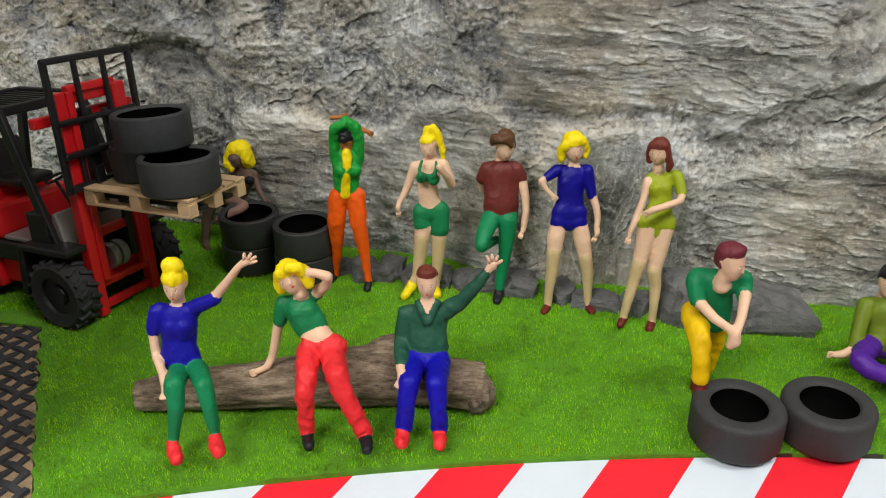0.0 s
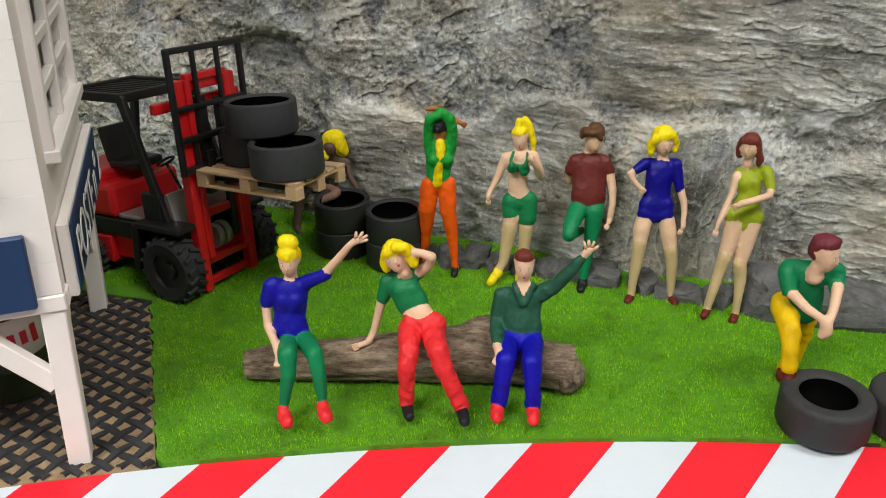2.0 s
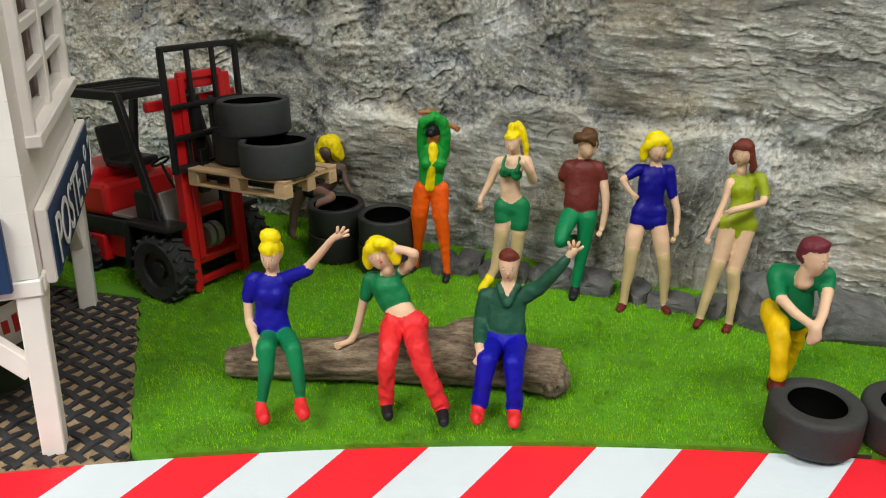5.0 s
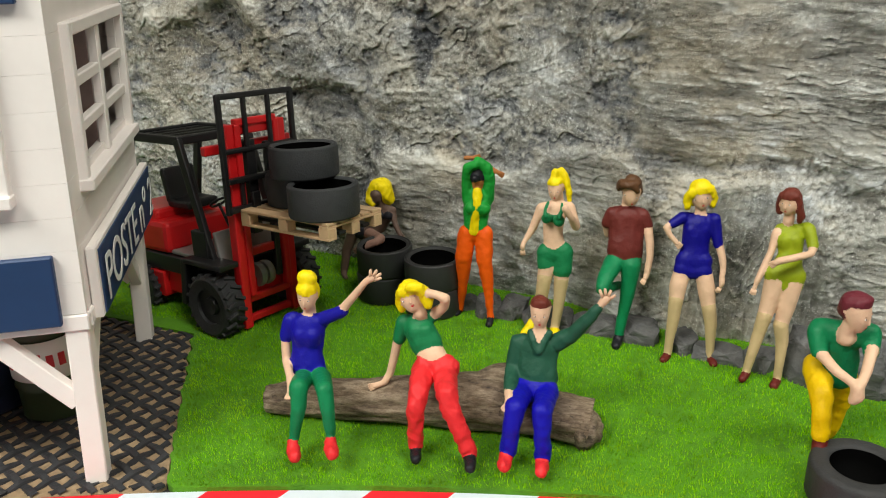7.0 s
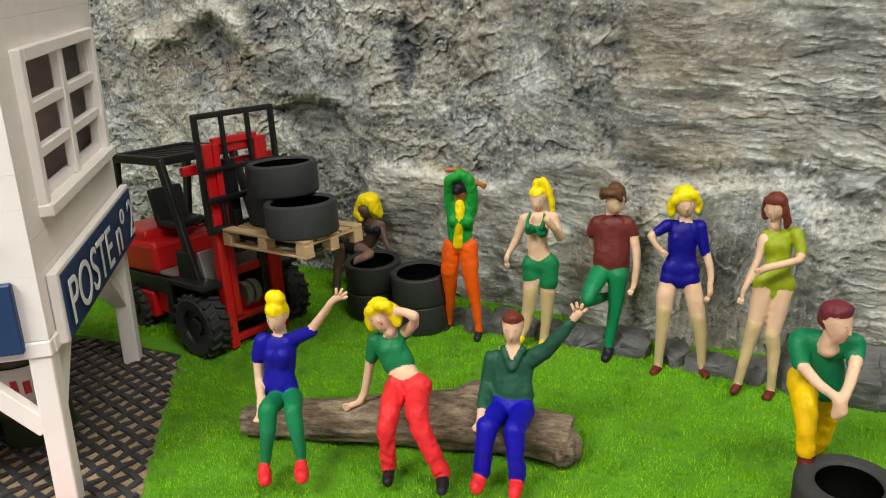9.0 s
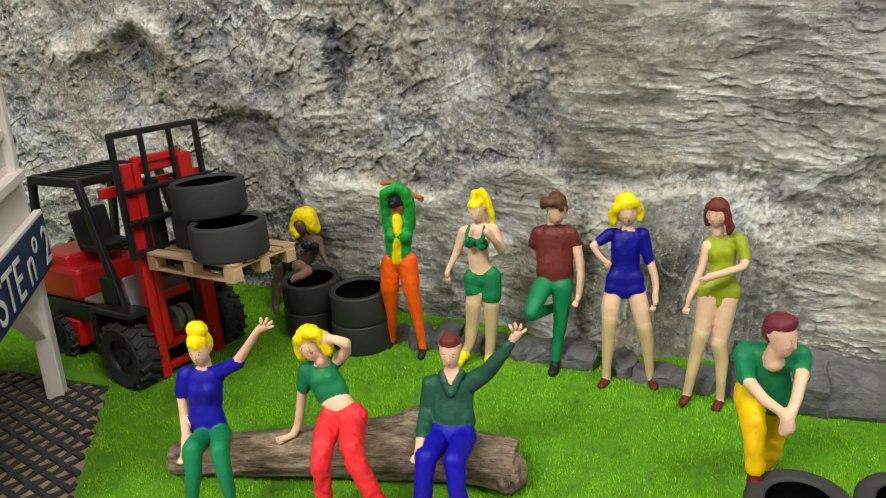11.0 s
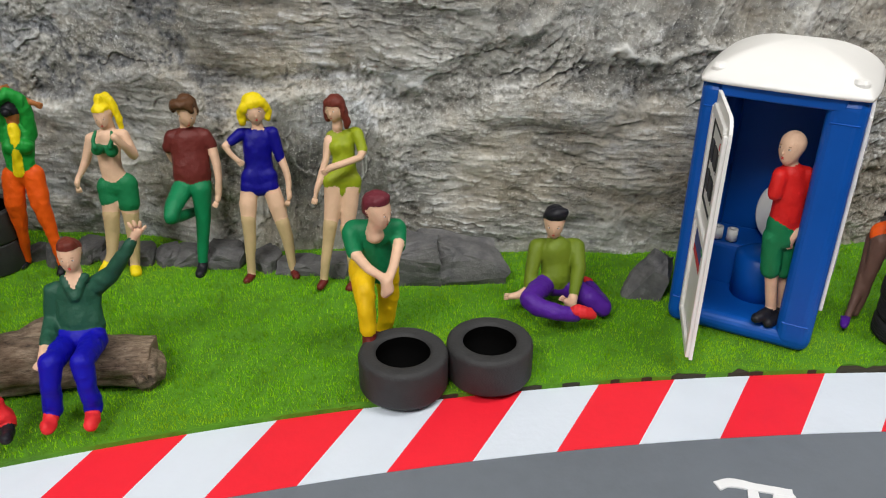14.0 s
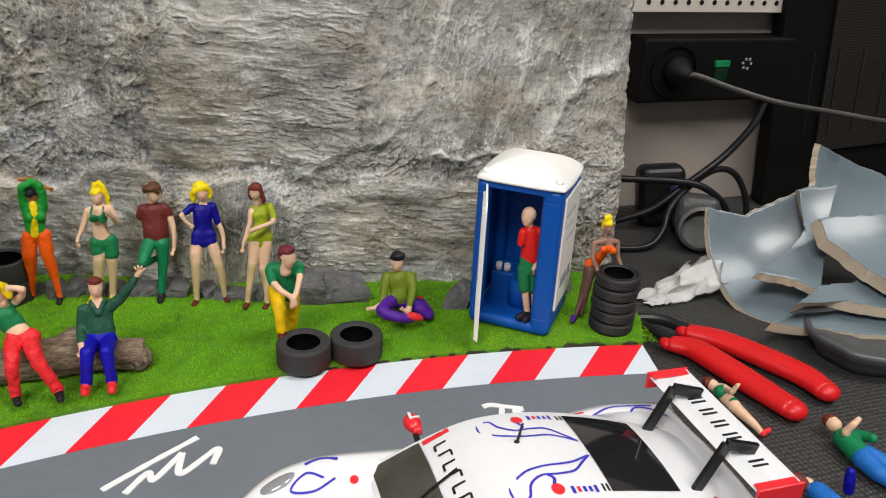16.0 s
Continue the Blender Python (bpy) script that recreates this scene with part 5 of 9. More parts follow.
figure("stooping_man_figurine", (0.104, 0.277, 0.002), "painted figurine in green shirt and yellow trousers, foot on tyre", [
    (F_GREEN3, .8, (-10.6, 2.0, 46.2, 3.3), (-4.3, 1.0, 44.7, 4.7), (2.2, 0.0, 46.9, 2.8)),
    (F_GREEN3, .8, (-5.2, 2.0, 42.4, 5.4), (-3.2, 3.6, 35.4, 5.2), (-2.6, 4.2, 30.6, 4.8)),
    (F_GREEN3, 1, (-11.5, 1.0, 45.6, 2.9), (-11.1, -2.0, 41.2, 2.4)),
    (F_GREEN3, 1, (2.9, 0.0, 46.2, 2.3), (2.3, -3.0, 42.2, 2.0)),
    (F_SKIN, 1, (-11.1, -3.0, 41.0, 1.7), (-7.7, -9.0, 38.6, 1.4), (-3.3, -12.0, 36.4, 1.15)),
    (F_SKIN, 1, (2.2, -4.0, 43.4, 1.6), (0.1, -9.0, 39.5, 1.4), (-1.7, -12.0, 36.8, 1.3)),
    (F_SKIN, 1, (-2.8, -13.0, 36.0, 1.7), (-2.5, -13.0, 33.4, 1.9), (-3.4, -13.0, 31.8, 1.3)),
    (F_YELLOW2, 1, (-8.6, 6.0, 31.3, 4.1), (-2.3, 6.0, 30.7, 4.1)),
    (F_YELLOW2, 1, (-9.0, 5.0, 30.7, 3.9), (-8.7, -3.0, 27.3, 3.2), (-8.5, -6.0, 22.3, 2.7), (-8.4, -7.0, 16.1, 2.4)),
    (F_YELLOW2, 1, (-0.4, 8.0, 28.1, 3.9), (0.1, 10.0, 17.4, 3.4), (-0.9, 10.0, 8.8, 2.7), (-2.0, 12.0, -3.6, 2.4)),
    (F_SHOE, 1, (-8.1, -7.0, 14.8, 2.2), (-8.3, -8.0, 11.4, 2.4), (-9.5, -11.0, 10.4, 2.0)),
    (F_SHOE, 1, (-2.6, 11.0, -7.4, 2.1), (-3.8, 8.0, -9.7, 2.1)),
    (F_SKIN, 1, (-3.6, -3.8, 55.5, 4.34), (-3.1, -4.3, 53.3, 3.86), (-3.0, -4.4, 51.2, 3.01), (-2.7, -4.7, 49.8, 1.87)),
    (F_SKIN, 1, (-0.4, -6.8, 53.4, 0.42), (-0.1, -7.0, 52.0, 0.66)),
    (F_SKIN, 1, (-4.3, -3.2, 50.8, 2.29), (-5.0, -2.6, 47.5, 2.17), (-4.8, -2.8, 46.2, 2.41)),
    (F_LIP, 1, (-1.1, -6.1, 50.6, 0.72)),
    (F_EYE, 1, (0.6, -5.3, 53.8, 0.43)),
    (F_EYE, 1, (-1.7, -7.8, 53.8, 0.43)),
    (F_MAROON2, 1, (-4.4, -3.1, 56.9, 4.34), (-3.6, -3.8, 57.3, 3.98), (-5.0, -2.5, 55.0, 3.98)),
    (F_MAROON2, 1, (-6.2, -6.5, 56.0, 0.96), (-4.2, -7.2, 58.2, 1.33), (-2.0, -6.5, 58.6, 1.45), (-0.6, -5.2, 58.8, 1.45), (-0.3, -3.3, 58.4, 1.33), (-1.2, -0.9, 56.0, 0.96)),
])

figure("sitting_man_figurine", (0.169, 0.29, 0.002), "figurine in olive sweater and purple trousers sitting on grass", [
    (F_OLIVE2, .7, (-9.0, 10.0, 23.7, 3.1), (-2.8, 10.0, 23.3, 2.1), (3.1, 10.0, 22.5, 3.3)),
    (F_OLIVE2, .75, (-3.4, 9.0, 21.3, 6.1), (-3.3, 8.0, 16.3, 5.6), (-3.7, 6.0, 13.0, 5.4)),
    (F_OLIVE2, 1, (-10.4, 10.0, 23.6, 2.9), (-12.5, 7.0, 17.8, 2.3), (-14.3, 4.0, 12.4, 1.9)),
    (F_OLIVE2, 1, (3.7, 9.0, 22.8, 3.1), (3.1, 3.0, 17.8, 2.5), (-0.9, -5.0, 12.7, 1.7)),
    (F_SKIN, 1, (-15.3, 3.0, 10.4, 1.5), (-19.0, 2.0, 9.2, 1.3), (-21.8, 2.0, 9.3, 1.0)),
    (F_SKIN, 1, (-1.4, -6.0, 11.8, 1.5), (-2.8, -8.0, 10.1, 1.9), (-5.9, -9.0, 12.8, 0.7)),
    (F_PURPLE, .9, (-7.9, 6.0, 10.1, 3.7), (0.7, 6.0, 8.7, 3.7)),
    (F_PURPLE, 1, (-9.4, 4.0, 11.0, 3.8), (-17.4, -6.0, 12.3, 3.1), (-14.9, -9.0, 10.8, 3.1), (-9.2, -12.0, 9.9, 2.7), (-3.1, -13.0, 8.6, 2.2)),
    (F_PURPLE, 1, (1.6, 5.0, 8.8, 4.3), (6.2, -2.0, 7.8, 3.6), (10.6, -4.0, 4.7, 3.1), (12.4, 4.0, 3.1, 2.8), (11.3, 11.0, 4.6, 2.2)),
    (F_RED, 1, (-3.0, -13.0, 10.7, 2.0), (-0.3, -14.0, 10.2, 2.2), (2.5, -14.0, 9.0, 1.8)),
    (F_RED, 1, (11.5, 12.0, 5.8, 1.4), (10.2, 13.0, 6.6, 1.2)),
    (F_SKIN, 1, (-4.9, 9.2, 34.1, 4.34), (-5.1, 8.7, 31.9, 3.85), (-5.1, 8.6, 29.8, 3.01), (-5.2, 8.3, 28.4, 1.87)),
    (F_SKIN, 1, (-6.5, 5.2, 31.7, 0.42), (-6.5, 5.0, 30.3, 0.66)),
    (F_SKIN, 1, (-4.4, 10.3, 29.4, 2.29), (-4.0, 11.4, 26.2, 2.17), (-4.0, 11.2, 25.0, 2.41)),
    (F_LIP, 1, (-6.0, 6.3, 29.0, 0.72)),
    (F_EYE, 1, (-4.8, 4.8, 32.1, 0.43)),
    (F_EYE, 1, (-7.9, 6.1, 32.1, 0.43)),
    (F_BLACK, 1, (-7.8, 7.5, 36.8, 1.5), (-5.4, 6.2, 37.6, 1.9), (-1.8, 7.2, 37.4, 1.8)),
    (F_BLACK, 1, (-4.5, 10.0, 35.5, 4.34), (-4.9, 9.0, 35.9, 3.98), (-4.1, 10.9, 33.8, 3.98)),
    (F_BLACK, 1, (-8.3, 10.7, 34.6, 0.96), (-8.3, 8.4, 36.6, 1.33), (-7.0, 6.6, 37.0, 1.45), (-5.2, 5.7, 37.2, 1.45), (-3.3, 6.0, 36.8, 1.33), (-1.4, 7.9, 34.6, 0.96)),
])

figure("boy_figurine", (0.2295, 0.2655, 0.0088), "painted figurine in red shirt and green shorts inside the toilet", [
    (F_REDC, .8, (-5.3, 1.0, 53.2, 2.2), (3.3, 2.0, 52.5, 2.4)),
    (F_REDC, .8, (-1.1, 1.0, 52.1, 4.6), (-0.8, 0.0, 46.1, 4.9), (-0.4, 0.0, 38.8, 5.3)),
    (F_REDC, 1, (-5.9, 0.0, 53.0, 2.2), (-6.9, -1.0, 47.6, 2.1)),
    (F_REDC, 1, (2.9, 0.0, 53.0, 2.5), (4.9, -1.0, 46.4, 2.3)),
    (F_SKIN, 1, (4.9, -2.0, 45.6, 1.6), (4.3, -2.4, 37.9, 1.4), (0.7, -3.0, 33.0, 1.6), (0.7, -3.0, 30.7, 1.0)),
    (F_GREEN2, .85, (-1.9, 0.0, 36.7, 4.4), (-0.9, 0.0, 31.7, 4.7)),
    (F_GREEN2, 1, (-3.6, 0.0, 31.9, 3.2), (-2.1, 0.0, 20.2, 3.1)),
    (F_GREEN2, 1, (1.8, 1.0, 30.9, 3.3), (3.5, 1.0, 18.6, 2.9)),
    (F_SKIN, 1, (-1.7, 0.0, 20.2, 2.1), (-0.2, 0.0, 12.9, 1.9), (1.4, 0.0, 4.9, 1.7)),
    (F_SKIN, 1, (4.9, 2.0, 17.9, 1.9), (6.1, 2.0, 9.8, 1.7), (7.2, 2.0, 2.3, 1.5)),
    (F_BLACK, 1, (1.7, 0.0, 3.4, 1.9), (-2.6, -2.0, 3.1, 2.1), (-5.4, -3.0, 3.1, 1.7)),
    (F_BLACK, 1, (7.7, 2.0, -0.1, 1.9), (2.5, -2.0, 0.8, 2.1), (-1.3, -4.0, 0.7, 1.7)),
    (F_SKIN, 1, (-2.8, 1.1, 63.0, 3.91), (-3.5, 0.9, 61.1, 3.47), (-3.9, 0.7, 59.3, 2.71), (-4.4, 0.5, 58.1, 1.68)),
    (F_SKIN, 1, (-6.7, -0.3, 61.7, 0.38), (-7.0, -0.4, 60.5, 0.60)),
    (F_SKIN, 1, (-2.5, 1.2, 58.7, 2.06), (-2.0, 1.4, 55.6, 1.95), (-2.4, 1.2, 54.5, 2.17)),
    (F_LIP, 1, (-6.2, -0.1, 59.0, 0.65)),
    (F_EYE, 1, (-6.0, -1.6, 62.0, 0.39)),
    (F_EYE, 1, (-7.0, 1.2, 62.0, 0.39)),
])

figure("swimsuit_figurine", (0.2715, 0.2650, 0.001), "painted figurine in orange swimsuit bending over the tyre stack", [
    (F_STOCK2, 1, (1.6, 10.0, 29.9, 3.3), (-2.1, 7.0, 18.6, 2.0), (-4.6, 5.0, 11.1, 1.5), (-8.4, 2.0, 4.1, 1.1)),
    (F_STOCK2, 1, (0.0, 6.0, 31.0, 3.2), (-1.9, 5.0, 18.5, 2.0), (-2.3, 5.0, 9.6, 1.6), (-4.1, 4.0, 3.9, 1.1)),
    (F_PURPLE, 1, (-9.5, 1.0, 3.8, 1.1), (-12.3, -2.0, 3.4, 1.1), (-10.2, 3.0, 4.2, 0.4)),
    (F_ORANGE, .8, (0.8, 8.0, 33.3, 3.7), (3.0, 7.0, 35.6, 3.0), (3.1, 4.0, 39.8, 2.5), (4.1, 2.0, 43.5, 2.7), (5.8, 1.0, 46.5, 2.5)),
    (F_ORANGE, 1, (0.7, -3.0, 47.9, 1.8)),
    (F_ORANGE, 1, (7.5, -2.0, 45.9, 1.9)),
    (F_TANSKIN, 1, (-1.9, 2.0, 49.9, 1.4), (4.0, 2.0, 50.8, 1.9), (11.9, 3.0, 48.8, 1.5)),
    (F_TANSKIN, .8, (5.7, 2.0, 47.9, 2.9)),
    (F_TANSKIN, 1, (4.4, 2.3, 59.4, 3.09), (4.6, 1.7, 57.9, 2.75), (4.7, 1.3, 56.5, 2.15), (4.8, 0.9, 55.5, 1.33)),
    (F_TANSKIN, 1, (5.3, -0.9, 58.4, 0.30), (5.3, -1.2, 57.4, 0.47)),
    (F_TANSKIN, 1, (4.4, 2.5, 55.9, 1.63), (4.3, 2.8, 53.5, 1.55), (4.4, 2.5, 52.7, 1.72)),
    (F_LIP, 1, (5.2, -0.5, 56.2, 0.52)),
    (F_EYE, 1, (6.4, -0.3, 58.6, 0.31)),
    (F_EYE, 1, (4.0, -1.0, 58.6, 0.31)),
    (F_YELLOW, 1, (4.2, 3.0, 60.1, 3.35), (4.4, 2.2, 60.6, 3.01), (4.1, 3.4, 58.8, 3.01)),
    (F_YELLOW, 0.9, (4.2, 3.0, 63.3, 2.15), (4.2, 3.0, 64.2, 2.15)),
    (F_YELLOW, 0.9, (3.1, 2.5, 64.0, 1.81), (5.4, 3.1, 64.0, 1.81), (4.0, 4.0, 64.0, 1.72)),
    (F_YELLOW, 1, (2.2, 1.4, 59.9, 1.03), (3.3, 0.4, 61.1, 1.12), (4.9, 0.5, 61.5, 1.12), (6.3, 1.2, 61.1, 1.12), (6.8, 2.6, 59.9, 1.03)),
    (F_TANSKIN, 1, (-3.5, 1.0, 50.0, 1.4), (-4.3, -1.0, 42.1, 1.2), (-1.7, -2.0, 36.6, 1.0), (-1.0, -4.0, 33.8, 1.0)),
    (F_TANSKIN, 1, (12.7, 3.0, 48.3, 1.5), (13.8, 2.0, 39.1, 1.3), (15.6, 0.0, 34.5, 1.1), (17.8, -2.0, 33.1, 1.1)),
])

figure("dark_figurine", (-0.077, 0.394, 0.001), "painted dark figurine with yellow hair, one foot on the tyres", [
    (F_DARKSKIN, .8, (3.8, 4.0, 35.4, 3.4), (-0.8, 5.0, 27.7, 3.2), (-7.9, 6.0, 23.2, 3.5)),
    (F_DARKSKIN, 1, (0.0, 1.2, 43.0, 2.0), (-0.2, 0.9, 45.4, 2.5)),
    (F_DARKSKIN, 1, (0.4, 2.4, 42.4, 1.6), (1.2, 3.4, 38.4, 1.8)),
    (F_DARKSKIN, .8, (-2.6, 3.4, 37.8, 1.9), (2.0, 3.6, 38.2, 2.2), (6.4, 4.0, 36.6, 1.9)),
    (F_YELLOW, 1, (-2.4, 2.6, 48.0, 2.0), (-3.9, 2.2, 45.0, 1.8), (-3.9, 1.0, 42.2, 1.7), (-2.2, 0.2, 40.6, 1.3)),
    (F_YELLOW, 1, (1.2, 5.0, 47.0, 5.2), (3.2, 4.6, 44.3, 3.7), (4.8, 4.4, 42.2, 2.5)),
    (F_YELLOW, 1, (1.6, 1.6, 49.0, 2.0), (3.2, 2.0, 46.4, 2.0), (4.0, 2.2, 43.6, 1.9)),
    (F_YELLOW, 1, (-0.6, 3.0, 48.8, 3.3)),
    (F_DARKSKIN, 1, (6.3, 4.0, 35.3, 1.7), (8.3, 1.0, 30.2, 1.2), (11.6, -2.0, 26.1, 1.2)),
    (F_TANSKIN, 1, (-5.2, 2.0, 24.4, 2.9), (2.5, -6.0, 25.6, 2.4), (1.5, -10.0, 25.4, 1.9), (-4.5, -12.0, 23.4, 1.6), (-6.7, -13.0, 22.4, 1.2)),
    (F_DARKSKIN, 1, (-14.8, 7.0, 24.1, 3.2), (-19.6, 7.0, 13.8, 2.3), (-21.4, 6.0, 3.1, 1.8), (-20.8, 4.0, -5.1, 1.3), (-18.3, 0.0, -5.9, 1.0)),
    (F_BLACK, .8, (0.2, 1.0, 35.2, 1.8)),
    (F_BLACK, .8, (4.8, 1.2, 34.7, 1.8)),
    (F_BLACK, .8, (0.2, 1.4, 34.6, 1.0), (4.8, 1.6, 34.2, 1.0)),
    (F_BLACK, .8, (-10.3, 6.0, 23.8, 3.5), (-13.7, 7.0, 24.6, 3.2)),
])

figure("lying_woman_figurine", (0.285, 0.17, -0.03), "small painted figurine in green bikini lying on the mat", [
    (F_SKIN, 1, (43.9, 48.7, 8.0, 3.2)),
    (F_HAIRRED, 1, (42.7, 51.3, 8.0, 3.5)),
    (F_SKIN, .8, (45.4, 45.2, 7.0, 3.8), (45.4, 38.3, 6.0, 3.5), (44.9, 30.3, 6.0, 3.7)),
    (F_SKIN, 1, (47.4, 44.5, 9.0, 1.9), (43.6, 33.1, 14.0, 1.5), (44.9, 32.3, 18.0, 1.2)),
    (F_SKIN, 1, (44.9, 31.3, 6.0, 3.4), (46.1, 21.9, 5.0, 2.7), (47.1, 15.9, 4.0, 2.1), (46.3, 9.2, 4.0, 1.5)),
    (F_GREEN2, 1, (44.1, 41.8, 8.0, 3.8), (47.3, 42.1, 8.0, 3.2)),
    (F_GREEN2, 1, (45.3, 32.3, 6.0, 3.7)),
    (F_RED, 1, (46.3, 8.2, 4.0, 1.5), (50.1, 8.8, 5.0, 1.5)),
])

figure("lying_man_figurine", (0.32, 0.13, -0.03), "small figurine in green shirt and blue trousers, lying down", [
    (F_SKIN, 1, (49.9, 40.4, 8.0, 3.9)),
    (F_HAIRRED, 1, (50.3, 43.3, 8.0, 3.9)),
    (F_GREEN3, .8, (47.4, 31.2, 7.0, 5.3), (46.1, 22.2, 7.0, 5.8), (45.2, 16.5, 7.0, 5.7)),
    (F_GREEN3, 1, (50.5, 30.1, 9.0, 3.2), (53.2, 24.5, 12.0, 2.6), (53.5, 19.9, 14.0, 2.3)),
    (F_SKIN, 1, (44.6, 28.8, 13.0, 2.0), (46.9, 27.6, 18.0, 1.7), (50.9, 28.6, 20.0, 1.4)),
    (F_BLUE3, 1, (44.7, 14.9, 7.0, 5.7), (44.6, 4.9, 6.0, 4.4), (48.1, -4.1, 5.0, 3.3), (50.9, -11.7, 4.0, 2.4)),
    (F_BLUE3, 1, (47.5, 15.5, 8.0, 5.1), (53.5, 6.8, 7.0, 3.9), (59.9, -3.2, 5.0, 2.8)),
])

figure("lying_redhead_figurine", (0.285, 0.095, -0.03), "small figurine with red hair and blue clothes, lying down", [
    (F_HAIRRED, 1, (33.3, 45.2, 8.0, 3.8), (34.2, 41.7, 8.0, 3.2)),
    (F_SKIN, 1, (37.4, 41.6, 8.0, 2.9)),
    (F_BLUE3, .8, (38.7, 36.8, 7.0, 4.8), (39.4, 28.9, 7.0, 5.2), (40.0, 22.4, 6.0, 4.6)),
    (F_BLUE, 1, (53.1, 32.5, 8.0, 2.4), (52.1, 32.9, 14.0, 2.4), (52.2, 33.7, 18.0, 2.1)),
    (F_BLUE, 1, (40.3, 23.0, 7.0, 4.1), (46.1, 15.2, 6.0, 3.3)),
])

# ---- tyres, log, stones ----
# tyre rubber again, blackened to carry the shade inside the holes
HOLE_SHADE = mat("unlit_rubber", (0.003, 0.003, 0.003), 0.95, spec=0.0)


def slick(name, m, r, hole, h, material, label, group, wall=0.80, grooves=0, round_=0.0026):
    t = thing(name, m, label, "tyre", group)
    b = min(round_, h * 0.2)
    prof = [(hole, h * 0.93), (hole + 0.0003, h * 0.975), (hole + 0.0010, h * 0.995), (hole + 0.0020, h), (r * wall, h)]
    prof += [(r - b + b * math.sin(a), h - b + b * math.cos(a)) for a in [k * math.pi / 12 for k in range(7)]]
    if grooves:
        for k in range(grooves):
            z = h * (0.78 - 0.56 * k / max(1, grooves - 1))
            prof += [(r, z + 0.00025), (r - 0.00035, z + 0.00012), (r - 0.00035, z - 0.00012), (r, z - 0.00025)]
    prof += [(r, b), (r - b * 0.35, b * 0.35), (r - b, 0), (hole + b * 0.5, 0.0)]
    bm = bmesh.new()
    lathe(bm, prof, 48)
    part("tread", bm, material, t, smooth=True)
    # near-black lining and floor put the hole's shade into the colour
    bm = bmesh.new()
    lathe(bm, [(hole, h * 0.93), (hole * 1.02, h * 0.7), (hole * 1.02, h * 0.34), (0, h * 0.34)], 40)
    part("shaded_inner_wall", bm, HOLE_SHADE, t, smooth=True)
    return t


GRASS_Z = 0.0018
slick("racing_tyre", pose(0.1052, 0.2610, GRASS_Z), 0.0138, 0.0084, 0.0134, RUBBER_GREY, "wide black slick tyre lying on the grass and kerb", "loose slick tyres", round_=0.0019)
slick("racing_tyre", pose(0.1327, 0.2622, GRASS_Z), 0.0136, 0.0084, 0.0134, RUBBER_GREY, "wide black slick tyre lying on the grass and kerb", "loose slick tyres", round_=0.0019)
for x, y, h in ((-0.0705, 0.3790, 2), (-0.0448, 0.3676, 2)):
    for k in range(h):
        slick("racing_tyre", pose(x + 0.0006 * k, y, GRASS_Z + 0.0130 * k), 0.0129, 0.0101, 0.0130, RUBBER, "black slick tyre stacked beside the rock", "stacked slick tyres", 0.93, 0, 0.0009)
for k in range(5):
    slick("car_tyre", pose(0.2800 + 0.0004 * math.sin(k * 2), 0.2560, GRASS_Z + 0.0070 * k, 0, 0, 40 * k), 0.0125, 0.0082, 0.00695, TYRE_BLACK, "narrow black grooved tyre in a stack of five", "stack of road tyres", grooves=5, round_=0.0013)

BARK = bpy.data.materials.new("bark")
BARK.use_nodes = True
nt = BARK.node_tree
b = nt.nodes["Principled BSDF"]
b.inputs["Roughness"].default_value = 0.85
tc = nt.nodes.new("ShaderNodeTexCoord")
n1 = noise_node(nt, tc, 150, 8, ((1, 3.4, 3.4), (0, 0, 0)), 0.75)
n2 = noise_node(nt, tc, 60, 4)
c = mix(nt, ramp(nt, n2, [(0.35, (0.2, 0.2, 0.2)), (0.65, (0.9, 0.9, 0.9))]), ramp(nt, n1, [(0.3, (0.055, 0.035, 0.022)), (0.45, (0.25, 0.175, 0.11)), (0.62, (0.52, 0.41, 0.29))]), ramp(nt, n1, [(0.3, (0.03, 0.022, 0.018)), (0.5, (0.15, 0.105, 0.075)), (0.7, (0.31, 0.24, 0.175))]))
crack = noise_node(nt, tc, 110, 9, ((1, 6.0, 6.0), (0, 0, 0)), 0.82)
flake = noise_node(nt, tc, 330, 6, ((1, 1.6, 1.6), (0, 0, 0.3)), 0.7)
c = mix(nt, ramp(nt, math_node(nt, "MULTIPLY", flake, n2), [(0.33, (0.0, 0.0, 0.0)), (0.38, (0.8, 0.8, 0.8))]), c, (0.045, 0.032, 0.024))
c = mix(nt, ramp(nt, crack, [(0.34, (0.9, 0.9, 0.9)), (0.43, (0.0, 0.0, 0.0))]), c, (0.022, 0.015, 0.010))
nt.links.new(c, b.inputs["Base Color"])
bp = nt.nodes.new("ShaderNodeBump")
bp.inputs["Strength"].default_value, bp.inputs["Distance"].default_value = 0.9, 0.0012
nt.links.new(math_node(nt, "ADD", n1, crack), bp.inputs["Height"])
nt.links.new(bp.outputs[0], b.inputs["Normal"])
CUT = mat("cut_wood", (0.19, 0.13, 0.085), 0.85, var=0.4, scale=300, bump=0.5)


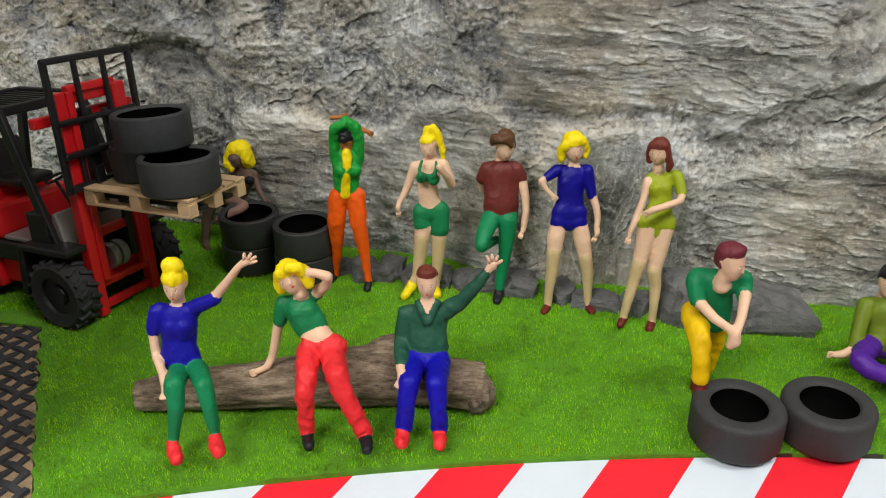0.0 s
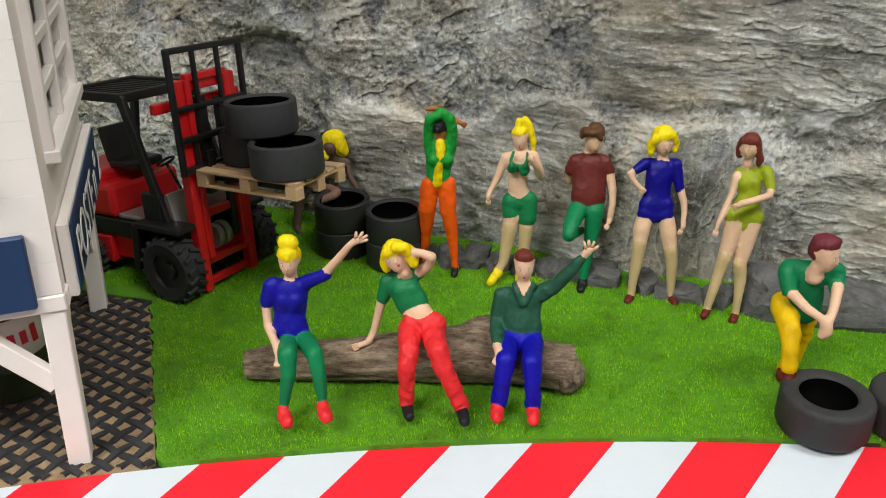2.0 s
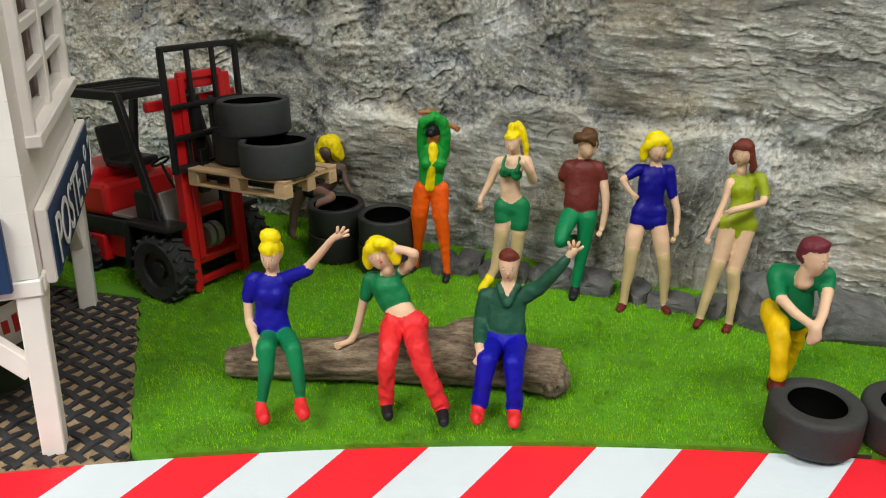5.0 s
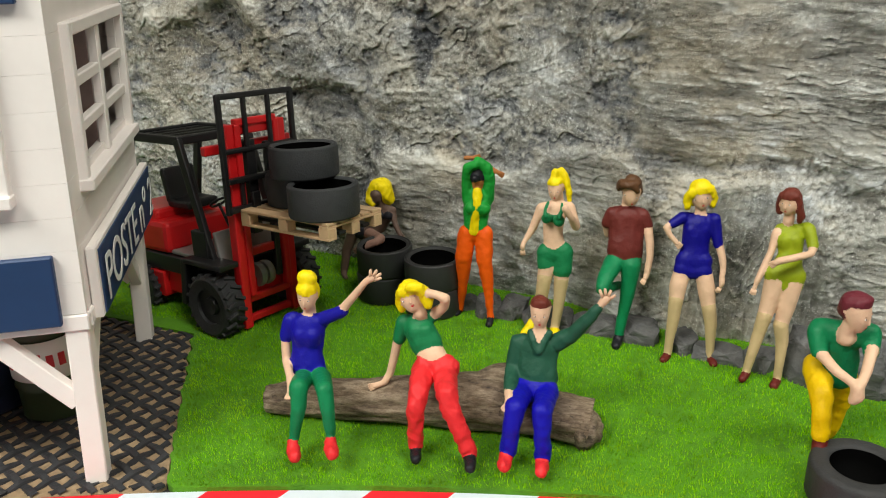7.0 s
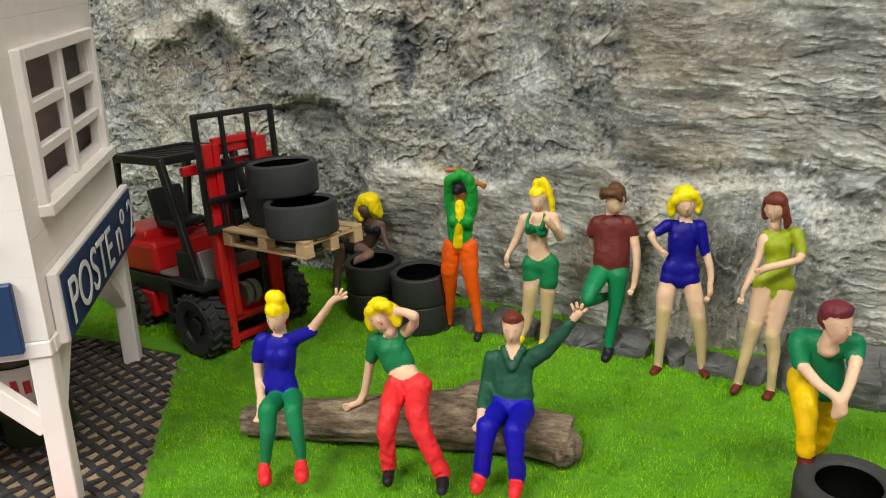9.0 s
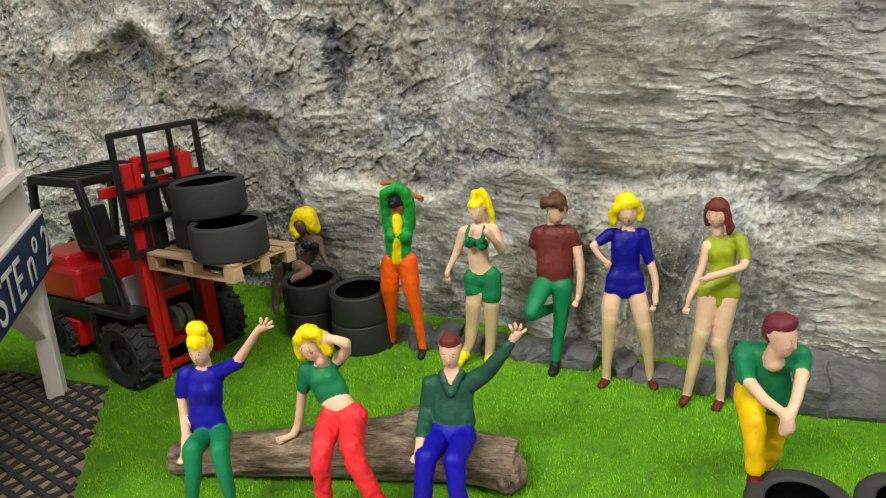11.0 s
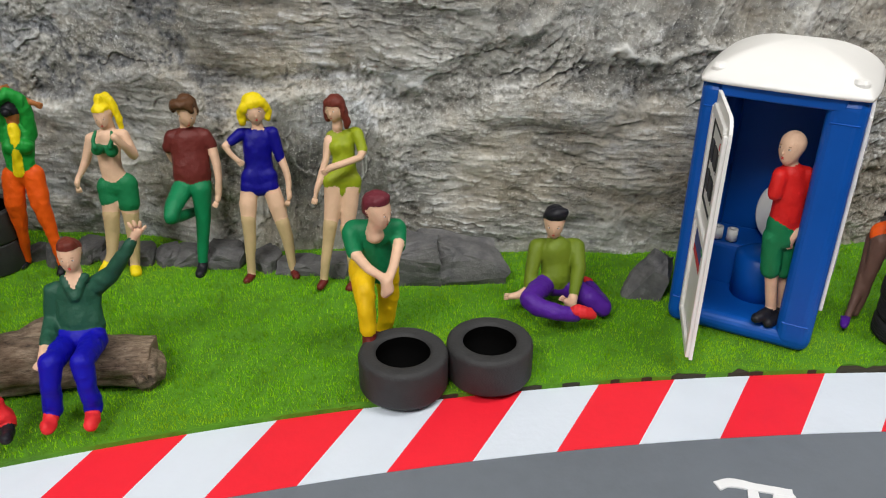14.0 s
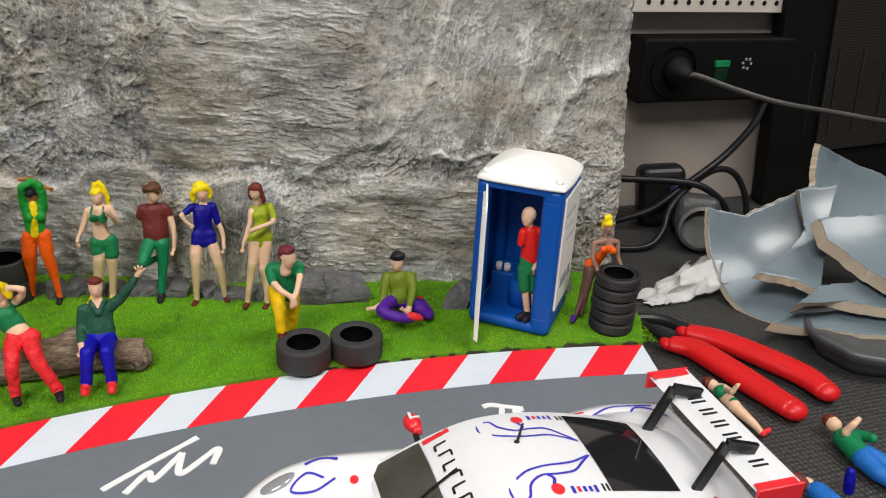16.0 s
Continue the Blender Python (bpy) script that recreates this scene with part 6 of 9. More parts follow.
def rough_tube(pts, radii, n, seed, amp):
    """A closed, knobbly tube along a smooth line."""
    line = spline(pts, 26)
    rad = [p.x for p in spline([(r, 0, 0) for r in radii], 26)]
    t = bmesh.new()
    rings = []
    for i, p in enumerate(line):
        d = (line[min(i + 1, len(line) - 1)] - line[max(i - 1, 0)]).normalized()
        a = d.cross(Vector((0, 0, 1))).normalized()
        o = a.cross(d)
        ring = []
        for k in range(n):
            w = 2 * math.pi * k / n
            v = noise.noise(Vector((p.x * 45 + seed, math.cos(w) * 2.2, math.sin(w) * 2.2)))
            v2 = noise.noise(Vector((p.x * 130 + seed, math.cos(w) * 9, math.sin(w) * 9)))
            v3 = noise.noise(Vector((p.x * 60 + seed, math.cos(w) * 13, math.sin(w) * 13)))
            v4 = abs(noise.noise(Vector((p.x * 90 + seed, math.cos(w) * 5, math.sin(w) * 5))))
            rr = rad[i] * (1 + amp * v + amp * 0.4 * v2 + amp * 0.30 * v3 - amp * 0.5 * v4)
            ring.append(t.verts.new(p + (a * math.cos(w) + o * math.sin(w)) * rr))
        rings.append(ring)
    for r1, r2 in zip(rings, rings[1:]):
        for k in range(n):
            t.faces.new((r1[k], r1[(k + 1) % n], r2[(k + 1) % n], r2[k]))
    for ring, sgn in ((rings[0], -1), (rings[-1], 1)):
        c0 = sum((v.co for v in ring), Vector()) / n
        inner = [t.verts.new(c0 + (v.co - c0) * 0.8) for v in ring]
        mid = t.verts.new(c0)
        for k in range(n):
            f = t.faces.new((ring[k], ring[(k + 1) % n], inner[(k + 1) % n], inner[k]))
            f.material_index = 1
            f = t.faces.new((inner[k], inner[(k + 1) % n], mid))
            f.material_index = 1
    return t


log = thing("fallen_log", pose(0, 0, 0), "brown barked log lying on the grass as a bench", "log")
LOG = [(-0.0850, 0.2775, 0.0062), (-0.070, 0.279, 0.0072), (-0.047, 0.2800, 0.0085), (-0.026, 0.2810, 0.0100), (-0.0037, 0.2815, 0.0112), (0.0135, 0.2800, 0.0098), (0.0285, 0.2790, 0.0080)]
part("trunk", rough_tube(LOG, [0.0050, 0.0069, 0.0077, 0.0087, 0.0092, 0.0079, 0.0080], 64, 3, 0.17), [BARK, CUT], log, smooth=True)
part("branch_stub", rough_tube([(-0.010, 0.284, 0.0130), (-0.003, 0.287, 0.0165), (0.004, 0.2885, 0.0180)], [0.0062, 0.0056, 0.0046], 30, 8, 0.2), [BARK, CUT], log, smooth=True)

bm = bmesh.new()
bmesh.ops.create_icosphere(bm, subdivisions=4, radius=1.0)
for v in bm.verts:
    c = v.co.copy()
    v.co = Vector((c.x * 0.0056, c.y * 0.0060, c.z * 0.0068)) * (1 + 0.22 * noise.noise(c * 2.2) + 0.10 * noise.noise(c * 6))
o = part("knot", bm, BARK, log, "knobbly bulge at the log's end", smooth=True)
o.location = (0.0268, 0.2765, 0.0072)


def stone(m, size, seed, label, group="slate stones along the rock"):
    """A broken block: split along flat planes, with chipped edges and a faintly rough skin."""
    r = random.Random(seed * 31)
    t = bmesh.new()
    bmesh.ops.create_cube(t, size=2.0)
    for v in t.verts:
        v.co += Vector((r.uniform(-0.22, 0.22), r.uniform(-0.22, 0.22), r.uniform(-0.25, 0.12)))
    for q in range(7):
        nrm = Vector((r.uniform(-1, 1), r.uniform(-1, 0.6), r.uniform(-0.1, 1))).normalized()
        cut = bmesh.ops.bisect_plane(t, geom=t.verts[:] + t.edges[:] + t.faces[:], plane_co=nrm * r.uniform(0.86, 1.15), plane_no=nrm, clear_outer=True)
        bmesh.ops.holes_fill(t, edges=[e for e in cut["geom_cut"] if isinstance(e, bmesh.types.BMEdge)])
    bmesh.ops.bevel(t, geom=t.edges[:], offset=0.07, segments=1, affect="EDGES", clamp_overlap=True)
    bmesh.ops.triangulate(t, faces=t.faces[:])
    bmesh.ops.subdivide_edges(t, edges=[e for e in t.edges if e.calc_length() > 0.25], cuts=3, use_grid_fill=True)
    bmesh.ops.triangulate(t, faces=t.faces[:])
    for v in t.verts:
        c = v.co
        k = 1 + 0.10 * noise.noise(c * 2.2 + Vector((seed * 7.1, 0, 0))) - 0.07 * abs(noise.noise(c * 5 + Vector((seed, 0, 3)))) + 0.04 * noise.noise(c * 12 + Vector((seed, 0, 0)))
        v.co = Vector((c.x * k * size[0], c.y * k * size[1], c.z * k * size[2])) * 1.22
    ob = part("stone", t, SLATE, smooth=False)
    ob.matrix_world = m
    return tagged(ob, label, "stone", group)


for i, (x, y, sx, sy, sz, rz) in enumerate(((-0.0190, 0.3680, 0.0052, 0.0048, 0.0052, 8), (-0.0085, 0.3675, 0.0046, 0.0050, 0.0048, -20), (0.0020, 0.3650, 0.0050, 0.0045, 0.0040, 12), (0.0125, 0.3625, 0.0048, 0.0045, 0.0046, -8), (0.0228, 0.3600, 0.0042, 0.0045, 0.0040, 25),
                                            (0.0325, 0.3585, 0.0050, 0.0050, 0.0044, -12), (0.0465, 0.3540, 0.0068, 0.0052, 0.0050, -16), (0.0625, 0.3475, 0.0046, 0.0050, 0.0042, 35), (0.0768, 0.3425, 0.0082, 0.0046, 0.0036, -16), (0.0905, 0.3385, 0.0046, 0.0050, 0.0046, -35), (-0.0300, 0.3730, 0.0040, 0.0040, 0.0038, 30))):
    stone(pose(x, y, sz * 0.75, 0, 0, rz), (sx, sy, sz), i + 1, "small dark grey slate stone at the foot of the rock")
stone(pose(0.1130, 0.3310, 0.0078, 8, -10, -14), (0.0125, 0.0085, 0.0100), 21, "dark grey slate slab leaning against the rock")
stone(pose(0.1345, 0.3280, 0.0066, 12, 10, -6), (0.0145, 0.0075, 0.0080), 22, "flat dark grey slate slab lying on the grass")
stone(pose(0.2045, 0.3020, 0.0080, -14, 22, -30), (0.0055, 0.0050, 0.0092), 23, "grey slate stone beside the blue toilet")
stone(pose(0.262, 0.305, 0.006, 0, 5, 20), (0.013, 0.008, 0.007), 24, "dark slate stone behind the blue toilet")

# ---- portable toilet ----
WC_M = pose(0.2348, 0.2850, GRASS_Z, 0, 0, -39.5)
wc = thing("portable_toilet", WC_M, "blue portable toilet with white roof, its door open", "toilet cabin")
S = 0.0235
bm = bmesh.new()
for a, c, s in (((0, 0, 0), (0, 0, 0.0035), (2 * S - 0.0004, 2 * S - 0.0004, 0.007)),):
    box(bm, c, s, None, 0.0034, 5)
part("base", bm, BLUE_PLASTIC, wc, smooth=False)
for name, c, s in (("back_wall", (0, S - 0.0008, 0.047), (2 * S - 0.006, 0.0016, 0.08)), ("side_wall", (-S + 0.0008, 0, 0.047), (0.0016, 2 * S - 0.006, 0.08)), ("side_wall", (S - 0.0008, 0, 0.047), (0.0016, 2 * S - 0.006, 0.08))):
    bm = bmesh.new()
    box(bm, c, s, None, 0.0003)
    part(name, bm, BLUE_PLASTIC, wc)
for sx, sy in ((-1, -1), (1, -1), (-1, 1), (1, 1)):
    bm = bmesh.new()
    w = 0.0112 if (sx, sy) == (1, -1) else 0.0076
    box(bm, (sx * (S - w / 2), sy * (S - 0.0038), 0.0437), (w, 0.0076, 0.0854), None, 0.0034, 5)
    for zz in (0.079, 0.0105):
        box(bm, (sx * (S - w / 2), sy * (S - 0.0038), zz), (w - 0.0030, 0.0080, 0.0005), None, 0.0002, 1)
    part("corner_post", bm, BLUE_PLASTIC, wc)
bm = bmesh.new()
box(bm, (0, -S + 0.002, 0.0845), (2 * S - 0.012, 0.004, 0.004), None, 0.0006)
box(bm, (0, S - 0.002, 0.0845), (2 * S - 0.012, 0.004, 0.004), None, 0.0006)
part("lintel", bm, BLUE_PLASTIC, wc)
# arched white roof with rounded corners
t = bmesh.new()
n = 36
grid = [[None] * (n + 1) for _ in range(n + 1)]
for i in range(n + 1):
    for j in range(n + 1):
        u, v = 2 * i / n - 1, 2 * j / n - 1
        k = max(abs(u), abs(v))
        x = u * (S + 0.0018) * (1 - 0.07 * abs(u * v) ** 3)
        y = v * (S + 0.0018) * (1 - 0.07 * abs(u * v) ** 3)
        soft_k = (abs(u) ** 14 + abs(v) ** 14) ** (1 / 14)
        z = 0.0878 + 0.0094 * (1 - min(1, soft_k) ** 2.1) - 0.0004 * max(0, k - 0.9) / 0.1
        grid[i][j] = t.verts.new((x, y, z))
for i in range(n):
    for j in range(n):
        t.faces.new((grid[i][j], grid[i + 1][j], grid[i + 1][j + 1], grid[i][j + 1]))
rim = [grid[i][0] for i in range(n + 1)] + [grid[n][j] for j in range(1, n + 1)] + [grid[i][n] for i in range(n - 1, -1, -1)] + [grid[0][j] for j in range(n - 1, 0, -1)]
low = [t.verts.new((v.co.x, v.co.y, 0.0864)) for v in rim]
for i in range(len(rim)):
    t.faces.new((rim[i], rim[(i + 1) % len(rim)], low[(i + 1) % len(rim)], low[i]))
t.faces.new(low)
roof = part("roof", t, WHITE_PLASTIC, wc, "white domed plastic roof", smooth=True)
for sx in (-1, 1):
    bm = bmesh.new()
    lathe(bm, [(0, 0.0014), (0.0018, 0.0010), (0.0025, 0), (0.0025, -0.003), (0, -0.003)], 16)
    o = part("roof_boss", bm, WHITE_PLASTIC, roof)
    o.location = (sx * 0.0195, -0.0195, 0.0905)
bm = bmesh.new()
box(bm, (S + 0.0006, 0.0, 0.048), (0.0012, 0.036, 0.066), None, 0.0004)
poster = part("side_panel", bm, WHITE_PLASTIC, wc, "white printed side panel")
GREY_PRINT = mat("grey_print", (0.30, 0.31, 0.36), 0.6)
for k, (y, z, w, h) in enumerate(((-0.009, 0.070, 0.010, 0.0012), (0.003, 0.070, 0.008, 0.0012), (-0.004, 0.063, 0.016, 0.0010), (0.000, 0.055, 0.020, 0.0010), (-0.005, 0.030, 0.014, 0.006), (0.008, 0.030, 0.006, 0.006))):
    bm = bmesh.new()
    box(bm, (S + 0.0014, y, z), (0.0003, w, h))
    part("print_bar", bm, GREY_PRINT, poster)
# inside: tank, seat, paper rolls
bm = bmesh.new()
box(bm, (-0.001, 0.010, 0.013), (0.036, 0.018, 0.020), None, 0.002, 3)
part("tank", bm, BLUE_PLASTIC, wc)
bm = bmesh.new()
lathe(bm, [(0.0, 0.0235), (0.006, 0.0235), (0.0085, 0.0225), (0.0085, 0.005), (0.0, 0.005)], 24)
o = part("bowl", bm, BLUE_PLASTIC, wc, smooth=True)
o.location = (0.002, -0.001, 0)
bm = bmesh.new()
lathe(bm, [(0, 0.0006), (0.0075, 0.0006), (0.008, 0), (0.0075, -0.0006), (0, -0.0006)], 28)
o = part("seat_lid", bm, WHITE_PLASTIC, wc, "white raised toilet lid", smooth=True)
o.matrix_local = pose(0.003, 0.012, 0.034, 80, 0, 0) @ Matrix.Diagonal((0.9, 1.35, 1, 1))
for x in (-0.0145, -0.0095):
    bm = bmesh.new()
    lathe(bm, [(0.0007, -0.0022), (0.0019, -0.0022), (0.0019, 0.0022), (0.0007, 0.0022), (0.0007, -0.0022)], 18)
    o = part("paper_roll", bm, WHITE_PLASTIC, wc, "white toilet paper roll", smooth=True)
    o.location = (x, 0.003, 0.0258)
# open door on the left post
door = new("door")
door.parent = wc
door["label"] = "open white door with black and blue printing and a green latch"
door.matrix_local = pose(-S + 0.006, -S - 0.0004, 0.0455, 0, 0, -72.5)
bm = bmesh.new()
leaf = [(0.0, -0.039), (0.031, -0.039), (0.031, 0.030)] + [(0.0255 + 0.0055 * math.cos(q * math.pi / 10), 0.0335 + 0.0055 * math.sin(q * math.pi / 10)) for q in range(6)] + [(0.0, 0.039)]
slab(bm, leaf, -0.0005, 0.0005)
bmesh.ops.transform(bm, matrix=pose(0, 0, 0, 90), verts=bm.verts[:])
part("door_leaf", bm, WHITE_PLASTIC, door)
# raised stiles and rails round two sunk panels
bm = bmesh.new()
for x in (0.0016, 0.0292):
    box(bm, (x, -0.0011, -0.002), (0.0030, 0.0013, 0.073), None, 0.0004)
for z in (-0.0373, -0.0010, 0.0345):
    box(bm, (0.0154, -0.0011, z), (0.0245, 0.0012, 0.0030), None, 0.0004)
part("door_frame", bm, WHITE_PLASTIC, door)
BLACK_PRINT = mat("black_print", (0.015, 0.015, 0.017), 0.55)
bm = bmesh.new()
for z in (0.0058, 0.0310):
    box(bm, (0.0154, -0.0007, z), (0.0225, 0.0004, 0.0006))
for x in (0.0044, 0.0264):
    box(bm, (x, -0.0007, 0.0184), (0.0006, 0.0004, 0.0252))
part("print_frame", bm, BLACK_PRINT, door, "thin black printed border")
for z in (0.0228, 0.0132):
    for x, w in ((0.0090, 0.0042), (0.0160, 0.0056), (0.0220, 0.0018)):
        bm = bmesh.new()
        box(bm, (x, -0.0007, z), (w, 0.0004, 0.0062))
        part("print_block", bm, BLACK_PRINT, door)
PRINT_SCARLET = mat("scarlet_print", (0.60, 0.02, 0.03), 0.55)
for z, h, m in ((0.0282, 0.0018, PRINT_SCARLET), (-0.0075, 0.0050, mat("blue_print", (0.03, 0.06, 0.26), 0.55)), (-0.0118, 0.0024, PRINT_SCARLET)):
    bm = bmesh.new()
    box(bm, (0.0220 if z > 0 else 0.0154, -0.0007, z), (0.0022 if z > 0 else 0.0210, 0.0004, h))
    part("print_bar", bm, m, door)
bm = bmesh.new()
box(bm, (0.0275, -0.0012, -0.003), (0.004, 0.0014, 0.0012), None, 0.0003)
part("latch", bm, mat("green_latch", (0.02, 0.22, 0.10), 0.4), door, "small green latch")

# ---- forklift with pallet ----
FK = pose(-0.1165, 0.3482, 0.0007, -3.95, -3.31, -24.31)
fork = thing("forklift", FK, "red and black toy forklift raising a loaded pallet", "forklift")
GREYMET = mat("grey_metal", (0.32, 0.31, 0.30), 0.4, metal=0.4, var=0.1)


def fpart(name, boxes, material, label="", parent=None, bevel=0.0006):
    bm = bmesh.new()
    for c, s, *m in boxes:
        box(bm, c, s, m[0] if m else None, min(bevel, min(s) * 0.3), 2)
    return part(name, bm, material, parent or fork, label)


fpart("chassis", [((-0.036, 0, 0.0155), (0.070, 0.034, 0.011)), ((-0.062, 0, 0.014), (0.03, 0.040, 0.012))], RED_PAINT)
fpart("lower_body", [((-0.040, 0, 0.0245), (0.068, 0.038, 0.008))], BLACK_PLASTIC)
fpart("engine_cover", [((-0.060, 0, 0.036), (0.036, 0.038, 0.015)), ((-0.064, 0, 0.045), (0.026, 0.034, 0.006))], RED_PAINT, bevel=0.0025)
fpart("counterweight", [((-0.079, 0, 0.030), (0.010, 0.040, 0.026))], RED_PAINT, bevel=0.003)
fpart("floor_panel", [((-0.024, 0, 0.0300), (0.034, 0.036, 0.002)), ((-0.009, 0, 0.036), (0.002, 0.034, 0.014), pose(0, 0, 0, 0, -12, 0))], GREYMET, "grey metal floor and dash panel")
fpart("driver_seat", [((-0.046, 0, 0.0495), (0.016, 0.017, 0.004)), ((-0.0545, 0, 0.0575), (0.0035, 0.017, 0.016), pose(0, 0, 0, 0, -12, 0))], BLACK_PLASTIC, bevel=0.0012)
bm = bmesh.new()
tube(bm, [(-0.018, 0, 0.036), (-0.027, 0, 0.0505)], 0.0007, 8)
lathe(bm, [(0.0038 + 0.0006 * math.cos(a), 0.0006 * math.sin(a)) for a in [k * math.pi / 4 for k in range(9)]], 22, pose(-0.027, 0, 0.0510, 0, -35, 0))
part("steering_wheel", bm, BLACK_PLASTIC, fork)
# overhead guard
gz = 0.0815
guard = fpart("overhead_guard", [((-0.043, sy * 0.0185, gz), (0.038, 0.0026, 0.0038)) for sy in (-1, 1)] + [((-0.043 + sx * 0.018, 0, gz), (0.0026, 0.039, 0.0038)) for sx in (-1, 1)], BLACK_PLASTIC)
for k in range(9):
    fpart("guard_bar", [((-0.043, -0.0144 + 0.0036 * k, gz + 0.0002), (0.036, 0.0011, 0.0012))], BLACK_PLASTIC, "", guard, 0.0002)
for k in range(3):
    fpart("guard_bar", [((-0.056 + 0.0125 * k, 0, gz - 0.0004), (0.0011, 0.037, 0.0010))], BLACK_PLASTIC, "", guard, 0.0002)
for sy in (-1, 1):
    fpart("guard_pillar", [((-0.0175, sy * 0.0186, 0.0560), (0.0042, 0.0026, 0.0545), pose(0, 0, 0, 0, -16.5, 0))], BLACK_PLASTIC, "", guard)
    fpart("guard_pillar", [((-0.0650, sy * 0.0182, 0.0615), (0.0042, 0.0026, 0.0420), pose(0, 0, 0, 0, 11.5, 0))], BLACK_PLASTIC, "", guard)
    fpart("pillar_foot", [((-0.0165, sy * 0.0186, 0.0372), (0.0100, 0.0036, 0.0125))], BLACK_PLASTIC, "", guard)
# mast
mast = new("mast")
mast.parent = fork
for sy in (-1, 1):
    fpart("mast_rail", [((0.0015, sy * 0.0137, 0.045), (0.0048, 0.0042, 0.088))], RED_PAINT, "", mast)
for x, z, sx, sy, sz in ((0.0015, 0.0865, 0.0040, 0.0229, 0.0042), (0.0015, 0.0045, 0.003, 0.0229, 0.003), (0.0015, 0.0135, 0.003, 0.0229, 0.003), (0.0015, 0.034, 0.003, 0.0229, 0.0036), (-0.0027, 0.079, 0.003, 0.046, 0.004)):
    fpart("crossbar", [((x, 0, z), (sx, sy, sz))], RED_PAINT, "", mast)
fpart("inner_mast", [((0.0030, sy * 0.0102, 0.052), (0.0036, 0.0030, 0.074)) for sy in (-1, 1)] + [((0.003, 0, 0.0895), (0.003, 0.022, 0.003))], RED_PAINT, "", mast)
fpart("lift_cylinder", [((0.0025, -0.0045, 0.062), (0.0048, 0.005, 0.040)), ((0.0025, 0.006, 0.050), (0.003, 0.003, 0.060))], BLACK_PLASTIC, "", mast)
bm = bmesh.new()
for sy in (-1, 1):
    lathe(bm, [(0, -0.0016), (0.0052, -0.0016), (0.0056, 0), (0.0052, 0.0016), (0, 0.0016)], 24, pose(-0.002, sy * 0.0022, 0.0215, 90, 0, 0))
part("chain_drum", bm, GREYMET, mast, "round grey metal drum")
# carriage with backrest and forks
car_ = new("load_backrest")
car_.parent = fork
for nm, c, s in (("top_rail", (0.0050, 0, 0.1005), (0.0020, 0.0400, 0.0024)), ("cross_rail", (0.0050, 0, 0.0785), (0.0020, 0.0400, 0.0022)), ("side_rail", (0.0050, -0.0190, 0.077), (0.0022, 0.0024, 0.049)), ("side_rail", (0.0050, 0.0190, 0.077), (0.0022, 0.0024, 0.049)), ("cross_rail", (0.0055, 0, 0.0665), (0.0030, 0.038, 0.0024)), ("cross_rail", (0.0055, 0, 0.0545), (0.0030, 0.038, 0.0026))):
    fpart(nm, [(c, s)], BLACK_PLASTIC, "", car_)
for y, z, h in ((-0.0064, 0.0895, 0.024), (0.0064, 0.0895, 0.024), (-0.011, 0.0605, 0.012), (0.011, 0.0605, 0.012)):
    fpart("backrest_bar", [((0.0050, y, z), (0.0018, 0.0020, h))], BLACK_PLASTIC, "", car_)
for sy in (-1, 1):
    fpart("fork_tine", [((0.032, sy * 0.0068, 0.0497), (0.050, 0.0040, 0.0014)), ((0.0078, sy * 0.0068, 0.0550), (0.0018, 0.0040, 0.012))], BLACK_PLASTIC, "", car_, 0.0004)
# wheels
TYRE_RIB = mat("treaded_tyre", (0.022, 0.022, 0.024), 0.65, var=0.3, scale=250, bump=0.4)


def wheel(x, y, r, w, drop):
    wh = new("wheel")
    wh.parent = fork
    wh.matrix_local = pose(x, y, r - drop, 90, 0, 0)
    bm = bmesh.new()
    lathe(bm, [(r * 0.55, -w * 0.42), (r * 0.86, -w * 0.5), (r * 0.95, -w * 0.4), (r * 0.95, w * 0.4), (r * 0.86, w * 0.5), (r * 0.55, w * 0.42), (r * 0.55, -w * 0.42)], 36)
    for k in range(18):
        for sgn in (-1, 1):
            box(bm, (0, 0, 0), (0.0022, 0.0015, w * 0.46), pose(0, 0, 0, 0, 0, 20 * k + 10 * (sgn > 0)) @ pose(r * 0.955, 0, sgn * w * 0.24, sgn * 24, 0, 0) @ pose(0, 0, 0), 0.0002, 1)
    tagged(part("tyre", bm, TYRE_RIB, wh), kind="stuff")
    bm = bmesh.new()
    lathe(bm, [(0, -w * 0.30), (r * 0.25, -w * 0.34), (r * 0.3, -w * 0.22), (r * 0.54, -w * 0.28), (r * 0.56, -w * 0.40), (r * 0.56, w * 0.40), (r * 0.54, w * 0.28), (r * 0.3, w * 0.22), (r * 0.25, w * 0.34), (0, w * 0.30)], 28)
    part("rim", bm, BLACK_PLASTIC, wh)


for sy in (-1, 1):
    wheel(-0.0065, sy * 0.0220, 0.0142, 0.0105, 0.0014 * (sy < 0))
    wheel(-0.0620, sy * 0.0190, 0.0112, 0.0080, 0.0008)
for sy in (-1, 1):
    fpart("fender", [((-0.0100, sy * 0.0205, 0.0306), (0.0260, 0.0100, 0.0026)), ((-0.0242, sy * 0.0205, 0.0205), (0.0036, 0.0095, 0.0210), pose(0, 0, 0, 0, 8, 0))], BLACK_PLASTIC)

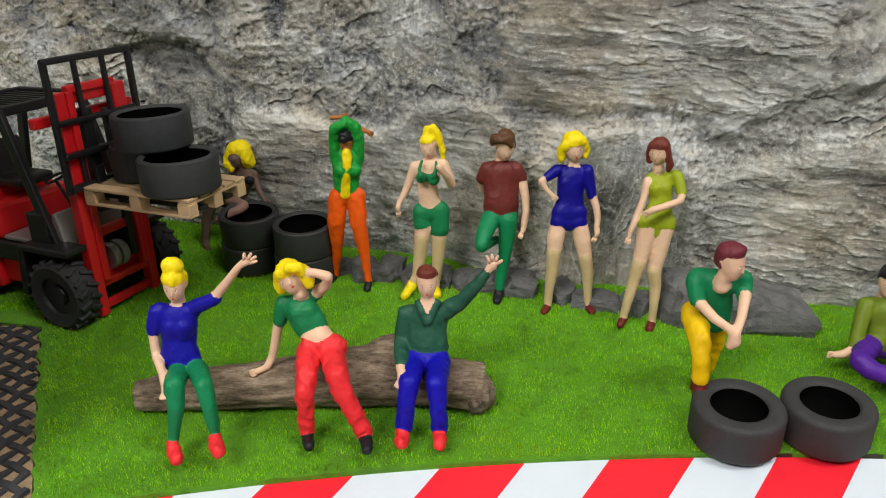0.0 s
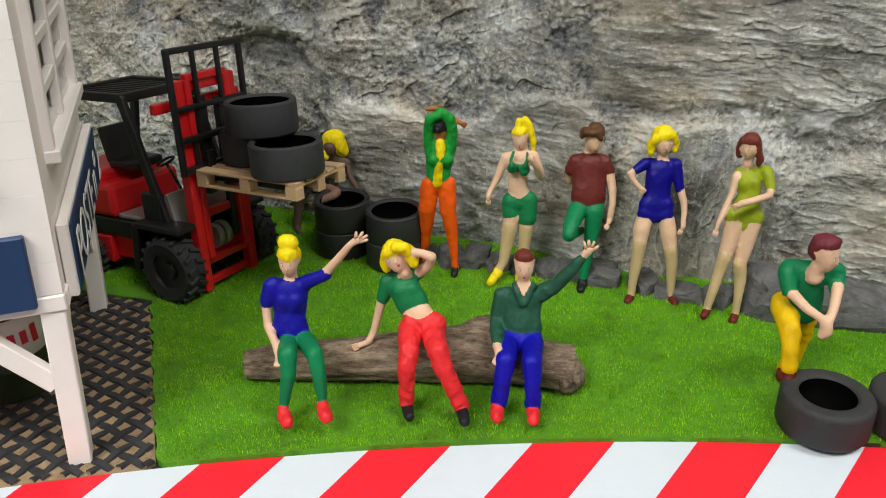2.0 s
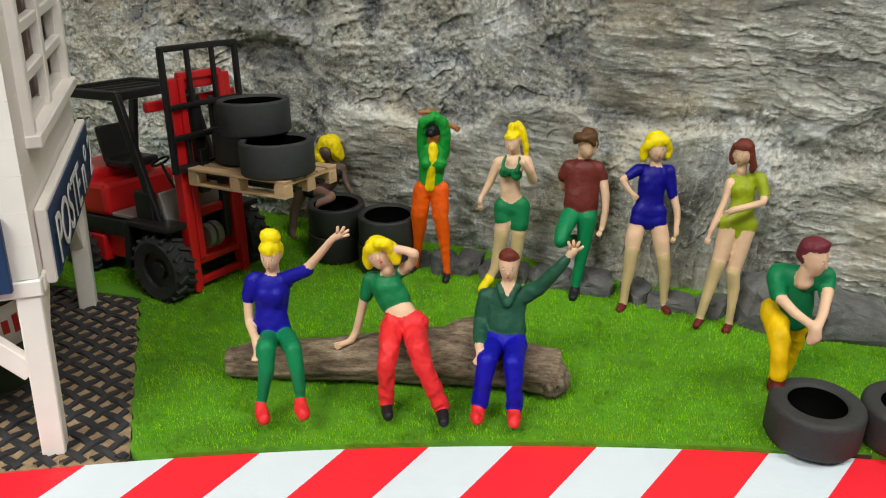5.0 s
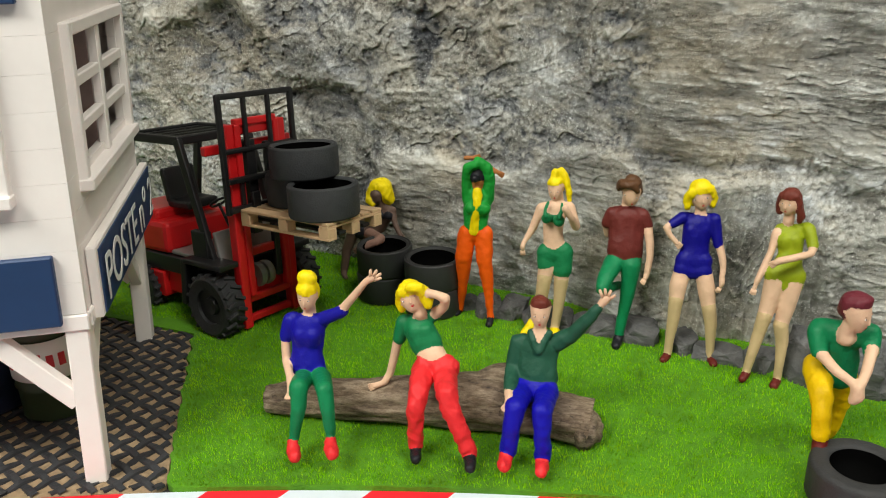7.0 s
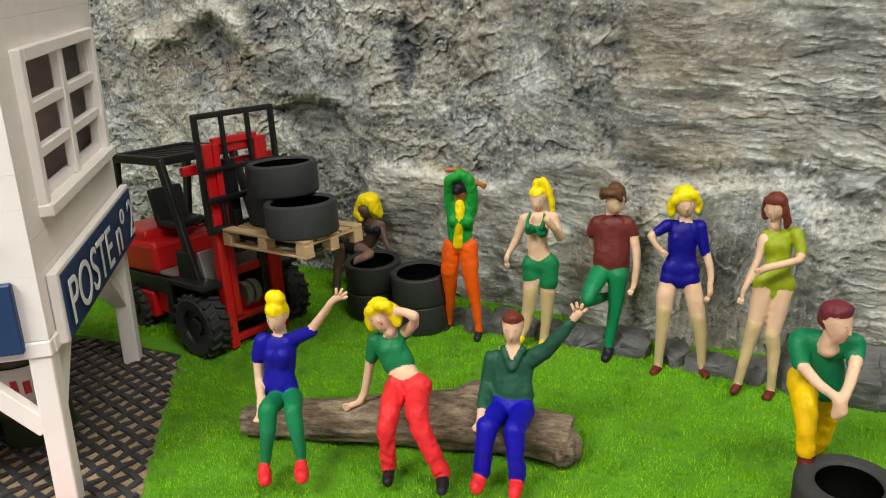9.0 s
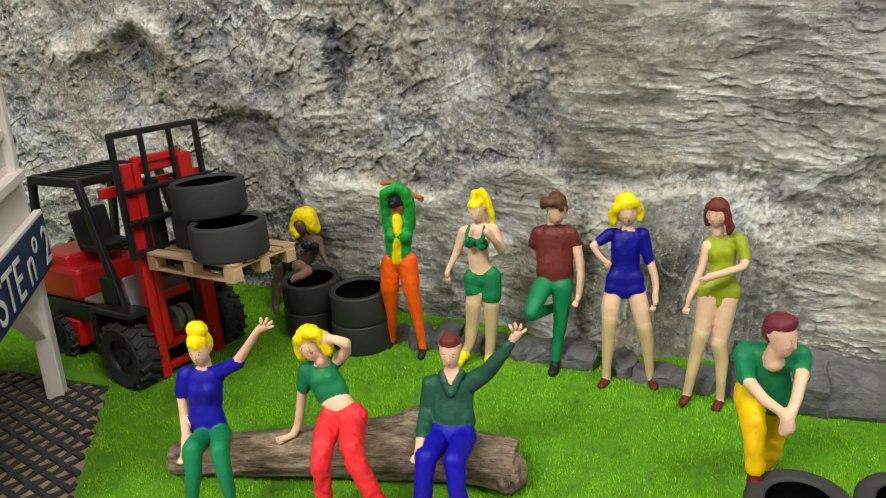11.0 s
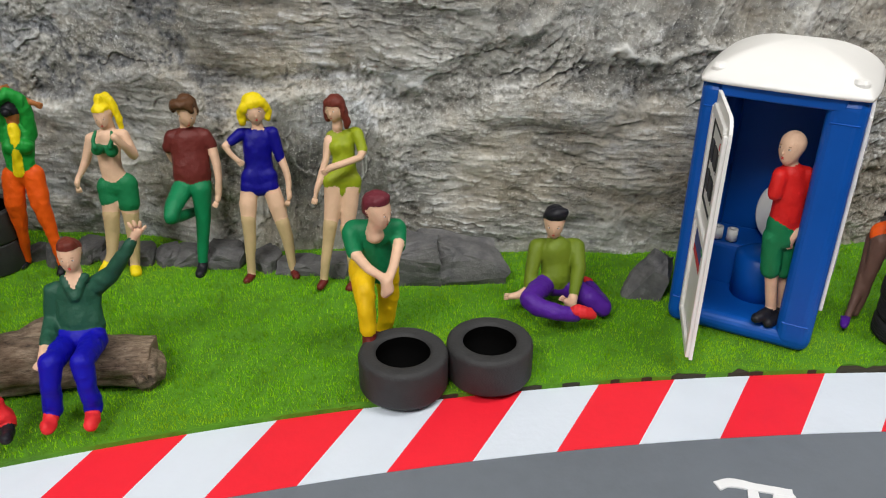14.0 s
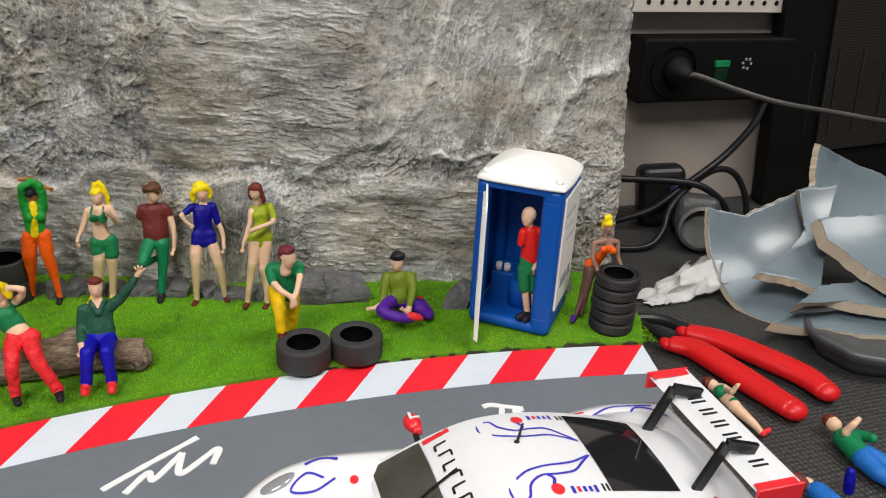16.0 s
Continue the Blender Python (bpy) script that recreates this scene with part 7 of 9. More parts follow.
PINE = mat("pale_pine", (0.62, 0.42, 0.24), 0.65, var=0.22, scale=160, bump=0.3, bscale=600)
pallet = thing("wooden_pallet", FK @ pose(0.0316, 0.0008, 0.0476), "pale wooden pallet resting on the forklift's forks", "pallet")
for k in range(5):
    bm = bmesh.new()
    box(bm, (0, -0.0127 + 0.00635 * k, 0.0065), (0.0505, 0.0056 if k % 2 == 0 else 0.0044, 0.0011), None, 0.00015, 1)
    part("top_board", bm, PINE, pallet)
for k in range(3):
    bm = bmesh.new()
    box(bm, (-0.0228 + 0.0228 * k, 0, 0.0053), (0.0046, 0.0308, 0.0010), None, 0.00015, 1)
    part("cross_board", bm, PINE, pallet)
for sy in range(3):
    bm = bmesh.new()
    box(bm, (0, -0.0130 + 0.0130 * sy, 0.0006), (0.0505, 0.0046, 0.0010), None, 0.00015, 1)
    part("skid_board", bm, PINE, pallet)
    for k in range(3):
        bm = bmesh.new()
        box(bm, (-0.0226 + 0.0226 * k, -0.0130 + 0.0130 * sy, 0.0030), (0.0054, 0.0046, 0.0038), None, 0.0002, 1)
        part("block", bm, PINE, pallet)
PZ = 0.0476 + 0.0072
for x, y, z in ((0.0200, 0.0070, PZ), (0.0456, -0.0046, PZ), (0.0292, 0.0020, PZ + 0.0131)):
    slick("pallet_tyre", FK @ pose(x, y, z), 0.0140, 0.0114, 0.0130, DULL_RUBBER, "dull black slick tyre loaded on the pallet", "tyres on the pallet", wall=0.93, round_=0.0010)

# ---- timekeeper's tower ----
TW = pose(-0.1233, 0.2327, 0.0003, 0, 0, 23.37)
tower = thing("marshal_tower", TW, "white wooden marshal hut on stilts with blue signs", "tower hut")
# white paint, tinted faintly pink in place of warm light on the front
WHITE_WOOD = mat("white_painted_wood", (0.89, 0.83, 0.797), 0.6, var=0.05, scale=90, bump=0.12, bscale=300)
SIGN_BLUE = mat("navy_sign_paint", (0.012, 0.042, 0.125), 0.5, var=0.12, scale=150)
DARK_IN = mat("brown_interior", (0.42, 0.32, 0.30), 0.8, var=0.3)
X0, X1, Y0, Y1, Z1 = -0.094, 0.004, -0.002, 0.0985, 0.175
CXL, CYL, FLARE, LEAN_X = (X0 + X1) / 2, (Y0 + Y1) / 2, 0.0087, 0.052


def flare(p):
    """The hut leans and widens a little towards its roof."""
    k = 1 + FLARE * max(0, p[2] - 0.06) / 0.06
    return Vector((CXL + (p[0] - CXL) * k + LEAN_X * p[2], CYL + (p[1] - CYL) * k, p[2]))


def tbox(bm, c, s, bevel=0.0004):
    t = bmesh.new()
    box(t, c, s, None, bevel, 1)
    for v in t.verts:
        v.co = flare(v.co)
    add(bm, t)


def tpart(name, boxes, material, parent=None, label="", bevel=0.0004):
    bm = bmesh.new()
    for c, s in boxes:
        tbox(bm, c, s, min(bevel, min(s) * 0.3))
    return part(name, bm, material, parent or tower, label)


# walls of lapped boards round the window openings
WT = 0.0030


def board_wall(side):
    w = new("wall")
    w.parent = tower
    z = 0.0590
    k = 0
    while z < Z1 - 0.001:
        h = 0.0098
        runs = [(Y0, Y1)] if side in ("right", "left") else [(X0, X1)]
        zc = z + h / 2
        if side == "right" and 0.094 < zc < 0.137:
            runs = [(Y0, 0.0150), (0.0850, Y1)]
        if side == "front" and 0.096 < zc < 0.140:
            runs = [(X0, -0.077), (-0.0125, X1)]
        for a, b in runs:
            if side == "right":
                c, s = (X1 - WT / 2, (max(a, Y0 + WT) + b) / 2, zc), (WT, b - max(a, Y0 + WT), h - 0.00006)
            elif side == "left":
                c, s = (X0 + WT / 2, (a + b) / 2, zc), (WT, b - a - 2 * WT, h - 0.00006)
            elif side == "front":
                c, s = ((a + b) / 2, Y0 + WT / 2, zc), (b - a, WT, h - 0.00006)
            else:
                c, s = ((a + b) / 2, Y1 - WT / 2, zc), (b - a - 2 * WT, WT, h - 0.00006)
            bm = bmesh.new()
            tbox(bm, c, s, 0.00005)
            part("board", bm, WHITE_WOOD, w)
        z += h
        k += 1


for sd in ("right", "front", "left", "back"):
    board_wall(sd)
tpart("floor_deck", [((CXL, CYL, 0.0572), (X1 - X0 - 0.001, Y1 - Y0 - 0.001, 0.0034))], WHITE_WOOD)
tpart("floor_beam", [((CXL, Y0 + 0.0016, 0.0563), (X1 - X0 + 0.001, 0.0046, 0.0050)), ((X1 - 0.0014, CYL, 0.0563), (0.0046, Y1 - Y0 - 0.004, 0.0050))], WHITE_WOOD)
bm = bmesh.new()
tbox(bm, (CXL, CYL, 0.1772), (X1 - X0 + 0.012, Y1 - Y0 + 0.012, 0.0045))
part("roof", bm, WHITE_WOOD, tower)
tpart("interior_partition", [((CXL, CYL + 0.012, 0.118), (X1 - X0 - 0.008, 0.002, 0.112)), ((-0.03, CYL, 0.118), (0.002, 0.05, 0.10))], DARK_IN, None, "dim brown inside of the hut")


def window(side, a0, a1, z0, z1, cols, rows):
    win = new("window")
    win.parent = tower
    fr, depth = 0.0038, 0.0044

    def put(name, ua, ub, za, zb, d, out):
        bm = bmesh.new()
        if side == "right":
            tbox(bm, (X1 + out, (ua + ub) / 2, (za + zb) / 2), (d, ub - ua, zb - za), 0.0004)
        else:
            tbox(bm, ((ua + ub) / 2, Y0 - out, (za + zb) / 2), (ub - ua, d, zb - za), 0.0004)
        return part(name, bm, WHITE_WOOD, win)
    put("frame_side", a0, a0 + fr, z0, z1, depth, 0.0004)
    put("frame_side", a1 - fr, a1, z0, z1, depth, 0.0004)
    put("frame_head", a0 + fr, a1 - fr, z1 - fr, z1, depth, 0.0004)
    put("sill", a0 - 0.0004, a1 + 0.0004, z0 - 0.0006, z0 + fr * 0.8, depth + 0.002, 0.0008)
    for k in range(1, cols):
        u = a0 + fr + (a1 - a0 - 2 * fr) * k / cols
        put("mullion", u - 0.0023, u + 0.0023, z0 + fr * 0.8, z1 - fr, 0.0032, 0.0)
    for k in range(1, rows):
        z = z0 + fr + (z1 - z0 - 2 * fr) * k / rows
        for q in range(cols):
            ua = a0 + fr + (a1 - a0 - 2 * fr) * q / cols + (0.0023 if q else 0)
            ub = a0 + fr + (a1 - a0 - 2 * fr) * (q + 1) / cols - (0.0023 if q < cols - 1 else 0)
            put("glazing_bar", ua, ub, z - 0.0017, z + 0.0017, 0.0030, -0.0002)


window("right", 0.0105, 0.0892, 0.0926, 0.1392, 2, 3)
window("front", -0.0800, -0.0100, 0.0935, 0.1410, 2, 3)
# legs and braces
for lx, ly in ((0, 0), (0, 1), (1, 0), (1, 1)):
    fx, fy = (-0.0006 if lx else X0 + 0.0046), (0.0012 if not ly else Y1 - 0.0005)
    tx, ty = (X1 - 0.0006 if lx else X0 + 0.0062), (Y0 + 0.0032 if not ly else Y1 - 0.0030)
    leg = new("leg")
    leg.parent = tower
    bm = bmesh.new()
    t = bmesh.new()
    box(t, (0, 0, 0.0272), (0.0066, 0.0066, 0.0544), None, 0.0004, 1)
    for v in t.verts:
        k = v.co.z / 0.0544
        v.co.x += fx + (tx - fx) * k
        v.co.y += fy + (ty - fy) * k
    add(bm, t)
    part("post", bm, WHITE_WOOD, leg)
    sx, sy = (-1 if lx else 1), (-1 if ly else 1)
    for a, b in (((fx, fy), (fx + sx * 0.025, fy)), ((fx, fy), (fx, fy + sy * 0.025))):
        p, q = Vector((a[0] + 0.0014, a[1], 0.0265)), Vector((b[0] + 0.0028, b[1], 0.0545))
        p = p + (q - p) * 0.08
        d = q - p
        rz = math.degrees(math.atan2(d.y, d.x))
        el = math.degrees(math.atan2(d.z, math.hypot(d.x, d.y)))
        bm = bmesh.new()
        box(bm, (0, 0, 0), (d.length, 0.0040, 0.0058), None, 0.0003, 1)
        o = part("brace", bm, WHITE_WOOD, leg)
        o.matrix_local = Matrix.Translation((p + q) / 2) @ pose(0, 0, 0, 0, 0, rz) @ pose(0, 0, 0, 0, -el, 0)
# name board on the side, blue boards on the front
sign = tpart("name_board", [((X1 + 0.0018, 0.0530, 0.0657), (0.0030, 0.0985, 0.0225))], WHITE_WOOD, None, "navy sign board with white lettering")
tpart("name_plate", [((X1 + 0.0035, 0.0536, 0.0652), (0.0006, 0.0950, 0.0205))], SIGN_BLUE, sign, "navy blue name plate")
WHITE_LETTER = mat("white_lettering", (0.78, 0.78, 0.78), 0.5)


def lettering(text, size, parent, m, material, name="lettering", width=None):
    cu = bpy.data.curves.new(name, "FONT")
    cu.body, cu.size, cu.extrude = text, size, 0.0001
    ob = bpy.data.objects.new("tmp", cu)
    scene.collection.objects.link(ob)
    me = bpy.data.meshes.new_from_object(ob.evaluated_get(bpy.context.evaluated_depsgraph_get()))
    bpy.data.objects.remove(ob)
    xs = [v.co.x for v in me.vertices]
    k = width / (max(xs) - min(xs)) if width else 1
    for v in me.vertices:
        v.co.x = (v.co.x - min(xs)) * k
    me.materials.clear()
    me.materials.append(material)
    o = new(name, me)
    if parent is not None:
        o.parent = parent
    o.matrix_local = m
    return o


LM = Matrix.Translation((X1 + 0.0041 + 0.0003, 0.0085, 0.0583)) @ pose(0, 0, 0, 90, 0, 90)
sl = lettering("POSTE n\u00ba 2", 0.0208, sign, Matrix.Identity(4), WHITE_LETTER, "sign_lettering", 0.0895)
for v in sl.data.vertices:
    v.co = flare(LM @ v.co) + Vector((0.0003, 0, 0))
tpart("blue_board", [((-0.0440, Y0 - 0.0012, 0.0672), (0.083, 0.0024, 0.0215))], SIGN_BLUE, None, "plain navy board on the front of the hut")
tpart("blue_board", [((-0.0429, Y0 - 0.0012, 0.1560), (0.083, 0.0024, 0.0215))], SIGN_BLUE, None, "plain navy board on the front of the hut")

# ---- oil drums under the tower ----
DRUM_GREEN = mat("dark_green_drum", (0.022, 0.035, 0.010), 0.45, var=0.25, scale=120)
DRUM_BLUE = mat("dark_blue_drum", (0.012, 0.02, 0.05), 0.45, var=0.25, scale=120)
PRINT_RED = mat("red_print", (0.55, 0.02, 0.03), 0.5)


def drum(x, y, material, label, band):
    d = thing("oil_drum", pose(x, y, 0.0008), label, "drum", "oil drums under the tower")
    r, h = 0.0122, 0.037
    prof = [(0, 0.0005), (r - 0.0004, 0), (r, 0.0006), (r - 0.0002, 0.0016)]
    for z in (h * 0.34, h * 0.67):
        prof += [(r - 0.0002, z - 0.0010), (r + 0.0005, z), (r - 0.0002, z + 0.0010)]
    prof += [(r - 0.0002, h - 0.0014), (r + 0.0003, h - 0.0004), (r - 0.0004, h), (r - 0.001, h - 0.0012), (0, h - 0.0012)]
    bm = bmesh.new()
    lathe(bm, prof, 44)
    part("shell", bm, material, d, smooth=True)
    bm = bmesh.new()
    lathe(bm, [(0, 0), (0.0016, 0), (0.0016, 0.0008), (0, 0.0008)], 14)
    o = part("bung", bm, GREYMET, d)
    o.location = (0.006, 0.003, h - 0.0013)
    if band:
        bm = bmesh.new()
        lathe(bm, [(r + 0.0005, h * 0.45), (r + 0.0007, h * 0.45), (r + 0.0007, h * 0.86), (r + 0.0005, h * 0.86), (r + 0.0005, h * 0.45)], 44)
        bl = part("label_band", bm, WHITE_PLASTIC, d, "white paper band with red printing", smooth=True)
        for k in range(7):
            a = math.radians(-115 + 17 * k)
            bm = bmesh.new()
            box(bm, (0, 0, 0), (0.0023, 0.0003, 0.0066 if k in (0, 3, 6) else 0.0048), None, 0.0001, 1)
            o = part("print_bar", bm, PRINT_RED, bl)
            o.matrix_local = pose((r + 0.0009) * math.cos(a), (r + 0.0009) * math.sin(a), h * 0.655, 0, 0, math.degrees(a) + 90)
    return d


drum(-0.1650, 0.2690, DRUM_GREEN, "dark green oil drum with a white paper band", True)
drum(-0.1915, 0.2660, DRUM_BLUE, "dark blue oil drum under the hut", False)

# ---- hand-painted writing on the road ----
ROAD_WHITE = mat("white_brush_paint", (0.78, 0.79, 0.80), 0.5, var=0.06, scale=200)
writing = thing("road_writing", pose(0, 0, 0.0), "white hand-painted letters on the grey road", "writing")


def brush(pts, w):
    """A flat brush stroke of width w along points on the road."""
    line = spline([(x, y, 0) for x, y in pts], 10)
    t = bmesh.new()
    rows = []
    for i, p in enumerate(line):
        d = (line[min(i + 1, len(line) - 1)] - line[max(i - 1, 0)]).normalized()
        s = Vector((-d.y, d.x, 0)) * w * 0.5 * (1 + 0.18 * noise.noise(p * 300))
        rows.append([t.verts.new(p + s + Vector((0, 0, z + 0.000005 * i))) for z in (-0.0002, 0.00025)] + [t.verts.new(p - s + Vector((0, 0, z + 0.000005 * i))) for z in (0.00025, -0.0002)])
    for a, b in zip(rows, rows[1:]):
        for k in range(4):
            t.faces.new((a[k], a[(k + 1) % 4], b[(k + 1) % 4], b[k]))
    t.faces.new(rows[0])
    t.faces.new(rows[-1][::-1])
    part("stroke", t, ROAD_WHITE, writing)


for pts in ([(0.1817, 0.2049), (0.186, 0.2052), (0.1925, 0.2020), (0.2000, 0.1985)],
            [(0.1905, 0.2022), (0.1885, 0.1975), (0.1862, 0.1928)],
            [(0.2000, 0.1985), (0.1955, 0.1978), (0.1970, 0.1955), (0.1985, 0.1932), (0.1955, 0.1915), (0.1915, 0.1925)],
            [(0.1975, 0.1868), (0.2035, 0.1918), (0.2045, 0.1875), (0.2098, 0.1900), (0.2100, 0.1850), (0.2150, 0.1872)],
            [(0.2185, 0.1868), (0.2225, 0.1838), (0.2210, 0.1800)],
            [(0.0128, 0.1917), (0.0320, 0.2042), (0.0508, 0.2158)],
            [(0.0215, 0.1872), (0.0302, 0.1975), (0.0325, 0.1925), (0.0440, 0.2068)],
            [(0.0440, 0.2068), (0.0430, 0.1935), (0.0585, 0.2057), (0.0560, 0.1960)]):
    brush(pts, 0.0028)

# ---- race car ----
CAR = pose(0.148, 0.1115, 0.0, 0, 0, 178)
car = thing("race_car", CAR, "white model racing coupe with blue linework and rear wing", "race car")
CAR_WHITE = mat("glossy_white_lacquer", (0.72, 0.735, 0.76), 0.18, var=0.02, coat=0.6)
CAR_GLASS = mat("dark_tinted_window", (0.012, 0.012, 0.014), 0.08, coat=0.4)
SMOKE = mat("smoked_windscreen", (0.055, 0.052, 0.042), 0.07, var=0.5, scale=60, coat=0.5)
CAR_BLACK = mat("glossy_black", (0.005, 0.005, 0.006), 0.3)
CAR_BLUE = mat("blue_decal", (0.035, 0.03, 0.42), 0.3)
CAR_RED = mat("red_decal", (0.70, 0.02, 0.03), 0.3)
CHROME = mat("headlight_lens", (0.45, 0.47, 0.5), 0.12, metal=0.6)


def spl1(xs, ys, x):
    return float(np.interp(x, xs, ys))


BX = [-0.0955, -0.092, -0.085, -0.070, -0.058, -0.040, -0.020, 0.0, 0.020, 0.035, 0.050, 0.060, 0.072, 0.082, 0.089, 0.094]
BW = [0.0330, 0.0375, 0.0402, 0.0412, 0.0414, 0.0405, 0.0388, 0.0382, 0.0385, 0.0392, 0.0398, 0.0398, 0.0385, 0.0350, 0.0290, 0.0190]
BS = [0.0250, 0.0305, 0.0345, 0.0362, 0.0365, 0.0350, 0.0330, 0.0318, 0.0315, 0.0322, 0.0330, 0.0325, 0.0300, 0.0255, 0.0210, 0.0160]
BT = [0.0270, 0.0320, 0.0350, 0.0362, 0.0362, 0.0355, 0.0345, 0.0335, 0.0320, 0.0308, 0.0290, 0.0275, 0.0252, 0.0228, 0.0200, 0.0165]


def smoothed(xs, ys):
    q = spline([(a, b, 0) for a, b in zip(xs, ys)], 5)
    return [p.x for p in q], [p.y for p in q]


sx, sw = smoothed(BX, BW)
_, ss = smoothed(BX, BS)
_, st = smoothed(BX, BT)
t = bmesh.new()
rows = []
for x, w, zs, zt in zip(sx, sw, ss, st):
    half = [(w * 0.80, 0.0045), (w * 0.96, 0.0055), (w, 0.010), (w, zs * 0.62), (w * 0.985, zs * 0.85), (w * 0.93, zs * 0.98), (w * 0.84, zs * 1.01), (w * 0.70, zs * 0.985 * 0.7 + zt * 0.3), (w * 0.52, zt * 0.97), (w * 0.28, zt * 0.995), (0, zt)]
    ring = [(x, y, z) for y, z in half] + [(x, -y, z) for y, z in half[-2::-1]]
    rows.append([t.verts.new(p) for p in ring])
for a, b in zip(rows, rows[1:]):
    for k in range(len(a) - 1):
        t.faces.new((a[k], a[k + 1], b[k + 1], b[k]))
    t.faces.new((a[-1], a[0], b[0], b[-1]))
t.faces.new(rows[0])
t.faces.new(rows[-1][::-1])
body = part("body", t, CAR_WHITE, car, smooth=True)

GX = [-0.080, -0.066, -0.052, -0.036, -0.020, -0.006, 0.006, 0.018, 0.030, 0.040]
GZ = [0.0362, 0.0402, 0.0444, 0.0484, 0.0512, 0.0520, 0.0505, 0.0448, 0.0372, 0.0305]
GW = [0.0190, 0.0215, 0.0232, 0.0240, 0.0244, 0.0246, 0.0250, 0.0268, 0.0292, 0.0310]


def roof_z(x, y):
    w = spl1(GX, GW, x)
    return spl1(GX, GZ, x) - 0.0022 * (abs(y) / w) ** 2.4


gxs, gzs = smoothed(GX, GZ)
_, gws = smoothed(GX, GW)


def shell(x0, x1, f0, f1, material, name, lift=0.0, parent=None, label="", n=14):
    """A skin over the cabin between two stations, from f0 to f1 of its width."""
    t = bmesh.new()
    rows = []
    for i in range(n + 1):
        x = x0 + (x1 - x0) * i / n
        w = spl1(gxs, gws, x)
        rows.append([])
        for j in range(n + 1):
            f = f0 + (f1 - f0) * j / n
            rows[-1].append(t.verts.new((x, w * f, spl1(gxs, gzs, x) - 0.0022 * abs(f) ** 2.4 + lift)))
    for a, b in zip(rows, rows[1:]):
        for k in range(n):
            t.faces.new((a[k], a[k + 1], b[k + 1], b[k]))
    return part(name, t, material, parent or car, label, smooth=True)


shell(-0.080, 0.040, -1, 1, CAR_WHITE, "roof", 0, None, "white roof with blue linework", 40)
shell(0.0215, 0.0385, -0.94, 0.94, SMOKE, "windscreen", 0.0003, None, "smoked brown windscreen")
shell(0.0110, 0.0212, -0.95, 0.95, CAR_WHITE, "visor_band", 0.0005, None, "white windscreen band with dark printing")
shell(-0.060, -0.032, -0.86, 0.86, CAR_GLASS, "rear_window", 0.0003, None, "black rear window panel")
for sgn in (-1, 1):
    t = bmesh.new()
    rows = []
    for i in range(25):
        x = -0.080 + 0.120 * i / 24
        w, z = spl1(gxs, gws, x), spl1(gxs, gzs, x) - 0.0022
        wb, zb = spl1(sx, sw, x) * 0.80, spl1(sx, ss, x) * 0.99
        rows.append([t.verts.new((x, sgn * (w + (wb - w) * k / 4), z + (min(zb, z) - z) * k / 4 + 0.0008 * math.sin(math.pi * k / 4))) for k in range(5)])
    for i, (a, b) in enumerate(zip(rows, rows[1:])):
        for k in range(4):
            f = t.faces.new((a[k], a[k + 1], b[k + 1], b[k]))
            f.material_index = 1 if 7 <= i <= 20 and k in (1, 2) else 0
    part("side_window", t, [CAR_WHITE, CAR_GLASS], car, smooth=True)
    # headlight, mirror
    bm = bmesh.new()
    ell(bm, (0, 0, 0), (0.0075, 0.0052, 0.0016))
    o = part("headlight", bm, CHROME, car, "clear oval headlight", smooth=True)
    o.matrix_local = pose(0.0725, sgn * 0.0315, 0.0283, sgn * -14, 20, sgn * -8)
    bm = bmesh.new()
    ell(bm, (0, sgn * 0.0455, 0.0350), (0.0036, 0.0050, 0.0029))
    box(bm, (-0.0008, sgn * 0.0425, 0.0345), (0.0040, 0.0060, 0.0036), None, 0.0012, 3)
    mir = part("mirror", bm, CAR_RED, car, "red door mirror", smooth=True)
    mir.location = (0.0185, 0, 0)
    bm = bmesh.new()
    tube(bm, [(0.0185, sgn * 0.034, 0.0322), (0.0185, sgn * 0.042, 0.0338)], 0.0012, 8)
    part("mirror_arm", bm, CAR_BLACK, car)
    bm = bmesh.new()
    box(bm, (0.0195, sgn * 0.0462, 0.0381), (0.0012, 0.0040, 0.0004))
    box(bm, (0.0175, sgn * 0.0450, 0.0381), (0.0030, 0.0009, 0.0004))
    part("emblem_bar", bm, CAR_WHITE, car)


def decal(pts, w, material, name="decal_line"):
    """A painted line upon the cabin or bonnet, given by (x, y)."""
    line = spline([(x, y, 0) for x, y in pts], 8)
    t = bmesh.new()
    rows = []
    for i, p in enumerate(line):
        d = (line[min(i + 1, len(line) - 1)] - line[max(i - 1, 0)]).normalized()
        q = Vector((-d.y, d.x, 0)) * w * 0.5
        rows.append([])
        for e in (p + q, p - q):
            rows[-1].append(t.verts.new((e.x, e.y, skin_z(e.x, e.y) + (0.0009 if 0.010 < e.x < 0.022 else 0.00035))))
    for a, b in zip(rows, rows[1:]):
        t.faces.new((a[0], a[1], b[1], b[0]))
    return part(name, t, material, car)


def skin_z(x, y):
    w = spl1(gxs, gws, x)
    if -0.080 < x < 0.040 and abs(y) < w:
        return roof_z(x, y)
    wb, zs, zt = spl1(sx, sw, x), spl1(sx, ss, x), spl1(sx, st, x)
    f = abs(y) / wb
    pf = [0, 0.28, 0.52, 0.70, 0.84, 0.93, 0.985, 1.0]
    pz = [zt, zt * 0.995, zt * 0.97, zs * 0.985 * 0.7 + zt * 0.3, zs * 1.01, zs * 0.98, zs * 0.85, zs * 0.62]
    return spl1(pf, pz, f)


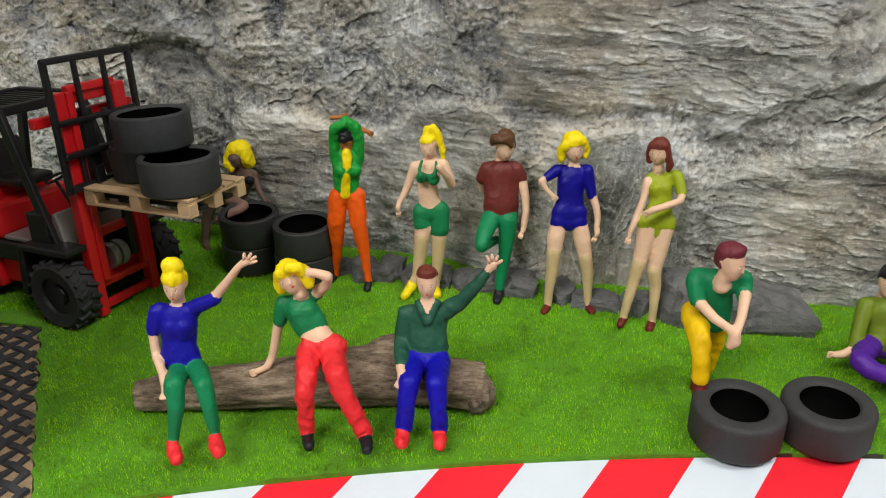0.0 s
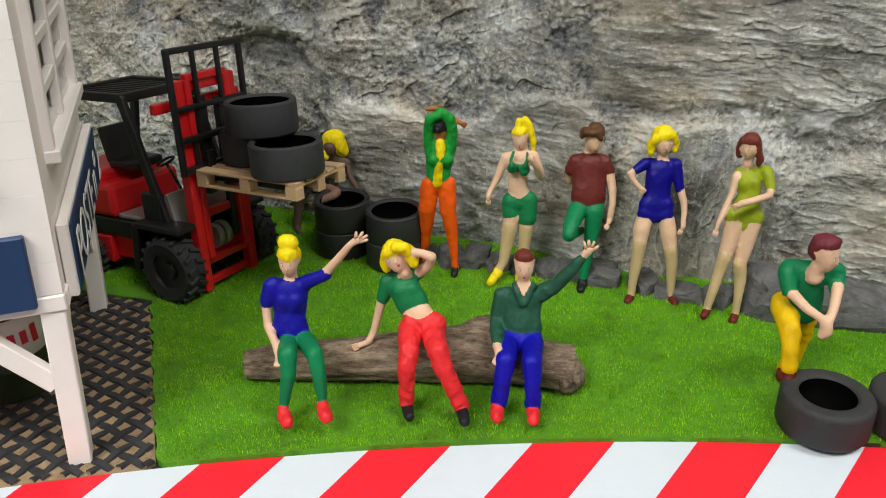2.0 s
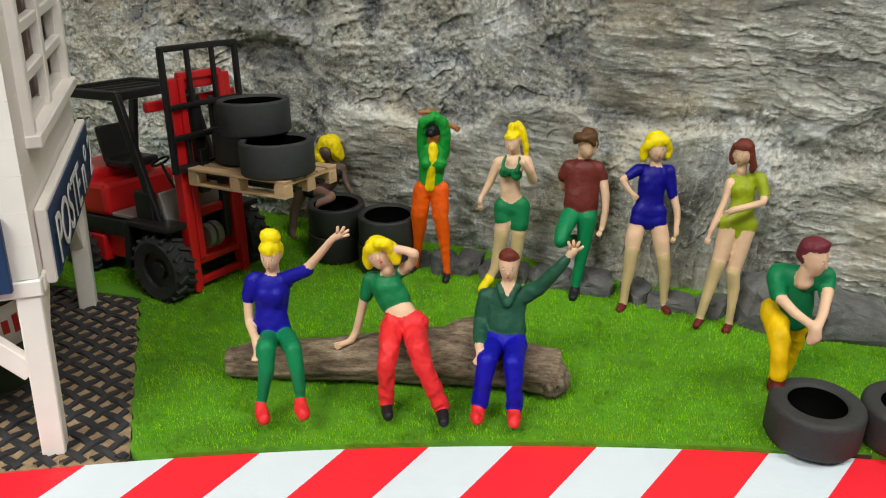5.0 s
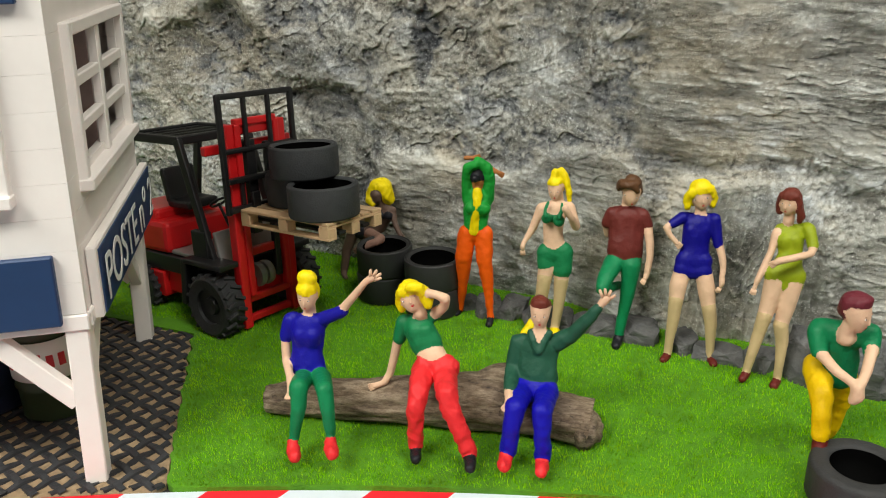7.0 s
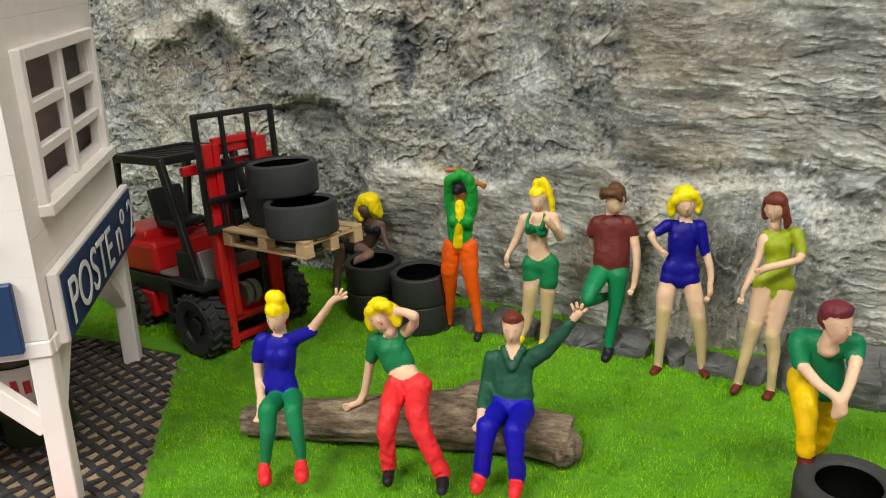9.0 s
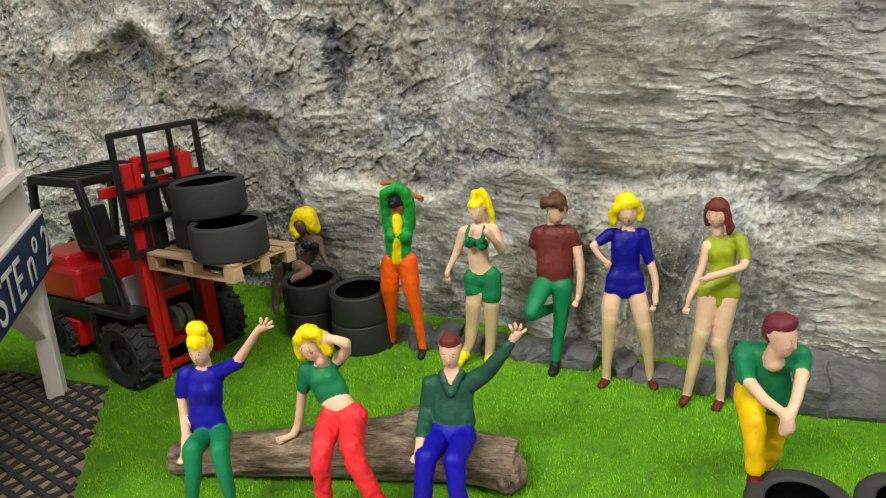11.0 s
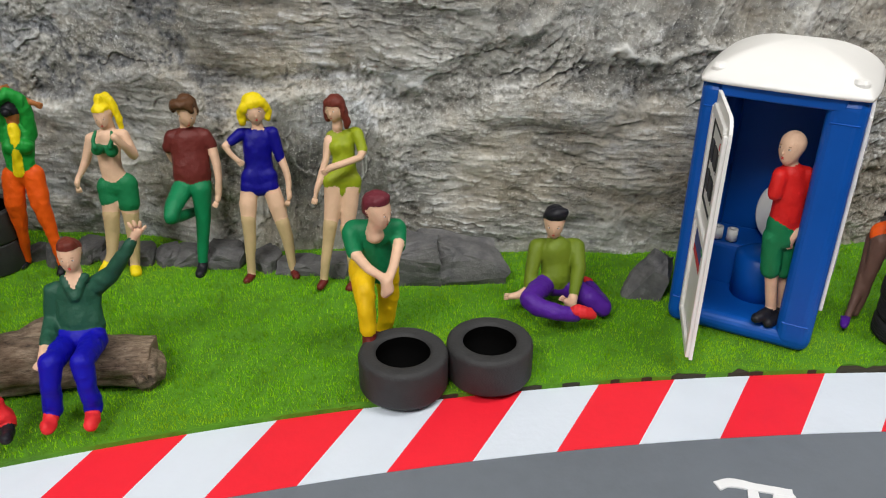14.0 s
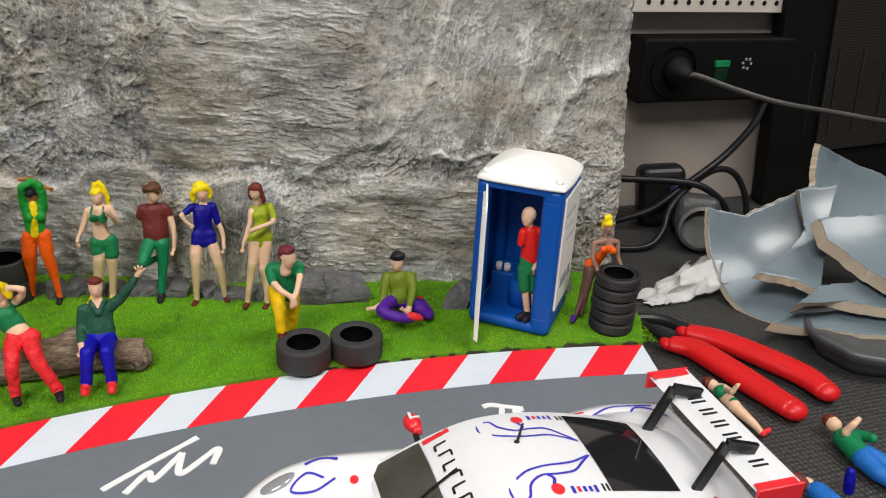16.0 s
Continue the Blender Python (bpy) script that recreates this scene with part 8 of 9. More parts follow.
def disc(x, y, r, material, name="decal_dot"):
    t = bmesh.new()
    ring = [t.verts.new((x + r * math.cos(a), y + r * math.sin(a), skin_z(x + r * math.cos(a), y + r * math.sin(a)) + 0.0005)) for a in [k * math.pi / 8 for k in range(16)]]
    t.faces.new(ring)
    part(name, t, material, car)


for sgn in (-1, 1):
    loop = [(-0.031, 0.0040), (-0.022, 0.0075), (-0.012, 0.0080), (-0.004, 0.0100), (0.002, 0.0145), (0.0018, 0.0190), (-0.0025, 0.0200), (-0.005, 0.0150), (-0.010, 0.0120), (-0.016, 0.0122), (-0.022, 0.0115), (-0.027, 0.0075), (-0.031, 0.0040)]
    decal([(x, sgn * y) for x, y in loop], 0.0009, CAR_BLUE)
    disc(-0.0130, sgn * 0.0185, 0.0023, CAR_RED)
    decal([(-0.0125, sgn * 0.0165), (-0.0135, sgn * 0.0140), (-0.0120, sgn * 0.0120)], 0.0012, CAR_BLUE)
    for k in range(5):
        decal([(-0.0175 - 0.0021 * k, sgn * 0.0195), (-0.0187 - 0.0021 * k, sgn * 0.0195)], 0.0030 if k in (0, 4) else 0.0022, CAR_RED if k == 1 else CAR_BLUE, "print_bar")
    for k in range(2):
        decal([(-0.0290 - 0.0016 * k, sgn * 0.0190), (-0.0298 - 0.0016 * k, sgn * 0.0190)], 0.0030, CAR_BLACK, "print_bar")
    # bonnet and tail linework
    decal([(0.056, sgn * 0.0270), (0.062, sgn * 0.0300), (0.068, sgn * 0.0255), (0.060, sgn * 0.0235), (0.052, sgn * 0.0260)], 0.0008, CAR_BLUE)
    decal([(0.050, sgn * 0.0330), (0.056, sgn * 0.0350), (0.062, sgn * 0.0335)], 0.0014, CAR_BLUE)
    disc(0.0455, sgn * 0.0240, 0.0016, CAR_RED)
    decal([(-0.066, sgn * 0.0270), (-0.072, sgn * 0.0330), (-0.080, sgn * 0.0310), (-0.084, sgn * 0.0270)], 0.0009, CAR_BLUE)
    decal([(-0.050, sgn * 0.0310), (-0.060, sgn * 0.0345), (-0.070, sgn * 0.0345), (-0.080, sgn * 0.0335)], 0.0008, CAR_BLUE)
    disc(-0.0745, sgn * 0.0215, 0.0016, CAR_RED)
    decal([(-0.030, sgn * 0.0330), (-0.042, sgn * 0.0352), (-0.050, sgn * 0.0350)], 0.0012, CAR_RED)
for k in range(7):
    decal([(0.0138, -0.0180 + 0.0056 * k), (0.0182, -0.0180 + 0.0056 * k)], 0.0010, CAR_BLACK, "print_bar")
    decal([(0.0138 if k % 2 else 0.0180, -0.0180 + 0.0056 * k), (0.0140 if k % 2 else 0.0182, -0.0150 + 0.0056 * k)], 0.0008, CAR_BLACK, "print_bar")
for sgn in (-1, 1):
    decal([(0.0160, sgn * 0.0220), (0.0160, sgn * 0.0248)], 0.0095, CAR_RED, "red_corner")
bm = bmesh.new()
tube(bm, [(-0.008, -0.0055, 0.0515), (-0.0095, -0.0055, 0.0595)], [0.0006, 0.0004], 8)
ell(bm, (-0.008, -0.0055, 0.0520), (0.0011, 0.0009, 0.0007))
part("aerial", bm, CAR_BLACK, car)
bm = bmesh.new()
tube(bm, [(0.037, 0.004, 0.0345), (0.025, 0.001, 0.0428), (0.0150, -0.001, 0.0486)], 0.0005, 6)
part("wiper", bm, CAR_BLACK, car)
# rear wing: plane, end plates, struts
WX, WZ = -0.0860, 0.0488
wing = new("rear_wing")
wing.parent = car
wing["label"] = "white rear wing with red end plates and dark printing"
t = bmesh.new()
prof = [(0.0082, 0.0004), (0.0060, 0.0016), (0.0, 0.0012), (-0.0070, 0.0016), (-0.0082, 0.0024), (-0.0078, 0.0008), (0.0, -0.0006), (0.0062, -0.0002)]
ends = [[t.verts.new((WX + a, y, WZ + z)) for a, z in prof] for y in (-0.0345, 0.0345)]
for k in range(len(prof)):
    t.faces.new((ends[0][k], ends[0][(k + 1) % len(prof)], ends[1][(k + 1) % len(prof)], ends[1][k]))
t.faces.new(ends[0])
t.faces.new(ends[1][::-1])
part("plane", t, CAR_WHITE, wing, "white wing plane")
for sgn in (-1, 1):
    bm = bmesh.new()
    box(bm, (WX, sgn * 0.0352, WZ - 0.0010), (0.0185, 0.0014, 0.0075), None, 0.0005)
    box(bm, (WX, sgn * 0.0335, WZ + 0.0019), (0.0165, 0.0040, 0.0006), None, 0.0002, 1)
    part("end_plate", bm, CAR_RED, wing, "red wing end plate")
    bm = bmesh.new()
    for p, q in (((-0.0665, 0.0345), (-0.0765, 0.0560)), ((-0.0765, 0.0560), (-0.0890, 0.0520))):
        d = Vector((q[0] - p[0], 0, q[1] - p[1]))
        box(bm, ((p[0] + q[0]) / 2, sgn * 0.0170, (p[1] + q[1]) / 2), (d.length + 0.0012, 0.0018, 0.0046), pose(0, 0, 0, 0, -math.degrees(math.atan2(d.z, d.x)), 0), 0.0004, 1)
    part("strut", bm, CAR_BLACK, wing, "glossy black wing strut")
for k in range(7):
    y = -0.0225 + 0.0075 * k
    for dx, dy, w, l in ((0.0, -0.0014, 0.0008, 0.0062), (0.0, 0.0010, 0.0008, 0.0062)):
        bm = bmesh.new()
        box(bm, (WX - 0.0008 + dx, y + dy, WZ + 0.00165), (l, w, 0.0003))
        part("print_bar", bm, CAR_BLACK, wing)
bm = bmesh.new()
box(bm, (-0.088, 0, 0.014), (0.012, 0.066, 0.010), None, 0.001)
part("diffuser", bm, CAR_BLACK, car)
for x in (0.056, -0.052):
    for sgn in (-1, 1):
        wh = new("wheel")
        wh.parent = car
        wh.matrix_local = pose(x, sgn * 0.0355, 0.0142, 90, 0, 0)
        bm = bmesh.new()
        lathe(bm, [(0.0095, -0.0058), (0.0135, -0.0062), (0.0142, -0.005), (0.0142, 0.005), (0.0135, 0.0062), (0.0095, 0.0058), (0.0095, -0.0058)], 36)
        part("tyre", bm, RUBBER, wh, smooth=True)
        bm = bmesh.new()
        lathe(bm, [(0, -0.0045), (0.002, -0.0052), (0.0095, -0.0046), (0.0098, 0), (0.0095, 0.0046), (0.002, 0.0052), (0, 0.0045)], 28)
        part("rim", bm, GREYMET, wh)

# ---- clutter on the bench ----
RED_GRIP = mat("red_dipped_grip", (0.60, 0.010, 0.012), 0.42, var=0.10, scale=60, bump=0.10, bscale=300, spec=0.35)
STEEL = mat("blackened_steel", (0.03, 0.03, 0.032), 0.4, metal=0.7, var=0.3)
pl = thing("pliers", pose(0, 0, BENCH), "pliers with long red handles lying on the mat", "pliers")
for pts, rad in ((((0.3503, 0.2768, 0.0085), (0.3652, 0.2618, 0.0090), (0.3791, 0.2369, 0.0090), (0.3895, 0.2142, 0.0085), (0.3912, 0.1985, 0.0080)), (0.0062, 0.0082, 0.0088, 0.0086, 0.0076)),
                 (((0.3313, 0.2665, 0.0085), (0.3425, 0.2560, 0.0090), (0.3476, 0.2381, 0.0090), (0.3535, 0.2141, 0.0085), (0.3595, 0.1890, 0.0080)), (0.0062, 0.0084, 0.0090, 0.0088, 0.0078))):
    bm = bmesh.new()
    line = spline(pts, 8)
    rr = [p.x for p in spline([(r, 0, 0) for r in rad], 8)]
    tube(bm, line, rr, 18)
    ell(bm, line[-1], (rr[-1],) * 3)
    ell(bm, line[0], (rr[0],) * 3)
    for v in bm.verts:
        v.co.z = 0.0070 + (v.co.z - 0.0085) * 0.70
    part("grip", bm, RED_GRIP, pl, "glossy red dipped handle grip", smooth=True)
bm = bmesh.new()
tube(bm, spline([(0.3320, 0.2658, 0.0085), (0.3260, 0.2860, 0.0085), (0.3180, 0.3000, 0.0080)], 6), 0.0036, 10)
tube(bm, spline([(0.3515, 0.2757, 0.0085), (0.3400, 0.2920, 0.0085), (0.3180, 0.3000, 0.0080)], 6), 0.0036, 10)
tube(bm, spline([(0.3180, 0.3000, 0.0080), (0.3140, 0.3150, 0.0080), (0.3120, 0.3350, 0.0075)], 6), [0.0070] * 4 + [0.006, 0.005, 0.0045, 0.004, 0.0034, 0.0028, 0.0022, 0.0018, 0.0014][:9], 12)
part("jaw", bm, STEEL, pl, "blackened steel jaws and pivot")

GLAZE = mat("blue_grey_glaze", (0.135, 0.178, 0.205), 0.30, var=0.30, scale=40, coat=0.08, bump=0.05, bscale=60)
BISCUIT = mat("cream_biscuit", (0.72, 0.62, 0.47), 0.85, var=0.18, scale=200, bump=0.5, bscale=700)
UNDER = mat("grey_underside", (0.075, 0.08, 0.088), 0.35, var=0.45, scale=60)


def shard(p, n, radius, thick, corners, seed, label):
    """A broken piece of a bowl: glazed inside, dark underneath, with raw cream edges between its corners."""
    n = Vector(n).normalized()
    thick = thick * 1.3
    right = Vector((0, 0, 1)).cross(n).normalized()
    up = n.cross(right)
    outline = []
    for i, c in enumerate(corners):
        d = corners[(i + 1) % len(corners)]
        steps = max(3, int(math.hypot(d[0] - c[0], d[1] - c[1]) / 0.0018))
        for k in range(steps):
            f = k / steps
            q = Vector((c[0] + (d[0] - c[0]) * f, c[1] + (d[1] - c[1]) * f, 0))
            w = (0.0016 if seed > 2 or q.y > 0.02 else 0.0) * noise.noise(q * 130 + Vector((seed, 0, 0))) + (0.0007 if seed > 2 or q.y > 0.02 else 0.0) * noise.noise(q * 420 + Vector((seed, 0, 0)))
            outline.append(q * (1 + w / max(q.length, 0.01)))
    t = bmesh.new()
    lay = []
    for e in (0, 1):
        rings = []
        for f in (1.0, 0.985, 0.94, 0.85, 0.72, 0.55, 0.36, 0.18):
            ring = []
            for q in outline:
                a, b = q.x * f, q.y * f
                h = (a * a + b * b) / (2 * radius)
                h += 0.0004 * (1 if f == 1.0 else 0) * (1 if e == 1 else -1)
                tilt = Vector((-a / radius, -b / radius, 1)).normalized()
                o = right * a + up * b + n * h - (right * tilt.x + up * tilt.y + n * tilt.z) * thick * e
                ring.append(t.verts.new(o))
            rings.append(ring)
        mid = t.verts.new(-n * thick * e)
        m = len(outline)
        for r1, r2 in zip(rings, rings[1:]):
            for k in range(m):
                fc = t.faces.new((r1[k], r1[(k + 1) % m], r2[(k + 1) % m], r2[k]))
                fc.material_index, fc.smooth = (0, True) if e == 0 else (2, True)
        for k in range(m):
            fc = t.faces.new((rings[-1][k], rings[-1][(k + 1) % m], mid))
            fc.material_index, fc.smooth = (0, True) if e == 0 else (2, True)
        lay.append(rings[0])
    for k in range(len(outline)):
        fc = t.faces.new((lay[0][k], lay[0][(k + 1) % len(outline)], lay[1][(k + 1) % len(outline)], lay[1][k]))
        fc.material_index = 1
    bmesh.ops.recalc_face_normals(t, faces=t.faces[:])
    ob = part("bowl_shard", t, [GLAZE, BISCUIT, UNDER])
    ob.location = p
    return tagged(ob, label, "shard", "broken bowl pieces")


shard((0.4384, 0.3192, -0.0059), (-0.46, -0.55, 0.70), 0.085, 0.0042, [(-0.0415, 0.0307), (-0.0175, 0.0331), (0.0138, 0.0533), (0.0337, 0.015), (0.0344, -0.0421), (0.0135, -0.0440), (0.0050, -0.0428), (-0.0030, -0.0398), (-0.0105, -0.0350), (-0.0178, -0.0283), (-0.0245, -0.0190), (-0.0305, -0.0085), (-0.0355, 0.0020), (-0.0392, 0.0140)], 2, "large curved shard of a blue-grey glazed bowl")
shard((0.4541, 0.2978, 0.0197), (-0.42, -0.52, 0.75), 0.085, 0.0055, [(-0.0122, 0.0355), (0.0124, 0.0435), (0.0108, 0.0243), (0.0118, -0.0067), (0.0103, -0.0382), (-0.0046, -0.0315), (-0.0292, -0.0341), (-0.0101, -0.0069), (-0.0023, 0.0123)], 5, "blue-grey glazed wedge of the bowl leaning on others")
shard((0.5187, 0.3213, 0.0433), (-0.35, -0.8, 0.45), 0.10, 0.0050, [(-0.0376, 0.03), (-0.0148, 0.0221), (0.0131, 0.013), (0.0392, 0.0), (0.0384, -0.0304), (0.0032, -0.0328), (-0.0384, -0.0203)], 9, "pointed blue-grey glazed shard standing up")
shard((0.4694, 0.2638, 0.0331), (-0.35, -0.45, 0.82), 0.09, 0.0085, [(-0.0323, 0.0079), (-0.0247, -0.0054), (-0.0132, -0.0128), (0.0082, -0.029), (0.0284, -0.039), (0.0298, 0.0231), (0.0051, 0.0224), (-0.0218, 0.0144)], 12, "thick blue-grey glazed shard with cream broken edge")
shard((0.4564, 0.2456, 0.0052), (-0.2, -0.3, 0.93), 0.12, 0.0070, [(-0.0429, -0.024), (-0.0322, -0.0127), (-0.0217, -0.0068), (0.011, -0.0078), (0.0324, -0.0113), (0.0356, 0.0145), (0.0046, 0.0172), (-0.0275, 0.0008)], 15, "shallow shard lying flat, dark grey beneath")
shard((0.4497, 0.2468, -0.0122), (-0.2, -0.3, 0.93), 0.12, 0.0065, [(-0.0485, -0.0221), (-0.0181, -0.0115), (0.0206, -0.0088), (0.0416, -0.0119), (0.045, 0.0155), (0.0145, 0.0197), (-0.0279, 0.002)], 18, "shallow shard lying lowest, dark grey beneath")
# the bowl's own foot, upright under the shards
bm = bmesh.new()
lathe(bm, [(0, 0.003), (0.019, 0.003), (0.0200, 0.0), (0.0230, 0.0), (0.0245, 0.004), (0.0290, 0.009), (0.0320, 0.013), (0.0325, 0.0155), (0.0300, 0.016), (0.0260, 0.012), (0.0, 0.009)], 56)
for v in bm.verts:
    v.co.x *= 1 + 0.03 * math.sin(7 * math.atan2(v.co.y, v.co.x))
foot = part("pottery_foot", bm, UNDER, smooth=True)
foot.matrix_world = pose(0.4520, 0.2340, BENCH + 0.0001, 0, 0, 0) @ Matrix.Diagonal((1.15, 1.15, 1.2, 1))
tagged(foot, "dark grey glazed foot of the broken bowl", "shard", "broken bowl pieces")

TISSUE = mat("white_tissue", (0.84, 0.84, 0.83), 0.9, var=0.08, scale=120, bump=0.4)
t = bmesh.new()
nn = 40
g = []
for i in range(nn + 1):
    row = []
    for j in range(nn + 1):
        u, v = i / nn, j / nn
        p = Vector((u, v, 0))
        fold = 1 - 2.2 * abs(noise.noise(Vector((u * 3.1 + v * 1.2, v * 2.2, 4.0))))
        fold2 = 1 - 2.0 * abs(noise.noise(Vector((u * 7.0 - v * 2.0, v * 6.0 + u, 9.0))))
        x = 0.350 + 0.062 * u + 0.010 * noise.noise(p * 4) + 0.003 * fold2
        y = 0.318 + 0.046 * v * (0.35 + 0.65 * u) + 0.010 * noise.noise(p * 4 + Vector((5, 0, 0)))
        z = BENCH + 0.0008 + max(0, (0.004 + 0.022 * u ** 1.5) * (0.55 + 0.45 * fold) * (0.25 + 0.75 * math.sin(math.pi * min(1, v * 1.1 + 0.05))) + 0.0035 * fold2 * u)
        row.append(t.verts.new((x, y, z)))
    g.append(row)
for i in range(nn):
    for j in range(nn):
        t.faces.new((g[i][j], g[i + 1][j], g[i + 1][j + 1], g[i][j + 1]))
bmesh.ops.solidify(t, geom=t.faces[:], thickness=0.0004)
tagged(part("paper_tissue", t, TISSUE, smooth=True), "crumpled white paper tissue on the mat", "tissue")

# ---- wall behind, power strip, cables, computer case ----
WALL = mat("beige_wall_panel", (0.34, 0.295, 0.262), 0.7, var=0.06, scale=30, bump=0.1, bscale=400)
CEIL = mat("grey_room_paint", (0.22, 0.215, 0.21), 0.8, var=0.03, scale=20)
LIP = mat("cream_steel", (0.52, 0.48, 0.43), 0.45, var=0.04)
WY = 0.50


def wall(name, c, s, material, label):
    bm = bmesh.new()
    box(bm, c, s)
    tagged(part(name, bm, material), label, "wall", kind="structure")


wall("wall_north", (0.1, WY + 0.05, 0.75), (4.2, 0.10, 1.56), WALL, "plain beige panel wall behind the bench")
wall("wall_south", (0.1, -1.65, 0.75), (4.2, 0.10, 1.56), CEIL, "plain grey wall of the workroom")
wall("wall_west", (-2.05, -0.55, 0.75), (0.10, 2.1, 1.56), CEIL, "plain grey wall of the workroom")
wall("wall_east", (2.25, -0.55, 0.75), (0.10, 2.1, 1.56), CEIL, "plain grey wall of the workroom")
bm = bmesh.new()
box(bm, (0.1, -0.55, 1.58), (4.4, 2.3, 0.10))
tagged(part("ceiling", bm, CEIL), "plain grey workroom ceiling", "ceiling", kind="structure")
DIFF = bpy.data.materials.new("lamp_diffuser")
DIFF.use_nodes = True
DIFF.node_tree.nodes["Principled BSDF"].inputs["Emission Color"].default_value = (1, 0.97, 0.92, 1)
DIFF.node_tree.nodes["Principled BSDF"].inputs["Emission Strength"].default_value = 3.0
for x, y in ((-0.75, -0.85), (0.85, -0.32)):
    cl = thing("ceiling_light", pose(x, y, 1.53), "flat white ceiling panel lamp, switched on", "ceiling lamp", "ceiling lamps")
    bm = bmesh.new()
    for a, b, c, d in ((0, 0.26, 1.16, 0.03), (0, -0.26, 1.16, 0.03), (0.565, 0, 0.03, 0.49), (-0.565, 0, 0.03, 0.49)):
        box(bm, (a, b, -0.010), (c, d, 0.022))
    part("frame", bm, CEIL, cl)
    bm = bmesh.new()
    box(bm, (0, 0, -0.004), (1.10, 0.49, 0.004))
    part("diffuser", bm, DIFF, cl)

# perforated steel rail along the wall
rail = thing("perforated_rail", pose(0, 0, 0), "cream perforated steel panel edge on the wall", "perforated panel")
bm = bmesh.new()
box(bm, (0.55, WY - 0.0175, 0.2085), (0.62, 0.0020, 0.1270), None, 0.0004)
part("panel", bm, LIP, rail)
bm = bmesh.new()
box(bm, (0.55, WY - 0.0085, 0.1466), (0.62, 0.0155, 0.0030), None, 0.0006)
part("lower_lip", bm, LIP, rail)
for k in range(16):
    for r in range(2):
        bm = bmesh.new()
        lathe(bm, [(0, 0.0002), (0.0021, 0.0002), (0.0021, -0.0004), (0, -0.0004)], 10)
        o = part("hole", bm, CAR_BLACK, rail)
        o.matrix_world = pose(0.420 + 0.0125 * k, WY - 0.0187, 0.1528 + 0.0125 * r, 90, 0, 0)

strip = thing("power_strip", pose(0, 0, 0), "black power socket strip with a green switch on the wall", "power strip")
bm = bmesh.new()
box(bm, (0.512, WY - 0.014, 0.0990), (0.190, 0.028, 0.0530), None, 0.003, 3)
STRIP_BLACK = mat("matt_black_housing", (0.0035, 0.0035, 0.0035), 0.6, var=0.2, spec=0.15)
part("housing", bm, STRIP_BLACK, strip)
bm = bmesh.new()
lathe(bm, [(0.0225, 0.0), (0.0225, 0.0020), (0.0195, 0.0020), (0.0190, -0.004), (0, -0.004)], 36)
o = part("socket", bm, STRIP_BLACK, strip, "round black socket recess", smooth=False)
o.matrix_world = pose(0.4480, WY - 0.0282, 0.1000, 90, 0, 0)
GREEN_SW = mat("green_switch", (0.004, 0.20, 0.07), 0.3, coat=0.3)
bm = bmesh.new()
box(bm, (0.4935, WY - 0.0290, 0.1048), (0.0140, 0.004, 0.0056), None, 0.0008, 2)
sw = part("switch", bm, GREEN_SW, strip, "lit green rocker switch")
bm = bmesh.new()
box(bm, (0.4935, WY - 0.0284, 0.0955), (0.0130, 0.003, 0.0120), pose(0, 0, 0, 8, 0, 0), 0.0010, 2)
part("rocker", bm, mat("dark_green_rocker", (0.002, 0.025, 0.010), 0.3), sw)
bm = bmesh.new()
for a in range(6):
    box(bm, (0.5193 + 0.0042 * math.cos(a), WY - 0.0284, 0.1044 + 0.0042 * math.sin(a)), (0.0020, 0.0006, 0.0020))
part("emblem_ring", bm, GREY_PRINT, strip, "small grey printed ring")
CABLE = mat("black_cable", (0.007, 0.007, 0.008), 0.42, var=0.2, spec=0.35)


def cable(name, pts, r, label):
    bm = bmesh.new()
    tube(bm, spline(pts, 10), r, 10)
    return tagged(part(name, bm, CABLE, smooth=True), label, "cable", "black cables")


plug = thing("power_plug", pose(0, 0, 0), "black plug with its grey cord in the socket", "plug")
bm = bmesh.new()
lathe(bm, [(0, 0.0), (0.0120, 0.0), (0.0120, 0.005), (0.0080, 0.010), (0.0042, 0.020), (0, 0.020)], 28, pose(0.4480, WY - 0.0300, 0.1000, 90, 0, 0))
part("plug_body", bm, mat("dull_black_plug", (0.004, 0.004, 0.0045), 0.6, spec=0.2), plug, smooth=True)
bm = bmesh.new()
tube(bm, spline([(0.4480, WY - 0.048, 0.1005), (0.4560, WY - 0.052, 0.1000), (0.4815, 0.435, 0.0921), (0.5158, 0.42, 0.0837), (0.5663, 0.41, 0.0762), (0.6103, 0.40, 0.070), (0.686, 0.39, 0.0614)], 10), 0.0022, 10)
part("cord", bm, mat("grey_cord", (0.055, 0.052, 0.05), 0.4), plug, "grey power cord")
cable("cable", [(0.385, 0.455, 0.0158), (0.4326, 0.435, 0.0176), (0.4562, 0.425, 0.0156), (0.4744, 0.420, 0.0052), (0.4882, 0.420, -0.0101), (0.4960, 0.420, -0.0265)], 0.0029, "thick black cable running along the bench")
cable("cable", [(0.390, 0.455, -0.0262), (0.4247, 0.440, -0.0098), (0.4503, 0.435, 0.0114), (0.4883, 0.440, 0.0333), (0.5283, 0.460, 0.0518), (0.5523, 0.478, 0.0665), (0.558, 0.484, 0.080)], 0.0031, "thick black cable rising to the power strip")
cable("cable", [(0.365, 0.412, -0.0265), (0.4008, 0.405, -0.0262), (0.4186, 0.410, -0.0162), (0.4303, 0.420, 0.0011), (0.4607, 0.435, 0.0147), (0.4852, 0.440, 0.0224), (0.5037, 0.440, 0.0172), (0.5149, 0.435, -0.0009), (0.5195, 0.430, -0.0265)], 0.0027, "looped black cable on the bench")
